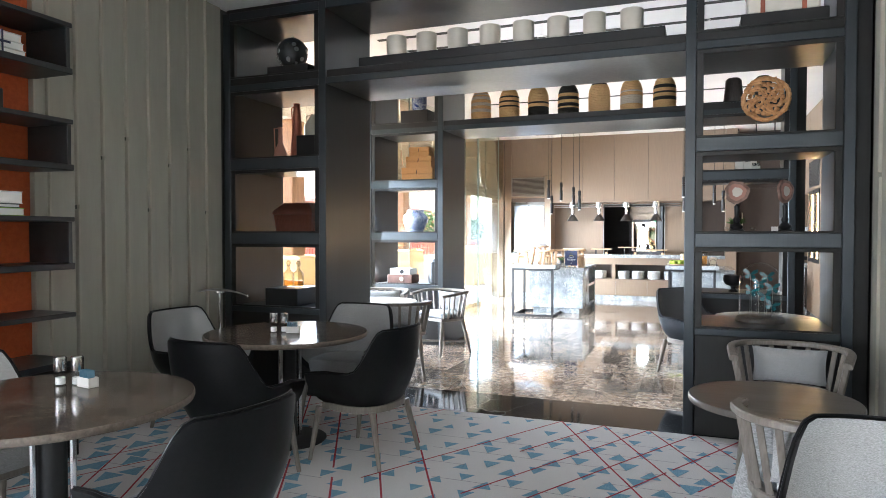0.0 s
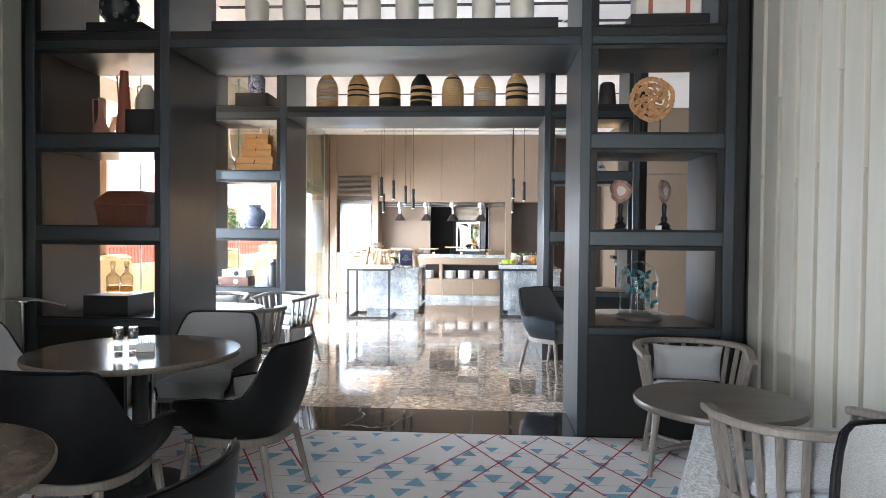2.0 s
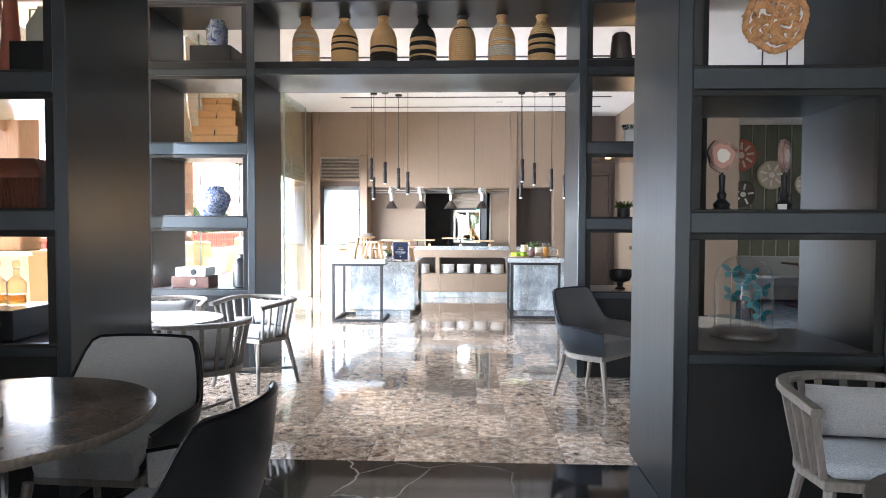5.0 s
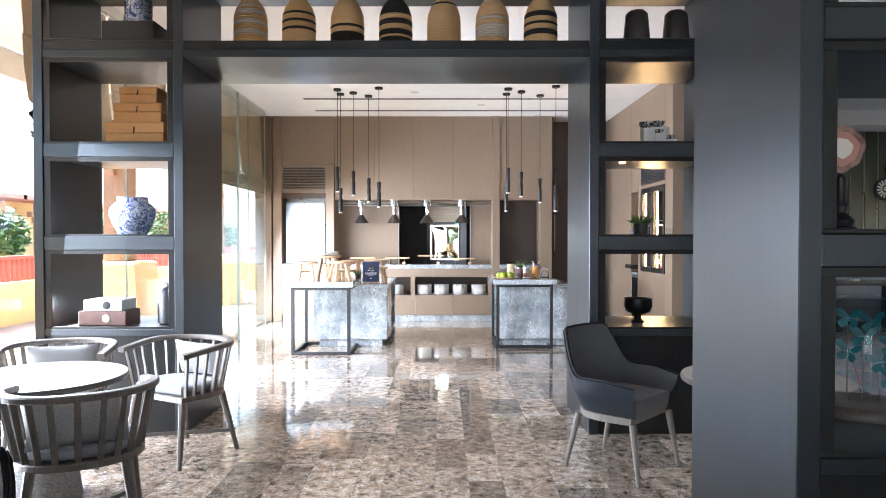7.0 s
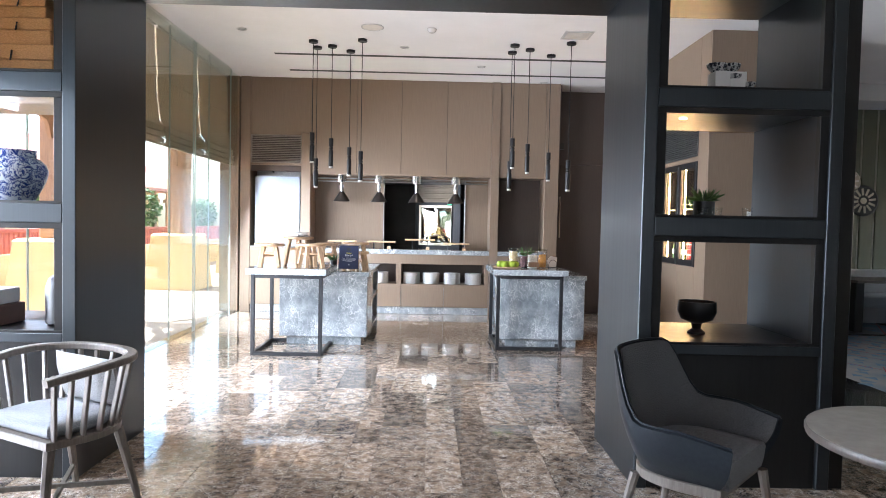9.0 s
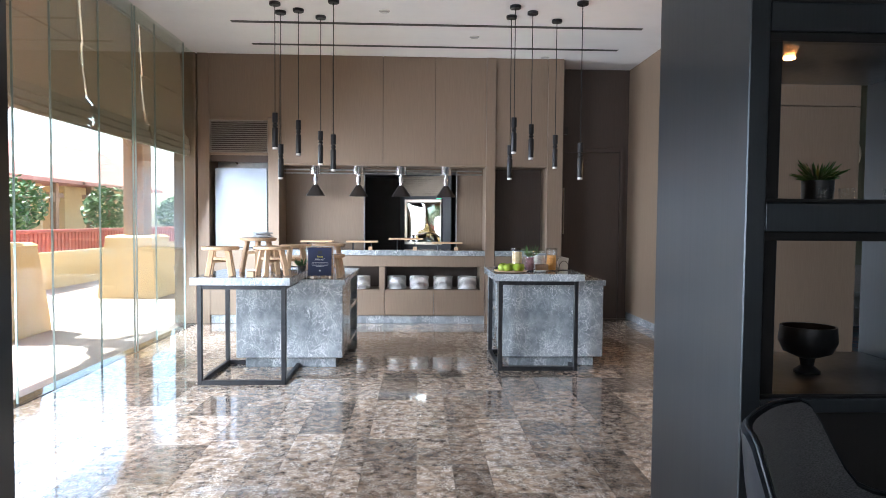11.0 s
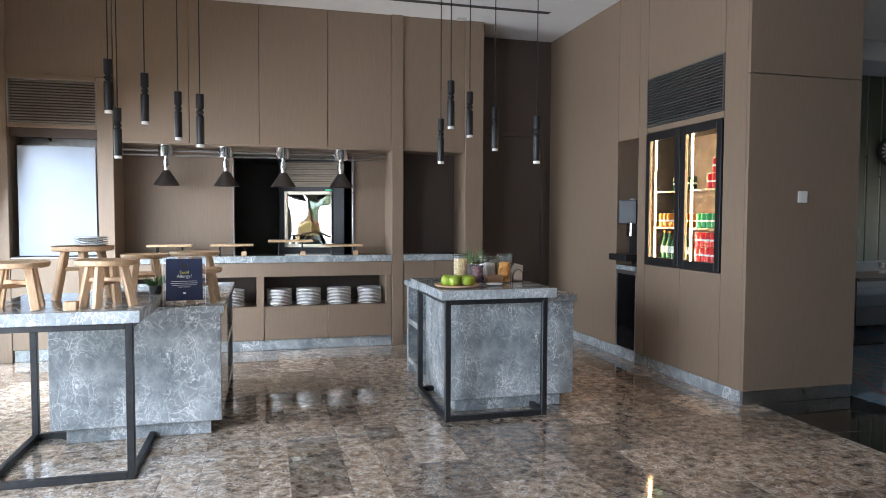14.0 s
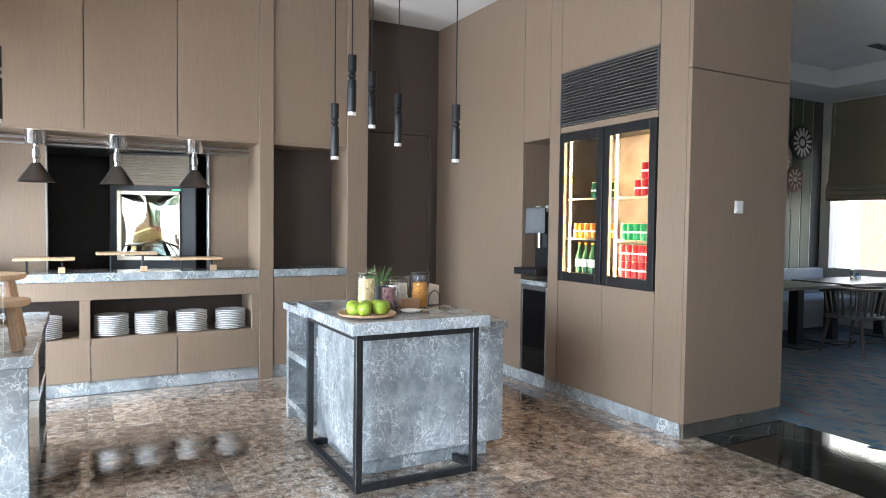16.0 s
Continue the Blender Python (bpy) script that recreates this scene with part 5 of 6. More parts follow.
def carved_disc():
    d = thing("carved_disc", "pierced round wood carving on a black stand", "ornament", pose(0.60, 6.26, Z3 + 0.001))
    part("stand", boxes((-0.165, 0.165, -0.05, 0.05, 0, 0.03), bevel=0.004), M_BLACK, d)
    for sx in (-0.06, 0.06):
        part("rod", tube([(sx, 0, 0.03), (sx, 0, 0.14)], 0.004), M_BLACK, d)
    bm = bmesh.new()
    for ring, count, rad in ((0.145, 30, 0.024), (0.105, 20, 0.024), (0.06, 12, 0.024), (0.022, 6, 0.024)):
        for k in range(count):
            a = 2 * math.pi * k / count
            pts = [(ring * math.cos(a + u) + 0.003 * math.sin(3 * a + 5 * u), -0.012 * math.cos(5 * (a + u) + ring * 30), 0.275 + ring * math.sin(a + u) + 0.003 * math.sin(4 * a + ring * 40)) for u in (0, 0.12, 0.24, 0.36 if ring < 0.1 else 0.28)]
            tube(pts, [rad * 0.5, rad * 0.75, rad * 0.7, rad * 0.35], 6, bm)
    for k in range(16):
        a = 2 * math.pi * k / 16
        twist = 1.2 + 1.1 * math.sin(k * 2.3)
        pts = [((0.02 + 0.14 * u) * math.cos(a + twist * u), -0.012 * math.sin(9 * u + k), 0.275 + (0.02 + 0.14 * u) * math.sin(a + twist * u)) for u in (0, 0.25, 0.5, 0.75, 1)]
        tube(pts, [0.006, 0.011, 0.012, 0.011, 0.008], 6, bm)
    part("carving", bm, M_CARVE, d)


carved_disc()

M_AGATE = noisy("brown_pink_agate", (0.16, 0.085, 0.065), (0.4, 0.27, 0.22), 22, (1, 1, 1), 0.15, relief=0)


def agate(x, turn):
    a = thing("agate_slice", "pink agate slice on a turned black stand", "ornament", pose(x, 6.46, Z2 + 0.001, 0, 0, turn), "agate slices")
    part("stand", lathe([(0.055, 0), (0.055, 0.02), (0.04, 0.03), (0.045, 0.05), (0.02, 0.075), (0.026, 0.1), (0.014, 0.12), (0.018, 0.2), (0.008, 0.21), (0.008, 0.235)], 24), M_BLACK, a)
    n = 30
    for nm, r0, mt, th in (("slice", 0.084, M_AGATE, 0.01), ("band", 0.062, M_PINK, 0.0112), ("core", 0.036, M_CREAMCUP, 0.0125)):
        bm = bmesh.new()
        ring = [(r0 * (1 + 0.06 * math.sin(3 * t + 1) + 0.04 * math.sin(7 * t)) * math.cos(t), r0 * (1 + 0.06 * math.sin(3 * t + 1) + 0.04 * math.sin(7 * t)) * math.sin(t)) for t in [2 * math.pi * k / n for k in range(n)]]
        ring_mesh(bm, [[(p, -th, 0.305 + q) for p, q in ring], [(p, th, 0.305 + q) for p, q in ring]])
        part(nm, bm, mt, a)


agate(0.428, 8)
agate(0.752, 50)
solo("place_card", boxes((-0.022, 0.022, -0.004, 0.004, 0, 0.045), bevel=0.001), M_CERAMIC, "small white card on a shelf", "card", pose(0.67, 6.3, Z2 + 0.001))

M_WING = noisy("teal_butterfly_wing", (0.0, 0.035, 0.045), (0.004, 0.17, 0.19), 30, (1, 1, 1), 0.35, relief=0)


def cloche():
    c = thing("butterfly_cloche", "glass dome with teal butterflies on a dark wooden base", "ornament", pose(0.605, 6.59, Z1 + 0.001))
    part("base", lathe([(0.172, 0), (0.175, 0.012), (0.17, 0.03), (0.16, 0.04), (0.15, 0.045)], 40), M_DARKWOOD, c)
    prof = [(0.15, 0.046), (0.15, 0.30)] + [(0.15 * math.cos(a), 0.30 + 0.15 * math.sin(a)) for a in [k * math.pi / 2 / 8 for k in range(1, 8)]] + [(0.004, 0.45)]
    dome = part("dome", lathe(prof, 40, caps=False), M_JAR, c, "clear glass dome", smooth=70)
    dome.visible_shadow = False
    r = random.Random(11)
    for k in range(7):
        x, z, y = (-0.07, 0.05, -0.01, 0.08, -0.06, 0.03, 0.075, -0.03, 0.06)[k], (0.36, 0.34, 0.29, 0.26, 0.23, 0.20, 0.13, 0.15, 0.09)[k] + 0.0, r.uniform(-0.05, 0.05)
        b = part("butterfly", bmesh_wings(r.uniform(-0.5, 0.5)), M_WING, c, "teal butterfly with dark wing tips")
        b.location = (x, y, z)
        part("pin", tube([(x, y, 0.045), (x, y, z)], 0.0015, 5), M_STEEL, c)


def bmesh_wings(tilt):
    bm = bmesh.new()
    for s in (-1, 1):
        for pts in (((0, 0.005), (0.02, 0.03), (0.05, 0.04), (0.052, 0.02), (0.025, 0.0)), ((0, 0.0), (0.025, -0.002), (0.04, -0.018), (0.028, -0.036), (0.008, -0.03))):
            lo = [(s * x, -0.012 + 0.25 * abs(x), z) for x, z in pts]
            hi = [(x, y + 0.0015, z) for x, y, z in lo]
            ring_mesh(bm, [lo, hi])
    bmesh.ops.transform(bm, matrix=Matrix.Rotation(tilt, 4, "Y"), verts=bm.verts)
    return bm


cloche()

# ---- objects on the second screen ----
plinth(-3.53, -3.14, 9.05, 9.4, Z4 + 0.001, 3.05)
vase("lidded_jar", "tall blue and white china jar on a plinth", [(0.08, 0), (0.09, 0.01), (0.1, 0.1), (0.1, 0.2), (0.07, 0.235), (0.07, 0.27), (0.06, 0.275), (0.05, 0.27)], M_CHINA, pose(-3.33, 9.22, 3.051), cat="jar")
for k, (w, d, z0, z1, x) in enumerate(((0.44, 0.3, 0.0, 0.185, -3.315), (0.36, 0.24, 0.186, 0.335, -3.305), (0.285, 0.19, 0.336, 0.46, -3.31))):
    b = thing("rattan_box", "honey rattan box with a small clasp in a stack of three", "box", pose(x, 9.25, Z3 + 0.001 + z0), "stacked rattan boxes")
    h = z1 - z0
    part("body", boxes((-w / 2, w / 2, -d / 2, d / 2, 0, h * 0.55), bevel=0.006), M_RATTAN, b)
    part("lid", boxes((-w / 2 - 0.004, w / 2 + 0.004, -d / 2 - 0.004, d / 2 + 0.004, h * 0.55 + 0.001, h), bevel=0.006), M_RATTAN, b)
    part("clasp", tube([(0, -d / 2 - 0.005, h * 0.8), (0.004, -d / 2 - 0.016, h * 0.66), (-0.006, -d / 2 - 0.008, h * 0.52)], 0.005), M_BLACK, b)
vase("ginger_jar", "round blue and white china jar with a wide neck", [(0.092, 0), (0.1, 0.012), (0.118, 0.045), (0.148, 0.1), (0.167, 0.155), (0.17, 0.19), (0.158, 0.225), (0.128, 0.252), (0.112, 0.262), (0.11, 0.292), (0.118, 0.3), (0.1, 0.296), (0.095, 0.26)], M_CHINA, pose(-3.40, 9.25, Z2 + 0.001), cat="jar")
for nm, x0, x1, z0, z1, mt, lb in (("gift_box", -3.74, -3.38, 0.0, 0.11, M_BOXBROWN, "red-brown box with a round seal under a white one"), ("gift_box", -3.70, -3.41, 0.111, 0.195, M_CERAMIC, "white box with a round seal on a brown one")):
    g = thing(nm, lb, "box", pose((x0 + x1) / 2, 9.2, Z1 + 0.001 + z0), "stacked gift boxes")
    w, h = x1 - x0, z1 - z0
    part("body", boxes((-w / 2, w / 2, -0.12, 0.12, 0, h), bevel=0.005), mt, g)
    bm = lathe([(0.03, 0), (0.03, 0.004), (0.02, 0.005)], 20)
    bmesh.ops.transform(bm, matrix=pose(0.03, -0.12, h / 2, 90, 0, 0), verts=bm.verts)
    part("seal", bm, M_BRASS if mt is M_BOXBROWN else M_BLACK, g)
vase("bottle_vase", "dark grey bottle vase with a short neck", [(0.07, 0), (0.085, 0.012), (0.088, 0.2), (0.07, 0.26), (0.035, 0.285), (0.035, 0.315), (0.042, 0.32), (0.025, 0.318)], M_CHARCOAL, pose(-3.10, 9.2, Z1 + 0.001))


def basket_bottle(x, bands, ground, label):
    """Woven bottle basket of stacked courses; bands gives the colour of each course."""
    b = thing("woven_bottle", label, "basket", pose(x, 9.33, Z4 + 0.001), "row of woven bottles")
    prof = [(0.115, 0.0), (0.125, 0.02), (0.13, 0.10), (0.13, 0.22), (0.127, 0.30), (0.105, 0.37), (0.07, 0.42), (0.05, 0.445), (0.047, 0.49), (0.058, 0.505), (0.058, 0.52), (0.045, 0.522)]

    def rad(z):
        for (r0, z0), (r1, z1) in zip(prof, prof[1:]):
            if z0 <= z <= z1:
                return r0 + (r1 - r0) * (z - z0) / max(z1 - z0, 1e-6)
        return prof[-1][0]

    step = 0.52 / 26
    runs = []
    for k in range(26):
        mt = bands.get(k, ground)
        if runs and runs[-1][0] is mt:
            runs[-1][2] = k + 1
        else:
            runs.append([mt, k, k + 1])
    for mt, a, c in runs:
        pr = []
        for k in range(a, c):
            for u, o in ((0.02, -0.004), (0.3, 0.002), (0.7, 0.002), (0.98, -0.004)):
                z = (k + u) * step
                pr.append((rad(z) + o, z))
        part("weave", lathe(pr, 36), mt, b, smooth=60)
    return b


K, P_, S_ = M_STRAW_BLACK, M_STRAW_PALE, M_STRAW
rows = [
    ({k: P_ for k in (7, 8, 11, 12, 15, 16, 18)}, M_STRAW, "pale woven bottle with bleached bands"),
    ({k: K for k in (9, 12, 15, 25)}, M_STRAW, "straw woven bottle with thin black bands"),
    ({k: K for k in (0, 1, 2, 3, 4, 5, 6, 7, 10)}, M_STRAW, "straw woven bottle with a black foot"),
    ({k: S_ for k in (6, 9, 10, 13, 14)}, K, "black woven bottle with straw bands"),
    ({k: K for k in (19, 25, 24)}, M_STRAW, "straw woven bottle with one black band"),
    ({k: P_ for k in (6, 7, 8, 9, 10, 13, 20)}, M_STRAW, "straw woven bottle with white bands"),
    ({k: K for k in (7, 8, 11, 14, 15)}, M_STRAW, "straw woven bottle with bold black bands"),
]
for i, (bands, ground, lb) in enumerate(rows):
    basket_bottle(-2.50 + i * 0.379, bands, ground, lb)
for cx in (0.52, 0.826):
    tagged(vase("dark_cup", "charcoal tapered cup upside down on a shelf", [(0.11, 0), (0.112, 0.01), (0.085, 0.31), (0.06, 0.335), (0.02, 0.34)], M_DARKWOOD, pose(cx, 9.3, Z4 + 0.001), cat="cup"), group="pair of dark cups")
pot = thing("potted_plant", "spiky green plant in a charcoal pot", "plant", pose(0.56, 9.3, Z2 + 0.001))
part("pot", lathe([(0.05, 0), (0.058, 0.005), (0.06, 0.10), (0.052, 0.10), (0.05, 0.09)], 24), M_CHARCOAL, pot)
bm = bmesh.new()
r5 = random.Random(5)
for _ in range(70):
    a, l = r5.uniform(0, 6.28), r5.uniform(0.05, 0.11)
    e = r5.uniform(0.2, 1.2)
    p0 = Vector((0.02 * math.cos(a), 0.02 * math.sin(a), 0.09))
    p1 = p0 + Vector((math.cos(a) * math.cos(e), math.sin(a) * math.cos(e), math.sin(e))) * l
    tube([p0, (p0 + p1) / 2 + Vector((0, 0, 0.008)), p1], [0.003, 0.006, 0.001], 4, bm)
part("leaves", bm, M_LEAF, pot)
for gx in (0.47, 0.55, 0.72):
    tagged(vase("glass_tumbler", "small clear glass tumbler on a shelf", [(0.022, 0), (0.025, 0.003), (0.028, 0.06), (0.025, 0.06), (0.022, 0.006)], M_JAR, pose(gx, 9.1, Z2 + 0.001), cat="glass"), group="small tumblers")
vase("footed_bowl", "black footed bowl on a shelf", [(0.05, 0), (0.05, 0.01), (0.025, 0.03), (0.03, 0.06), (0.09, 0.085), (0.11, 0.13), (0.105, 0.19), (0.098, 0.19), (0.1, 0.13), (0.05, 0.1)], M_BLACK, pose(0.54, 9.3, Z1 + 0.001), cat="bowl")
stand = thing("stepped_stand", "white stepped display stand holding patterned bowls", "display stand", pose(0.67, 9.25, Z3 + 0.001))
part("base", boxes((-0.15, 0.15, -0.1, 0.1, 0, 0.012), bevel=0.003), M_CERAMIC, stand)
for sx0, sx1, sh in ((-0.13, -0.045, 0.152), (-0.044, 0.042, 0.112), (0.043, 0.125, 0.067)):
    part("step", boxes((sx0, sx1, -0.09, 0.02, 0.013, sh), bevel=0.002), M_CERAMIC, stand)
part("back_block", boxes((-0.045, 0.1, 0.022, 0.09, 0.013, 0.177), bevel=0.002), M_CERAMIC, stand)
for bx, by, bz, br, lb in ((-0.1, -0.035, 0.153, 0.058, "dark patterned bowl with a flared rim on a white step"), (0.0, -0.035, 0.113, 0.04, "small white patterned bowl on a white step"), (0.085, -0.035, 0.068, 0.04, "small blue patterned bowl on a white step"), (0.02, 0.055, 0.178, 0.055, "shallow dark patterned bowl on a white step")):
    tagged(vase("small_bowl", lb, [(br * 0.5, 0), (br * 0.55, 0.004), (br * 0.9, br * 0.45), (br, br * 0.8), (br * 0.95, br * 0.8), (br * 0.8, br * 0.45), (br * 0.3, 0.01)], M_BOWL, pose(0.67 + bx, 9.25 + by, Z3 + 0.001 + bz), cat="bowl"), group="bowls on the stepped stand")
# Glowing discs, added to give the warm reflections on the shelf metal.
M_WARM = glow("warm_reflection_glow", (1.0, 0.36, 0.09), 12.0)
for z in (2.752, 2.02, 1.345):
    solo("glow_disc", lathe([(0.02, -0.006), (0.022, -0.001)], 16), M_WARM, "small glowing disc added for the warm reflection under a shelf", "lamp", pose(0.40, 9.25, z - 0.001), "shelf lights")

# ---- on the tables ----


def condiments(x, y, z, turn):
    for k, (dx, dy) in enumerate(((-0.045, 0.0), (0.02, 0.035))):
        s = thing("shaker", "glass shaker with a chrome cap", "shaker", pose(x + dx, y + dy, z), "shakers on the lounge tables")
        part("glass", lathe([(0.023, 0), (0.026, 0.003), (0.024, 0.07)], 24), M_JAR, s)
        part("salt", lathe([(0.02, 0.004), (0.022, 0.006), (0.021, 0.035)], 20), M_CERAMIC, s)
        part("cap", lathe([(0.026, 0.066), (0.027, 0.07), (0.027, 0.128), (0.022, 0.132)], 24), M_CHROME, s)
    h = thing("sachet_holder", "white porcelain sachet holder with blue sachets", "holder", pose(x + 0.1, y + 0.02, z, 0, 0, turn))
    part("tray", boxes((-0.045, 0.045, -0.025, 0.025, 0, 0.006), (-0.045, 0.045, -0.025, -0.02, 0.006, 0.045), (-0.045, 0.045, 0.02, 0.025, 0.006, 0.045), (-0.045, -0.04, -0.02, 0.02, 0.006, 0.045), (0.04, 0.045, -0.02, 0.02, 0.006, 0.045), bevel=0.002), M_CERAMIC, h)
    for k in range(6):
        part("sachet", boxes((-0.036 + k * 0.012, -0.034 + k * 0.012, -0.017, 0.017, 0.007, 0.075), bevel=0.0005), M_BLUE, h)


condiments(-2.55, 4.9, 0.756, 20)
condiments(-2.50, 3.2, 0.756, -10)
lamp = thing("floor_lamp", "slim chrome reading lamp with a long curved bar head", "lamp", pose(-3.74, 5.72, 0.0))
part("base", lathe([(0.11, 0.0), (0.11, 0.01), (0.1, 0.016), (0.02, 0.02)], 32), M_CHROME, lamp)
part("post", tube([(0, 0, 0.018), (0, 0, 0.925)], 0.011, 12), M_CHROME, lamp)
part("head", tube([(-0.3 + 0.06 * k, 0, 0.905 + 0.045 * (1 - ((k - 5) / 5) ** 2)) for k in range(11)], [0.004, 0.006, 0.008, 0.009, 0.01, 0.01, 0.01, 0.009, 0.008, 0.006, 0.004], 8), M_STEEL, lamp)
part("hub", lathe([(0.03, 0.918), (0.045, 0.925), (0.045, 0.938), (0.015, 0.944)], 24), M_CHROME, lamp)
for sx in (-0.3, 0.3):
    part("tip", lathe([(0.003, -0.012), (0.011, -0.004), (0.011, 0.004), (0.003, 0.012)], 12, (sx, 0, 0.905)), M_CHROME, lamp)


def stool(x, y, z, h, r, turn):
    s = thing("display_stool", "small acacia wood display stool", "stool", pose(x, y, z, 0, 0, turn), "display stools on the buffet")
    part("top", lathe([(r * 0.88, h - 0.029), (r * 0.97, h - 0.024), (r, h - 0.008), (r * 0.985, h), (r * 0.94, h - 0.003)], 32), M_LIGHTWOOD, s)
    for k in range(4):
        a = math.pi / 4 + k * math.pi / 2
        part("leg", tube([(0.55 * r * math.cos(a), 0.55 * r * math.sin(a), h - 0.028), (0.86 * r * math.cos(a), 0.86 * r * math.sin(a), 0.0)], 0, flat=(0.044, 0.036)), M_LIGHTWOOD, s)
    for k in range(2):
        a = math.pi / 4 + k * math.pi / 2
        part("stretcher", tube([(0.66 * r * math.cos(a), 0.66 * r * math.sin(a), h * (0.5 + 0.07 * k)), (-0.66 * r * math.cos(a), -0.66 * r * math.sin(a), h * (0.5 + 0.07 * k))], 0, flat=(0.022, 0.022)), M_LIGHTWOOD, s)
    return s


for sx, sy, sz, sh, sr, st in ((-2.70, 12.33, 0.896, 0.245, 0.155, 10), (-2.28, 12.36, 0.896, 0.25, 0.155, 35), (-2.48, 12.72, 0.896, 0.31, 0.165, 60), (-2.24, 13.28, 0.826, 0.30, 0.15, 15), (-1.93, 13.35, 0.826, 0.31, 0.165, 40), (-1.85, 13.0, 0.826, 0.22, 0.12, 0)):
    stool(sx, sy, sz, sh, sr, st)
bowls = thing("plate_pile", "pile of pale glass plates on a wooden stool", "plates", pose(-2.44, 12.74, 1.207))
for k in range(4):
    part("plate", lathe([(0.05, 0.013 * k), (0.09, 0.013 * k + 0.008), (0.09, 0.013 * k + 0.011), (0.045, 0.013 * k + 0.005)], 24), M_CERAMIC, bowls)
solo("wood_block", boxes((-0.03, 0.03, -0.03, 0.03, 0, 0.045), bevel=0.003), M_LIGHTWOOD, "small acacia wood block on the marble", "block", pose(-2.42, 12.22, 0.896))
hp = thing("herb_pot", "small green herb in a pot between stools", "plant", pose(-2.12, 12.9, 0.896))
part("pot", lathe([(0.03, 0), (0.035, 0.003), (0.04, 0.05), (0.03, 0.05)], 20), M_CHARCOAL, hp)
bm = bmesh.new()
for _ in range(60):
    a, e, l = r5.uniform(0, 6.28), r5.uniform(0.3, 1.3), r5.uniform(0.04, 0.09)
    p0 = Vector((0.02 * math.cos(a), 0.02 * math.sin(a), 0.048))
    p1 = p0 + Vector((math.cos(a) * math.cos(e), math.sin(a) * math.cos(e), math.sin(e))) * l
    tube([p0, (p0 + p1) / 2, p1], [0.002, 0.006, 0.001], 4, bm)
part("leaves", bm, M_LEAF, hp)


def text(body, size, m, material, parent, name="lettering"):
    cu = bpy.data.curves.new(name, "FONT")
    cu.body, cu.size, cu.align_x, cu.align_y, cu.extrude = body, size, "CENTER", "CENTER", 0.0006
    tmp = bpy.data.objects.new(name, cu)
    scene.collection.objects.link(tmp)
    me = bpy.data.meshes.new_from_object(tmp.evaluated_get(bpy.context.evaluated_depsgraph_get()))
    bpy.data.objects.remove(tmp)
    ob = new(name, me)
    me.materials.clear()
    me.materials.append(material)
    ob.parent, ob.matrix_basis = parent, m
    return ob


sg = thing("allergy_sign", "navy food allergy sign in a clear acrylic stand", "sign", pose(-1.945, 12.845, 0.826, -6, 0, 4))
part("stand", boxes((-0.122, 0.122, -0.002, 0.003, 0, 0.30), (-0.115, 0.115, -0.03, 0.06, 0.0, 0.004), bevel=0.001), M_JAR, sg)
part("card", boxes((-0.107, 0.107, -0.006, -0.003, 0.03, 0.29), bevel=0.0005), M_NAVY, sg)
# White strips paint the glint along the edges of the clear stand.
part("edge_glint", boxes((-0.125, -0.1222, -0.006, 0.004, 0.0, 0.302), (0.1222, 0.125, -0.006, 0.004, 0.0, 0.302), (-0.122, 0.122, -0.006, 0.004, 0.3005, 0.303), bevel=0.0005), M_PRINT, sg, "white strip painting the glint of the acrylic edge")
text("Food", 0.026, pose(0, -0.0065, 0.205, 90, 0, 0), M_YELLOW, sg)
text("Allergy?", 0.028, pose(0, -0.0065, 0.18, 90, 0, 0), M_PRINT, sg)
for k, w in enumerate((0.075, 0.08, 0.07, 0.035)):
    part("line", boxes((-w, w, -0.0072, -0.0064, 0.148 - k * 0.012, 0.151 - k * 0.012), bevel=0), M_PRINT, sg)
part("mark", boxes((-0.008, 0.008, -0.0072, -0.0064, 0.07, 0.08), bevel=0), M_PRINT, sg)
part("mark", boxes((-0.02, 0.02, -0.0072, -0.0064, 0.232, 0.26), bevel=0), M_CHARCOAL, sg)

# apples, jars, napkins
pl = solo("wooden_plate", lathe([(0.10, 0), (0.15, 0.008), (0.16, 0.02), (0.155, 0.022), (0.14, 0.014), (0.05, 0.012)], 40), M_LIGHTWOOD, "round light wooden plate holding apples", "plate", pose(-0.17, 12.88, 0.896))
ra = random.Random(2)
for k, (ax, ay) in enumerate(((-0.09, -0.02), (-0.03, -0.06), (0.05, -0.05), (0.0, 0.03), (0.07, 0.03), (-0.06, 0.06), (0.09, -0.01))):
    ap = thing("green_apple", "shiny green apple on a wooden plate", "apple", pose(-0.17 + ax, 12.88 + ay, 0.909, ra.uniform(-12, 12), ra.uniform(-12, 12), 40 * k), "apples on the plate")
    part("fruit", lathe([(0.012, 0.004), (0.024, 0.0), (0.036, 0.016), (0.04, 0.036), (0.034, 0.058), (0.02, 0.068), (0.006, 0.062)], 24), M_APPLE, ap, smooth=80)
    part("stalk", tube([(0, 0, 0.062), (0.002, 0.001, 0.078)], 0.0015, 5), M_DARKWOOD, ap)


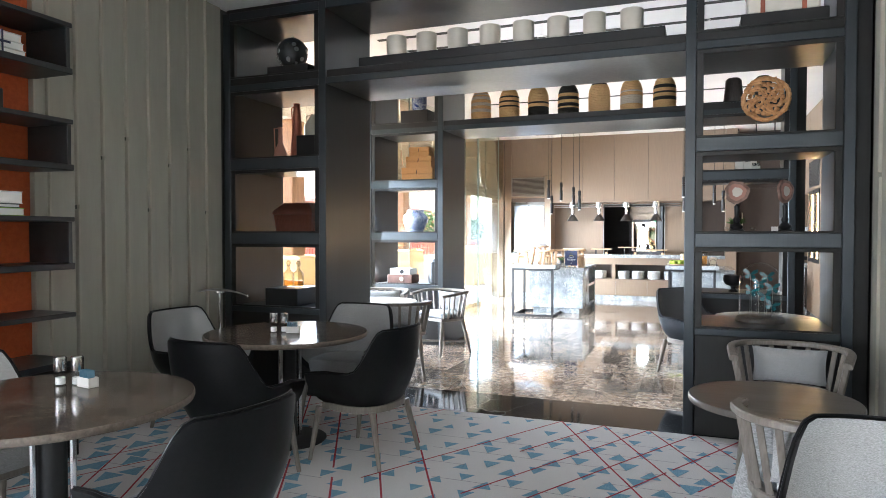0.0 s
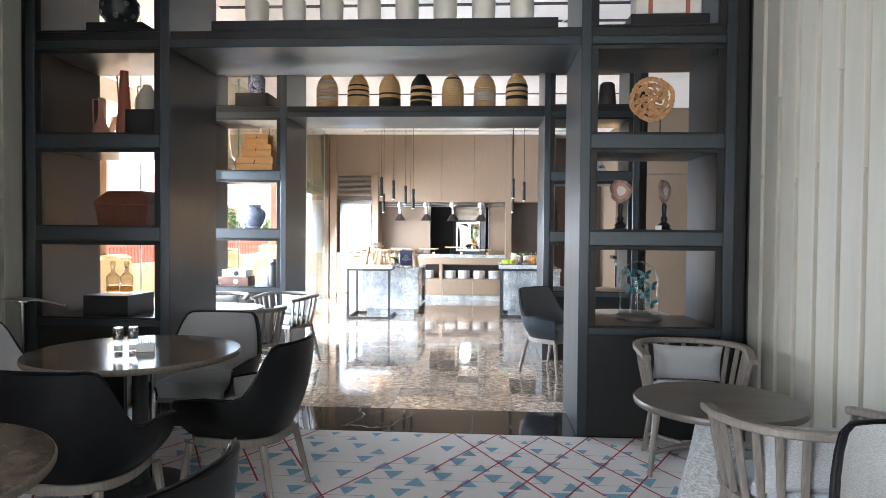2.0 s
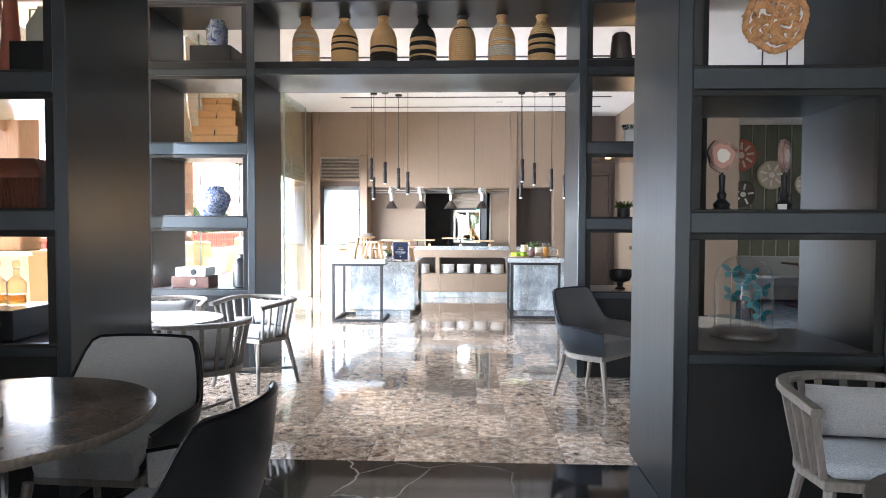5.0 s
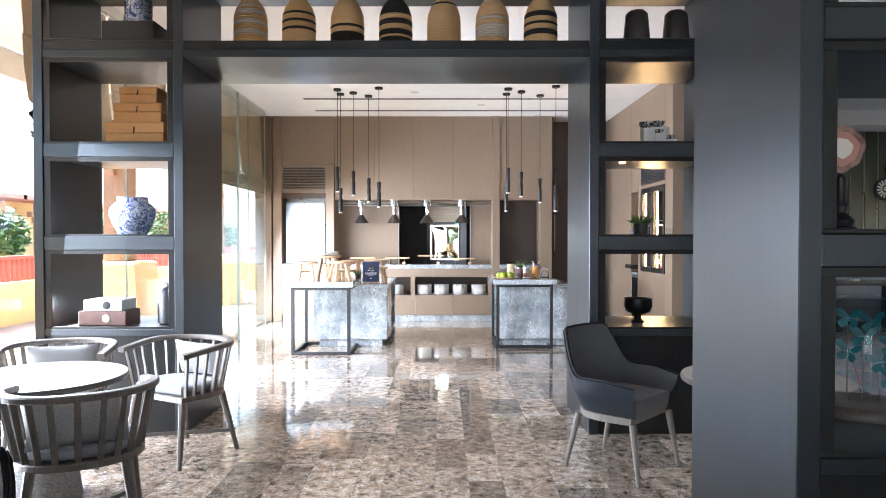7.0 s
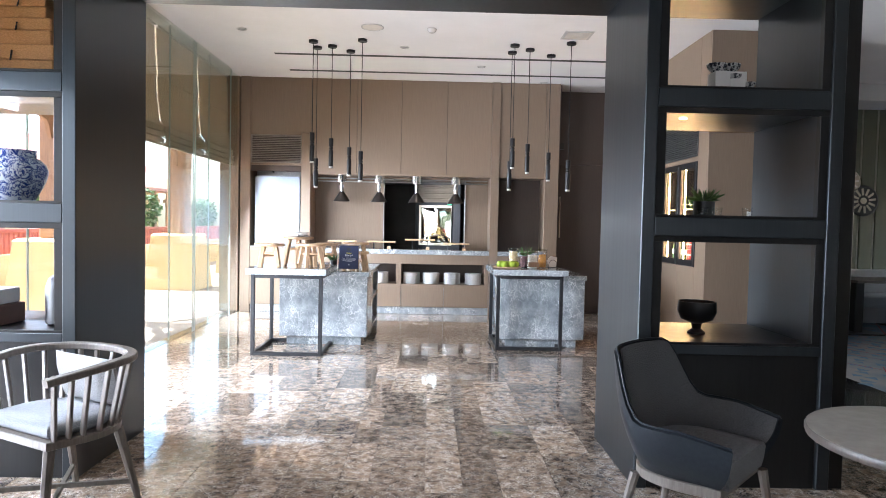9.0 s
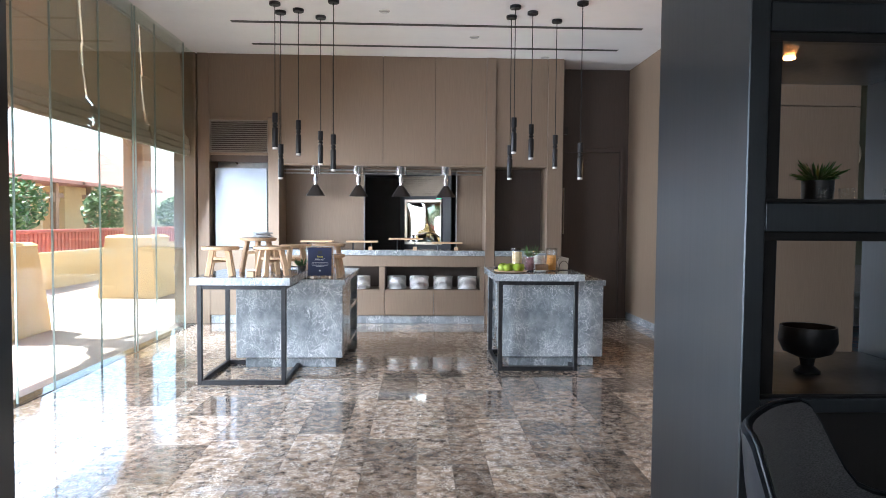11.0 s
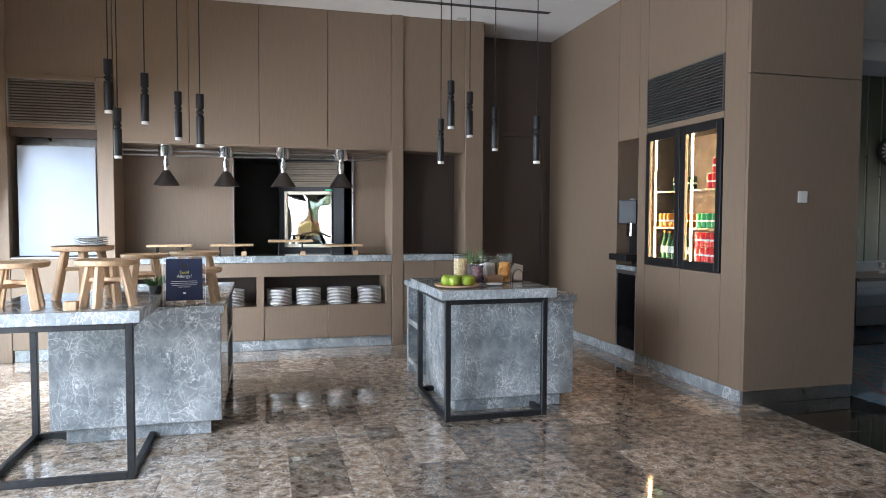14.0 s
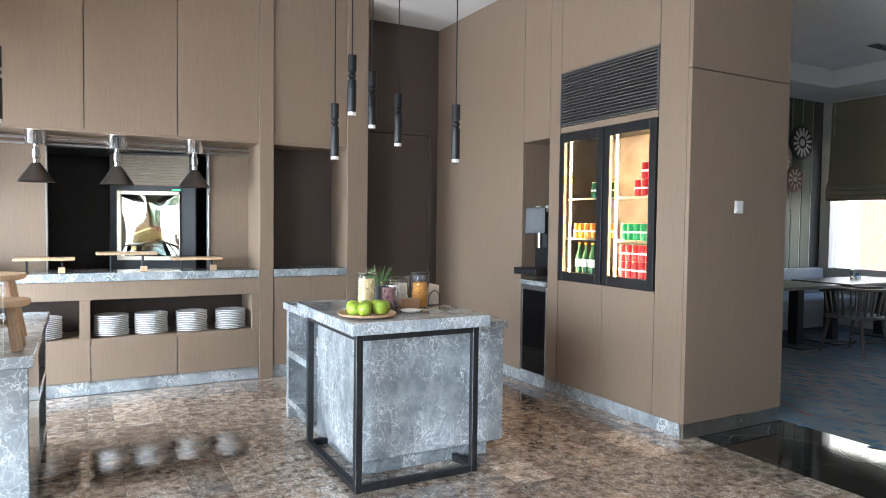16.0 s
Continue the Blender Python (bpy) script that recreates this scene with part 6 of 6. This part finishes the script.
def jar(x, y, r, h, fill, fh, label):
    j = thing("storage_jar", label, "jar", pose(x, y, 0.896), "storage jars")
    g = part("glass", lathe([(r * 0.95, 0), (r, 0.004), (r, h), (r - 0.003, h), (r - 0.003, 0.006)], 28), M_JAR, j)
    g.visible_shadow = False
    bm = bmesh.new()
    q = random.Random(int(x * 999))
    lathe([(r - 0.014, 0.008), (r - 0.013, 0.01), (r - 0.013, fh)], 20, bm=bm)
    for _ in range(70):
        a, z = q.uniform(0, 6.28), q.uniform(0.012, fh)
        bmesh.ops.create_icosphere(bm, subdivisions=1, radius=q.uniform(0.007, 0.011), matrix=Matrix.Translation(((r - 0.015) * math.cos(a), (r - 0.015) * math.sin(a), z)))
    part("contents", bm, fill, j)
    part("lid", lathe([(r + 0.001, h), (r + 0.002, h + 0.003), (r + 0.002, h + 0.016), (r - 0.004, h + 0.018)], 28), M_CUTGLASS, j)


M_OATS = noisy("pale_oats", (0.52, 0.38, 0.18), (0.66, 0.52, 0.3), 40, (1, 1, 1), 0.8)
M_BERRY = noisy("dried_berries", (0.12, 0.05, 0.06), (0.3, 0.15, 0.15), 60, (1, 1, 1), 0.6)
M_NUTS = noisy("white_cereal", (0.6, 0.55, 0.48), (0.74, 0.7, 0.62), 50, (1, 1, 1), 0.8)
M_FLAKES = noisy("orange_flakes", (0.5, 0.2, 0.03), (0.66, 0.32, 0.07), 50, (1, 1, 1), 0.6)
jar(-0.07, 13.14, 0.058, 0.2, M_OATS, 0.18, "glass jar of pale oats with a glass lid")
jar(0.04, 13.06, 0.05, 0.15, M_BERRY, 0.13, "glass jar of dried berries with a glass lid")
jar(0.16, 13.2, 0.068, 0.17, M_NUTS, 0.14, "glass jar of white cereal with a glass lid")
jar(0.26, 13.1, 0.055, 0.2, M_FLAKES, 0.15, "glass jar of orange flakes with a glass lid")
hb = thing("herb_pot", "green rosemary sprigs in a pot behind the jars", "plant", pose(0.1, 13.36, 0.896))
part("pot", lathe([(0.04, 0), (0.045, 0.003), (0.05, 0.12), (0.04, 0.12)], 20), M_CHARCOAL, hb)
bm = bmesh.new()
for _ in range(60):
    a, e, l = r5.uniform(0, 6.28), r5.uniform(0.5, 1.4), r5.uniform(0.07, 0.14)
    p0 = Vector((0.02 * math.cos(a), 0.02 * math.sin(a), 0.118))
    tube([p0, p0 + Vector((math.cos(a) * math.cos(e), math.sin(a) * math.cos(e), math.sin(e))) * l], [0.004, 0.002], 4, bm)
part("leaves", bm, M_LEAF, hb)
crate = solo("wood_block", boxes((-0.06, 0.06, -0.025, 0.025, 0, 0.065), bevel=0.003), M_TIMBER, "small brown wooden box in front of the jars", "block", pose(0.152, 13.03, 0.896, 0, 0, 3))
dish = solo("small_dish", lathe([(0.03, 0), (0.055, 0.006), (0.06, 0.014), (0.055, 0.014), (0.03, 0.006)], 28), M_CERAMIC, "small white porcelain dish", "dish", pose(0.12, 12.93, 0.896))
nb = thing("napkin_holder", "wire holder with folded white napkins", "napkin holder", pose(0.40, 13.18, 0.896, 0, 0, 25))
part("loop", tube([(-0.06, 0, 0.0)] + [(-0.06 * math.cos(a), 0, 0.02 + 0.07 * math.sin(a)) for a in [math.pi * k / 8 for k in range(9)]] + [(0.06, 0, 0.0)], 0.003, 6), M_BLACK, nb)
part("base", boxes((-0.06, 0.06, -0.03, 0.03, 0, 0.004), bevel=0.001), M_BLACK, nb)
for k in range(4):
    bm = boxes((-0.05, 0.05, -0.002, 0.002, 0.005, 0.13 - 0.008 * k), bevel=0.001)
    bmesh.ops.transform(bm, matrix=pose(0, 0.006 * k + 0.004, 0, -8 + 5 * k, 12 - 9 * k, 0), verts=bm.verts)
    part("napkin", bm, M_CERAMIC, nb)

# plates in the counter and on the island
for px in (-1.80, -1.32, -1.02, -0.70, -0.375, -2.15, -2.5):
    plate_stack(px, 15.598, 0.456, 11, 0.13)
plate_stack(-0.04, 13.85, 0.491, 8, 0.1)

for bx, bw, bz in ((-2.39, 0.42, 1.095), (-1.79, 0.42, 1.095), (-1.20, 0.46, 1.135), (-0.65, 0.41, 1.085)):
    rs = thing("display_riser", "light wood board on thin steel legs on the counter", "riser", pose(bx, 15.66, 0.977), "wood risers on the counter")
    part("board", boxes((-bw / 2, bw / 2, -0.1, 0.1, bz - 0.977 - 0.022, bz - 0.977), bevel=0.004), M_LIGHTWOOD, rs)
    for sx in (-0.12, 0.12):
        part("leg", boxes((sx - 0.006, sx + 0.006, -0.06, 0.06, 0, bz - 0.977 - 0.023), bevel=0.002), M_BLACK, rs)
    solo("wood_block", boxes((-0.025, 0.025, -0.025, 0.025, 0, 0.045), bevel=0.003), M_LIGHTWOOD, "small acacia wood block on the counter", "block", pose(bx + 0.12, 15.53, 0.977), "counter blocks")

# ---- drinks cooler, coffee machine ----


def cooler():
    y0, y1, z0, z1 = 12.846, 13.888, 0.957, 2.142
    c = thing("drinks_cooler", "built-in glass-fronted drinks cooler, lit and stocked with cans", "refrigerator", pose(XR, (y0 + y1) / 2, z0))
    w, h = (y1 - y0) / 2, z1 - z0
    part("case", boxes((0.02, 0.44, -w, -w + 0.02, 0, h), (0.02, 0.44, w - 0.02, w, 0, h), (0.02, 0.44, -w + 0.02, w - 0.02, 0, 0.02), (0.02, 0.44, -w + 0.02, w - 0.02, h - 0.02, h), bevel=0), M_BLACK, c)
    part("back", boxes((0.43, 0.44, -w + 0.02, w - 0.02, 0.02, h - 0.02), bevel=0), noisy("pale_steel_lining", (0.26, 0.2, 0.15), (0.42, 0.33, 0.25), 9, (1, 1, 1), 0.4, 0.2), c)
    for a, b in ((-w, -0.008), (0.008, w)):
        d = part("door", boxes((-0.012, 0.02, a, a + 0.06, 0, h), (-0.012, 0.02, b - 0.06, b, 0, h), (-0.012, 0.02, a + 0.06, b - 0.06, 0, 0.07), (-0.012, 0.02, a + 0.06, b - 0.06, h - 0.07, h), bevel=0.003), M_BLACK, c)
        g = part("pane", boxes((0.002, 0.006, a + 0.06, b - 0.06, 0.07, h - 0.07), bevel=0), M_GLASS, d)
        g.visible_shadow = False
        part("led_strip", boxes((0.03, 0.042, b - 0.1, b - 0.086, 0.05, h - 0.06), bevel=0.002), M_LED, c, "warm white light strip")
        for z in (0.34, 0.66, 0.06):
            part("shelf", boxes((0.06, 0.42, a + 0.03, b - 0.03, z - 0.008, z), bevel=0.001), M_JAR, c)
            part("shelf_edge", boxes((0.05, 0.059, a + 0.03, b - 0.03, z - 0.012, z + 0.002), bevel=0.001), M_STEEL, c)
    return c


M_LED = glow("warm_white_led", (1.0, 0.6, 0.27), 20.0)
cooler()
M_CANRED = mat("red_can", (0.62, 0.02, 0.025), 0.3)
M_CANGREEN = mat("green_can", (0.015, 0.32, 0.1), 0.3)
M_CANORANGE = mat("orange_can", (0.62, 0.2, 0.02), 0.25, 0.4)
M_CANDARK = mat("dark_green_can", (0.02, 0.1, 0.05), 0.25, 0.4)


def can_proto(material, label, h=0.122):
    c = thing("drink_can", label, "can", pose(0, 0, -5), "cans in the cooler")
    part("body", lathe([(0.024, 0), (0.03, 0.008), (0.03, h - 0.012), (0.025, h - 0.002)], 20), material, c)
    part("lid", lathe([(0.025, h - 0.0015), (0.024, h), (0.01, h - 0.002)], 20), M_STEEL, c)
    part("stripe", lathe([(0.0304, h * 0.42), (0.0305, h * 0.44), (0.0305, h * 0.52), (0.0304, h * 0.54)], 20, caps=False), M_PRINT, c)
    return c


def can_row(proto, ya, n, z, depth=2, h=0.0):
    for i in range(n):
        for j in range(depth):
            m = pose(XR + 0.1 + j * 0.075, ya + i * 0.066, z + h, 0, 0, 37 * i)
            if not placed.get(proto.name):
                proto.matrix_basis = m
                placed[proto.name] = True
            else:
                copy_thing(proto, m)


placed = {}
cr = can_proto(M_CANRED, "red soft drink can standing in the cooler")
cg = can_proto(M_CANGREEN, "green soft drink can standing in the cooler")
co = can_proto(M_CANORANGE, "orange soft drink can standing in the cooler")
cd = can_proto(M_CANDARK, "dark green soft drink can standing in the cooler")
ZC = 0.957
can_row(cr, 12.92, 6, ZC + 0.061)
can_row(cr, 12.92, 6, ZC + 0.061 + 0.123, 1)
can_row(cg, 13.04, 4, ZC + 0.341)
can_row(cr, 12.91, 2, ZC + 0.341)
can_row(cr, 12.91, 4, ZC + 0.661)
can_row(cr, 12.91, 3, ZC + 0.661 + 0.123, 1)
can_row(co, 13.45, 6, ZC + 0.341)
can_row(cd, 13.44, 3, ZC + 0.661)
for k in range(5):
    b = thing("water_bottle", "green glass mineral water bottle", "bottle", pose(XR + 0.13, 13.46 + 0.08 * k, ZC + 0.061), "bottles in the cooler")
    part("bottle", lathe([(0.03, 0), (0.033, 0.004), (0.033, 0.13), (0.014, 0.19), (0.013, 0.225), (0.015, 0.23)], 20), M_CANDARK, b)
    part("label", lathe([(0.0335, 0.05), (0.0338, 0.052), (0.0338, 0.11), (0.0335, 0.112)], 20, caps=False), M_PRINT, b)
    part("cap", lathe([(0.015, 0.23), (0.015, 0.245), (0.012, 0.246)], 14), M_CANORANGE, b)

setting("counter_niche", boxes((XR - 0.01, XR + 0.44, 14.04, 14.41, 0.875, 0.917), bevel=0.003), M_MARBLE, "grey marble shelf in a niche")
mf = thing("mini_fridge", "black under-counter refrigerator with a steel frame", "refrigerator", pose(XR, 14.225, 0))
part("body", boxes((0.02, 0.43, -0.165, 0.165, 0.11, 0.83), bevel=0.004), M_BLACK, mf)
part("frame", boxes((0.0, 0.02, -0.183, -0.165, 0.11, 0.872), (0.0, 0.02, 0.165, 0.183, 0.11, 0.872), (0.0, 0.02, -0.165, 0.165, 0.832, 0.872), bevel=0.002), M_STEEL, mf)
part("door", boxes((0.004, 0.019, -0.163, 0.163, 0.112, 0.83), bevel=0.003), mat("black_glass", (0.008, 0.008, 0.009), 0.05), mf)
part("plinth", boxes((0.0, 0.02, -0.183, 0.183, 0, 0.108), bevel=0.002), M_MARBLE, mf)
cm = thing("coffee_machine", "black coffee machine with a touch screen", "coffee machine", pose(XR + 0.1, 14.23, 0.918))
part("body", boxes((0.02, 0.3, -0.15, 0.15, 0.05, 0.60), bevel=0.008), M_BLACK, cm)
part("feet", boxes((0.04, 0.28, -0.13, 0.13, 0, 0.05), bevel=0.003), M_BLACK, cm)
part("drip_tray", boxes((-0.2, 0.019, -0.16, 0.16, 0.05, 0.11), bevel=0.006), M_BLACK, cm)
part("spout", boxes((-0.08, 0.018, -0.04, 0.04, 0.28, 0.42), bevel=0.008), M_CHROME, cm)
for nm, bm, mt in (("screen_housing", boxes((-0.012, 0.03, -0.09, 0.09, -0.115, 0.115), bevel=0.006), M_STEELFRAME), ("screen", boxes((-0.016, -0.0125, -0.072, 0.072, -0.09, 0.09), bevel=0.001), mat("dark_display", (0.012, 0.02, 0.022), 0.4))):
    bmesh.ops.transform(bm, matrix=pose(-0.09, 0.0, 0.52, 0, 0, 42), verts=bm.verts)
    part(nm, bm, mt, cm, "dark touch screen" if nm == "screen" else "")
for k in range(5):
    cc = thing("coffee_cup", "white porcelain cup upside down on the machine", "cup", pose(XR + 0.17 + 0.07 * (k % 2), 14.12 + 0.07 * k, 1.519), "cups on the coffee machine")
    part("cup", lathe([(0.034, 0), (0.036, 0.002), (0.03, 0.045), (0.02, 0.055)], 20), M_CERAMIC, cc)
    part("handle", tube([(0.032, 0, 0.012), (0.05, 0, 0.016), (0.05, 0, 0.034), (0.031, 0, 0.04)], 0.004, 6), M_CERAMIC, cc)
sw = thing("light_switch", "white square light switch on the pillar", "switch", pose(2.41, 12.559, 1.54))
part("plate", boxes((-0.043, 0.043, -0.008, 0, -0.043, 0.043), bevel=0.003), M_CERAMIC, sw)
part("rocker", boxes((-0.03, 0.03, -0.012, -0.008, -0.03, 0.03), bevel=0.002), M_CERAMIC, sw)

# ---- kitchen behind the hatch ----
M_OVEN = noisy("dull_bronze_steel", (0.12, 0.095, 0.07), (0.17, 0.135, 0.1), 20, (1, 30, 1), 0.38, 0.7)


def combi_oven():
    o = thing("combi_oven", "dull bronze combi oven with a bulging mirrored door window", "oven", pose(-0.95, 16.44, 0.9, 0, 0, -21))
    part("stand", boxes((-0.38, 0.42, 0.02, 0.6, -0.9, -0.002), bevel=0.004), M_STEEL, o)
    part("body", boxes((-0.38, 0.42, 0, 0.6, 0, 1.15), bevel=0.01), M_BLACK, o)
    w, h = 0.26, 0.29
    d = part("door", boxes((-0.30, -w, -0.03, -0.002, 0.12, 0.78), (w, 0.275, -0.03, -0.002, 0.12, 0.78), (-w, w, -0.03, -0.002, 0.12, 0.45 - h), (-w, w, -0.03, -0.002, 0.45 + h, 0.78), bevel=0.004), M_BRASS, o)
    n = 16
    rows = []
    for a in range(n + 1):
        u = a / n * 2 - 1
        rows.append([(u * w, -0.012 - 0.010 * (1 - u * u) * (1 - v * v) - 0.0012 * math.sin(5 * u + 2 * v), 0.45 + v * h) for v in [k / n * 2 - 1 for k in range(n + 1)]])
    part("door_window", ring_mesh(bmesh.new(), rows, False, False), mat("mirrored_oven_glass", (0.42, 0.43, 0.38), 0.04, 1.0), d, "bulging mirror-like window", smooth=80)
    part("panel", boxes((-0.36, 0.36, -0.012, -0.002, 0.83, 1.12), bevel=0.004), M_OVEN, o)
    for k in range(9):
        part("slat", boxes((-0.34, 0.34, -0.024, -0.013, 0.85 + k * 0.028, 0.866 + k * 0.028), bevel=0.003), M_OVEN, o)
    part("display", boxes((0.2, 0.28, -0.036, -0.031, 0.785, 0.8), bevel=0.001), glow("green_display", (0.1, 0.8, 0.4), 0.02), o, "small green display")


combi_oven()
hd = thing("extractor_hood", "long steel extractor canopy in the kitchen", "extractor", pose(-1.2, 16.9, 2.05))
part("canopy", boxes((-0.9, 0.9, -0.4, 0.4, 0.0, 0.25), bevel=0.01), M_STEEL, hd)
kt = thing("kitchen_counter", "steel kitchen counter behind the hatch", "counter", pose(-1.8, 16.9, 0))
part("top", boxes((-1.2, 0.5, -0.35, 0.35, 0.86, 0.9), bevel=0.004), M_STEEL, kt)
part("body", boxes((-1.15, 0.45, -0.3, 0.33, 0, 0.859), bevel=0.004), M_STEEL, kt)

# ---- dining room furniture ----
def wall_plate(x, z, r, ground, motif, rays, label):
    p = thing("wall_basket", label, "wall decoration", pose(x, 15.571, z, 90, 0, 0), "round wall baskets")
    part("disc", lathe([(r, 0.0), (r, 0.012), (r * 0.9, 0.028), (r * 0.5, 0.018), (r * 0.15, 0.018)], 36), ground, p)
    for k in range(rays):
        a = 2 * math.pi * k / rays
        bm = boxes((r * 0.35, r * 0.8, -r * 0.07, r * 0.07, 0.022, 0.031), bevel=0.002)
        bmesh.ops.transform(bm, matrix=Matrix.Rotation(a, 4, "Z") @ pose(0, 0, 0, 0, 0, 8), verts=bm.verts)
        part("motif", bm, motif, p)
    part("hub", lathe([(r * 0.2, 0.018), (r * 0.2, 0.03), (r * 0.1, 0.032)], 20), motif, p)
    return p


M_TEAL = mat("teal_weave", (0.006, 0.1, 0.13), 0.7)
for x, z, r, g, mo, k, lb in ((7.64, 2.64, 0.26, M_CHARCOAL, M_CERAMIC, 14, "black basket with white spiral motif on a panelled wall"), (7.5, 2.1, 0.19, M_REDWICKER, M_CREAMCUP, 10, "dark red basket with a cream star"), (7.2, 2.4, 0.22, M_LIGHTWOOD, M_CREAMCUP, 12, "tan basket with a pale sunburst"), (7.05, 1.94, 0.24, M_TEAL, M_CERAMIC, 5, "teal basket with a white swirl"), (6.75, 2.62, 0.12, M_CHARCOAL, M_CERAMIC, 6, "small black basket with white petals"), (6.64, 2.28, 0.2, M_CHARCOAL, M_CREAMCUP, 16, "dark round basket with pale stripes"), (4.72, 2.33, 0.27, M_SAND, M_CERAMIC, 7, "sand coloured basket with white squares"), (4.2, 1.97, 0.25, M_DARKWOOD, M_CERAMIC, 5, "dark brown basket with a white crescent"), (4.15, 2.7, 0.3, M_TERRA, M_SAND, 9, "red basket with a tan rim"), (5.6, 1.87, 0.24, M_CHARCOAL, M_SAND, 12, "black basket with sand coloured rays"), (5.35, 2.15, 0.2, M_SAND, M_CERAMIC, 10, "sand coloured basket with pale rays")):
    wall_plate(x, z, r, g, mo, k, lb)
bq = thing("banquette", "long grey upholstered banquette along the panelled wall", "bench", pose(5.8, 15.2, 0))
part("seat", boxes((-2.3, 2.3, -0.3, 0.25, 0.3, 0.46), bevel=0.02), M_FABRIC_PALE, bq)
part("base", boxes((-2.28, 2.28, -0.2, 0.25, 0.06, 0.299), bevel=0.004), M_FABRIC, bq)
part("back", boxes((-2.3, 2.3, 0.25, 0.38, 0.2, 0.82), bevel=0.02), M_FABRIC, bq)
for k in (-2.0, 0, 2.0):
    part("foot", boxes((k - 0.03, k + 0.03, -0.1, 0.2, 0, 0.06), bevel=0.003), M_BLACK, bq)


def dining_table(x, y):
    t = thing("dining_table", "long dark wooden table laid for a meal", "table", pose(x, y, 0), "dining room tables")
    part("tabletop", boxes((-0.8, 0.8, -0.38, 0.38, 0.715, 0.75), bevel=0.004), M_DARKWOOD, t)
    for s in (-1, 1):
        part("column", boxes((s * 0.55 - 0.06, s * 0.55 + 0.06, -0.06, 0.06, 0.02, 0.714), bevel=0.004), M_BLACK, t)
        part("foot", boxes((s * 0.55 - 0.25, s * 0.55 + 0.25, -0.25, 0.25, 0, 0.019), bevel=0.004), M_BLACK, t)
    return t


dining_table(7.2, 14.45)
dining_table(5.4, 14.45)
dsp = spindle_chair(facing(7.42, 13.86, 0, 1), M_DARKWOOD, "dark brown spindle chair at a dining table", "dining room chairs", False)
for px in (6.15,):
    copy_thing(dsp, facing(px, 13.88, 0.05, 1))
for px in (7.2, 5.4):
    condiments(px, 14.5, 0.751, 0)
copy_thing(bpy.data.objects["tub_chair.007"], facing(1.32, 7.22, -0.85, 0.5)) if "tub_chair.007" in bpy.data.objects else None


def downlight(x, y, z=CEIL):
    d = thing("downlight", "small white recessed ceiling downlight", "lamp", pose(x, y, z - 0.001), "ceiling downlights")
    part("ring", lathe([(0.055, 0.0), (0.055, -0.006), (0.04, -0.008), (0.04, -0.001)], 24, caps=False), M_CERAMIC, d)
    part("lens", lathe([(0.039, -0.003), (0.039, -0.001)], 20), M_STEEL, d)


for x, y in ((-3.2, 13.0), (-1.4, 13.6), (-0.4, 14.5), (1.0, 12.6), (-1.4, 11.6), (-3.0, 8.0), (-1.4, 8.0), (0.2, 8.0), (0.6, 15.4), (-3.3, 7.3)):
    downlight(x, y)
ac = thing("ceiling_diffuser", "square white ceiling air diffuser", "air grille", pose(0.55, 12.9, CEIL - 0.001))
part("frame", boxes((-0.16, 0.16, -0.16, 0.16, -0.008, 0), bevel=0.002), M_CERAMIC, ac)
for k in range(6):
    part("slat", boxes((-0.13, 0.13, -0.125 + k * 0.045, -0.1 + k * 0.045, -0.014, -0.0085), bevel=0.001), M_CREAMCUP, ac)
gr = thing("ceiling_grille", "long white ceiling air grille in the dining room", "air grille", pose(6.7, 13.95, CEIL - 0.001))
part("frame", boxes((-0.3, 0.3, -0.07, 0.07, -0.008, 0), bevel=0.002), M_CERAMIC, gr)
for k in range(4):
    part("slat", boxes((-0.28, 0.28, -0.055 + k * 0.03, -0.037 + k * 0.03, -0.014, -0.0085), bevel=0.001), M_STEELFRAME, gr)
sp = solo("smoke_detector", lathe([(0.05, 0), (0.05, -0.02), (0.03, -0.045), (0.01, -0.047)], 24), M_CERAMIC, "white round smoke detector on the ceiling", "detector", pose(-1.07, 12.8, CEIL - 0.001))
spk = thing("ceiling_speaker", "round white ceiling loudspeaker with a fine grille", "loudspeaker", pose(-1.72, 12.8, CEIL - 0.001))
part("ring", lathe([(0.125, 0), (0.125, -0.006), (0.115, -0.009), (0.11, -0.004)], 36, caps=False), M_CERAMIC, spk)
part("grille", lathe([(0.112, -0.001), (0.112, -0.0045), (0.06, -0.006), (0.01, -0.0065)], 36), M_CREAMCUP, spk)

# ---- floor tiles, last ----
def tiles():
    floor = tagged(new("floor_marble"), "polished brown marble floor of staggered tiles", "", "", "structure")
    gap = 0.0014
    r = random.Random(8)
    meshes = {}

    def tile_mesh(tw, tl):
        key = (round(tw, 3), round(tl, 3))
        if key not in meshes:
            meshes[key] = mesh_of(box(bmesh.new(), gap, tw - gap, gap, tl - gap, -0.018, 0.0), "tile", M_TILE, 0)
        return meshes[key]

    x, y0 = XW + 0.03, 6.703
    while x < 2.05:
        w = min(r.choice((0.16, 0.2, 0.24, 0.3, 0.3, 0.34)), 2.062 - x)
        top = 15.47 if x < 0.7 else 16.0
        y = y0 - r.uniform(0, 0.5)
        while y < top:
            l = r.choice((0.3, 0.5, 0.6, 0.75, 0.9))
            a, b = max(y, y0), min(y + l, top)
            if b - a > 0.02:
                ob = new("tile", tile_mesh(w, b - a))
                ob.parent, ob.location = floor, (x, a, 0)
                ob.rotation_euler = (radians(r.uniform(-0.1, 0.1)), radians(r.uniform(-0.14, 0.14)), 0)
            y += l
        x += w


tiles()
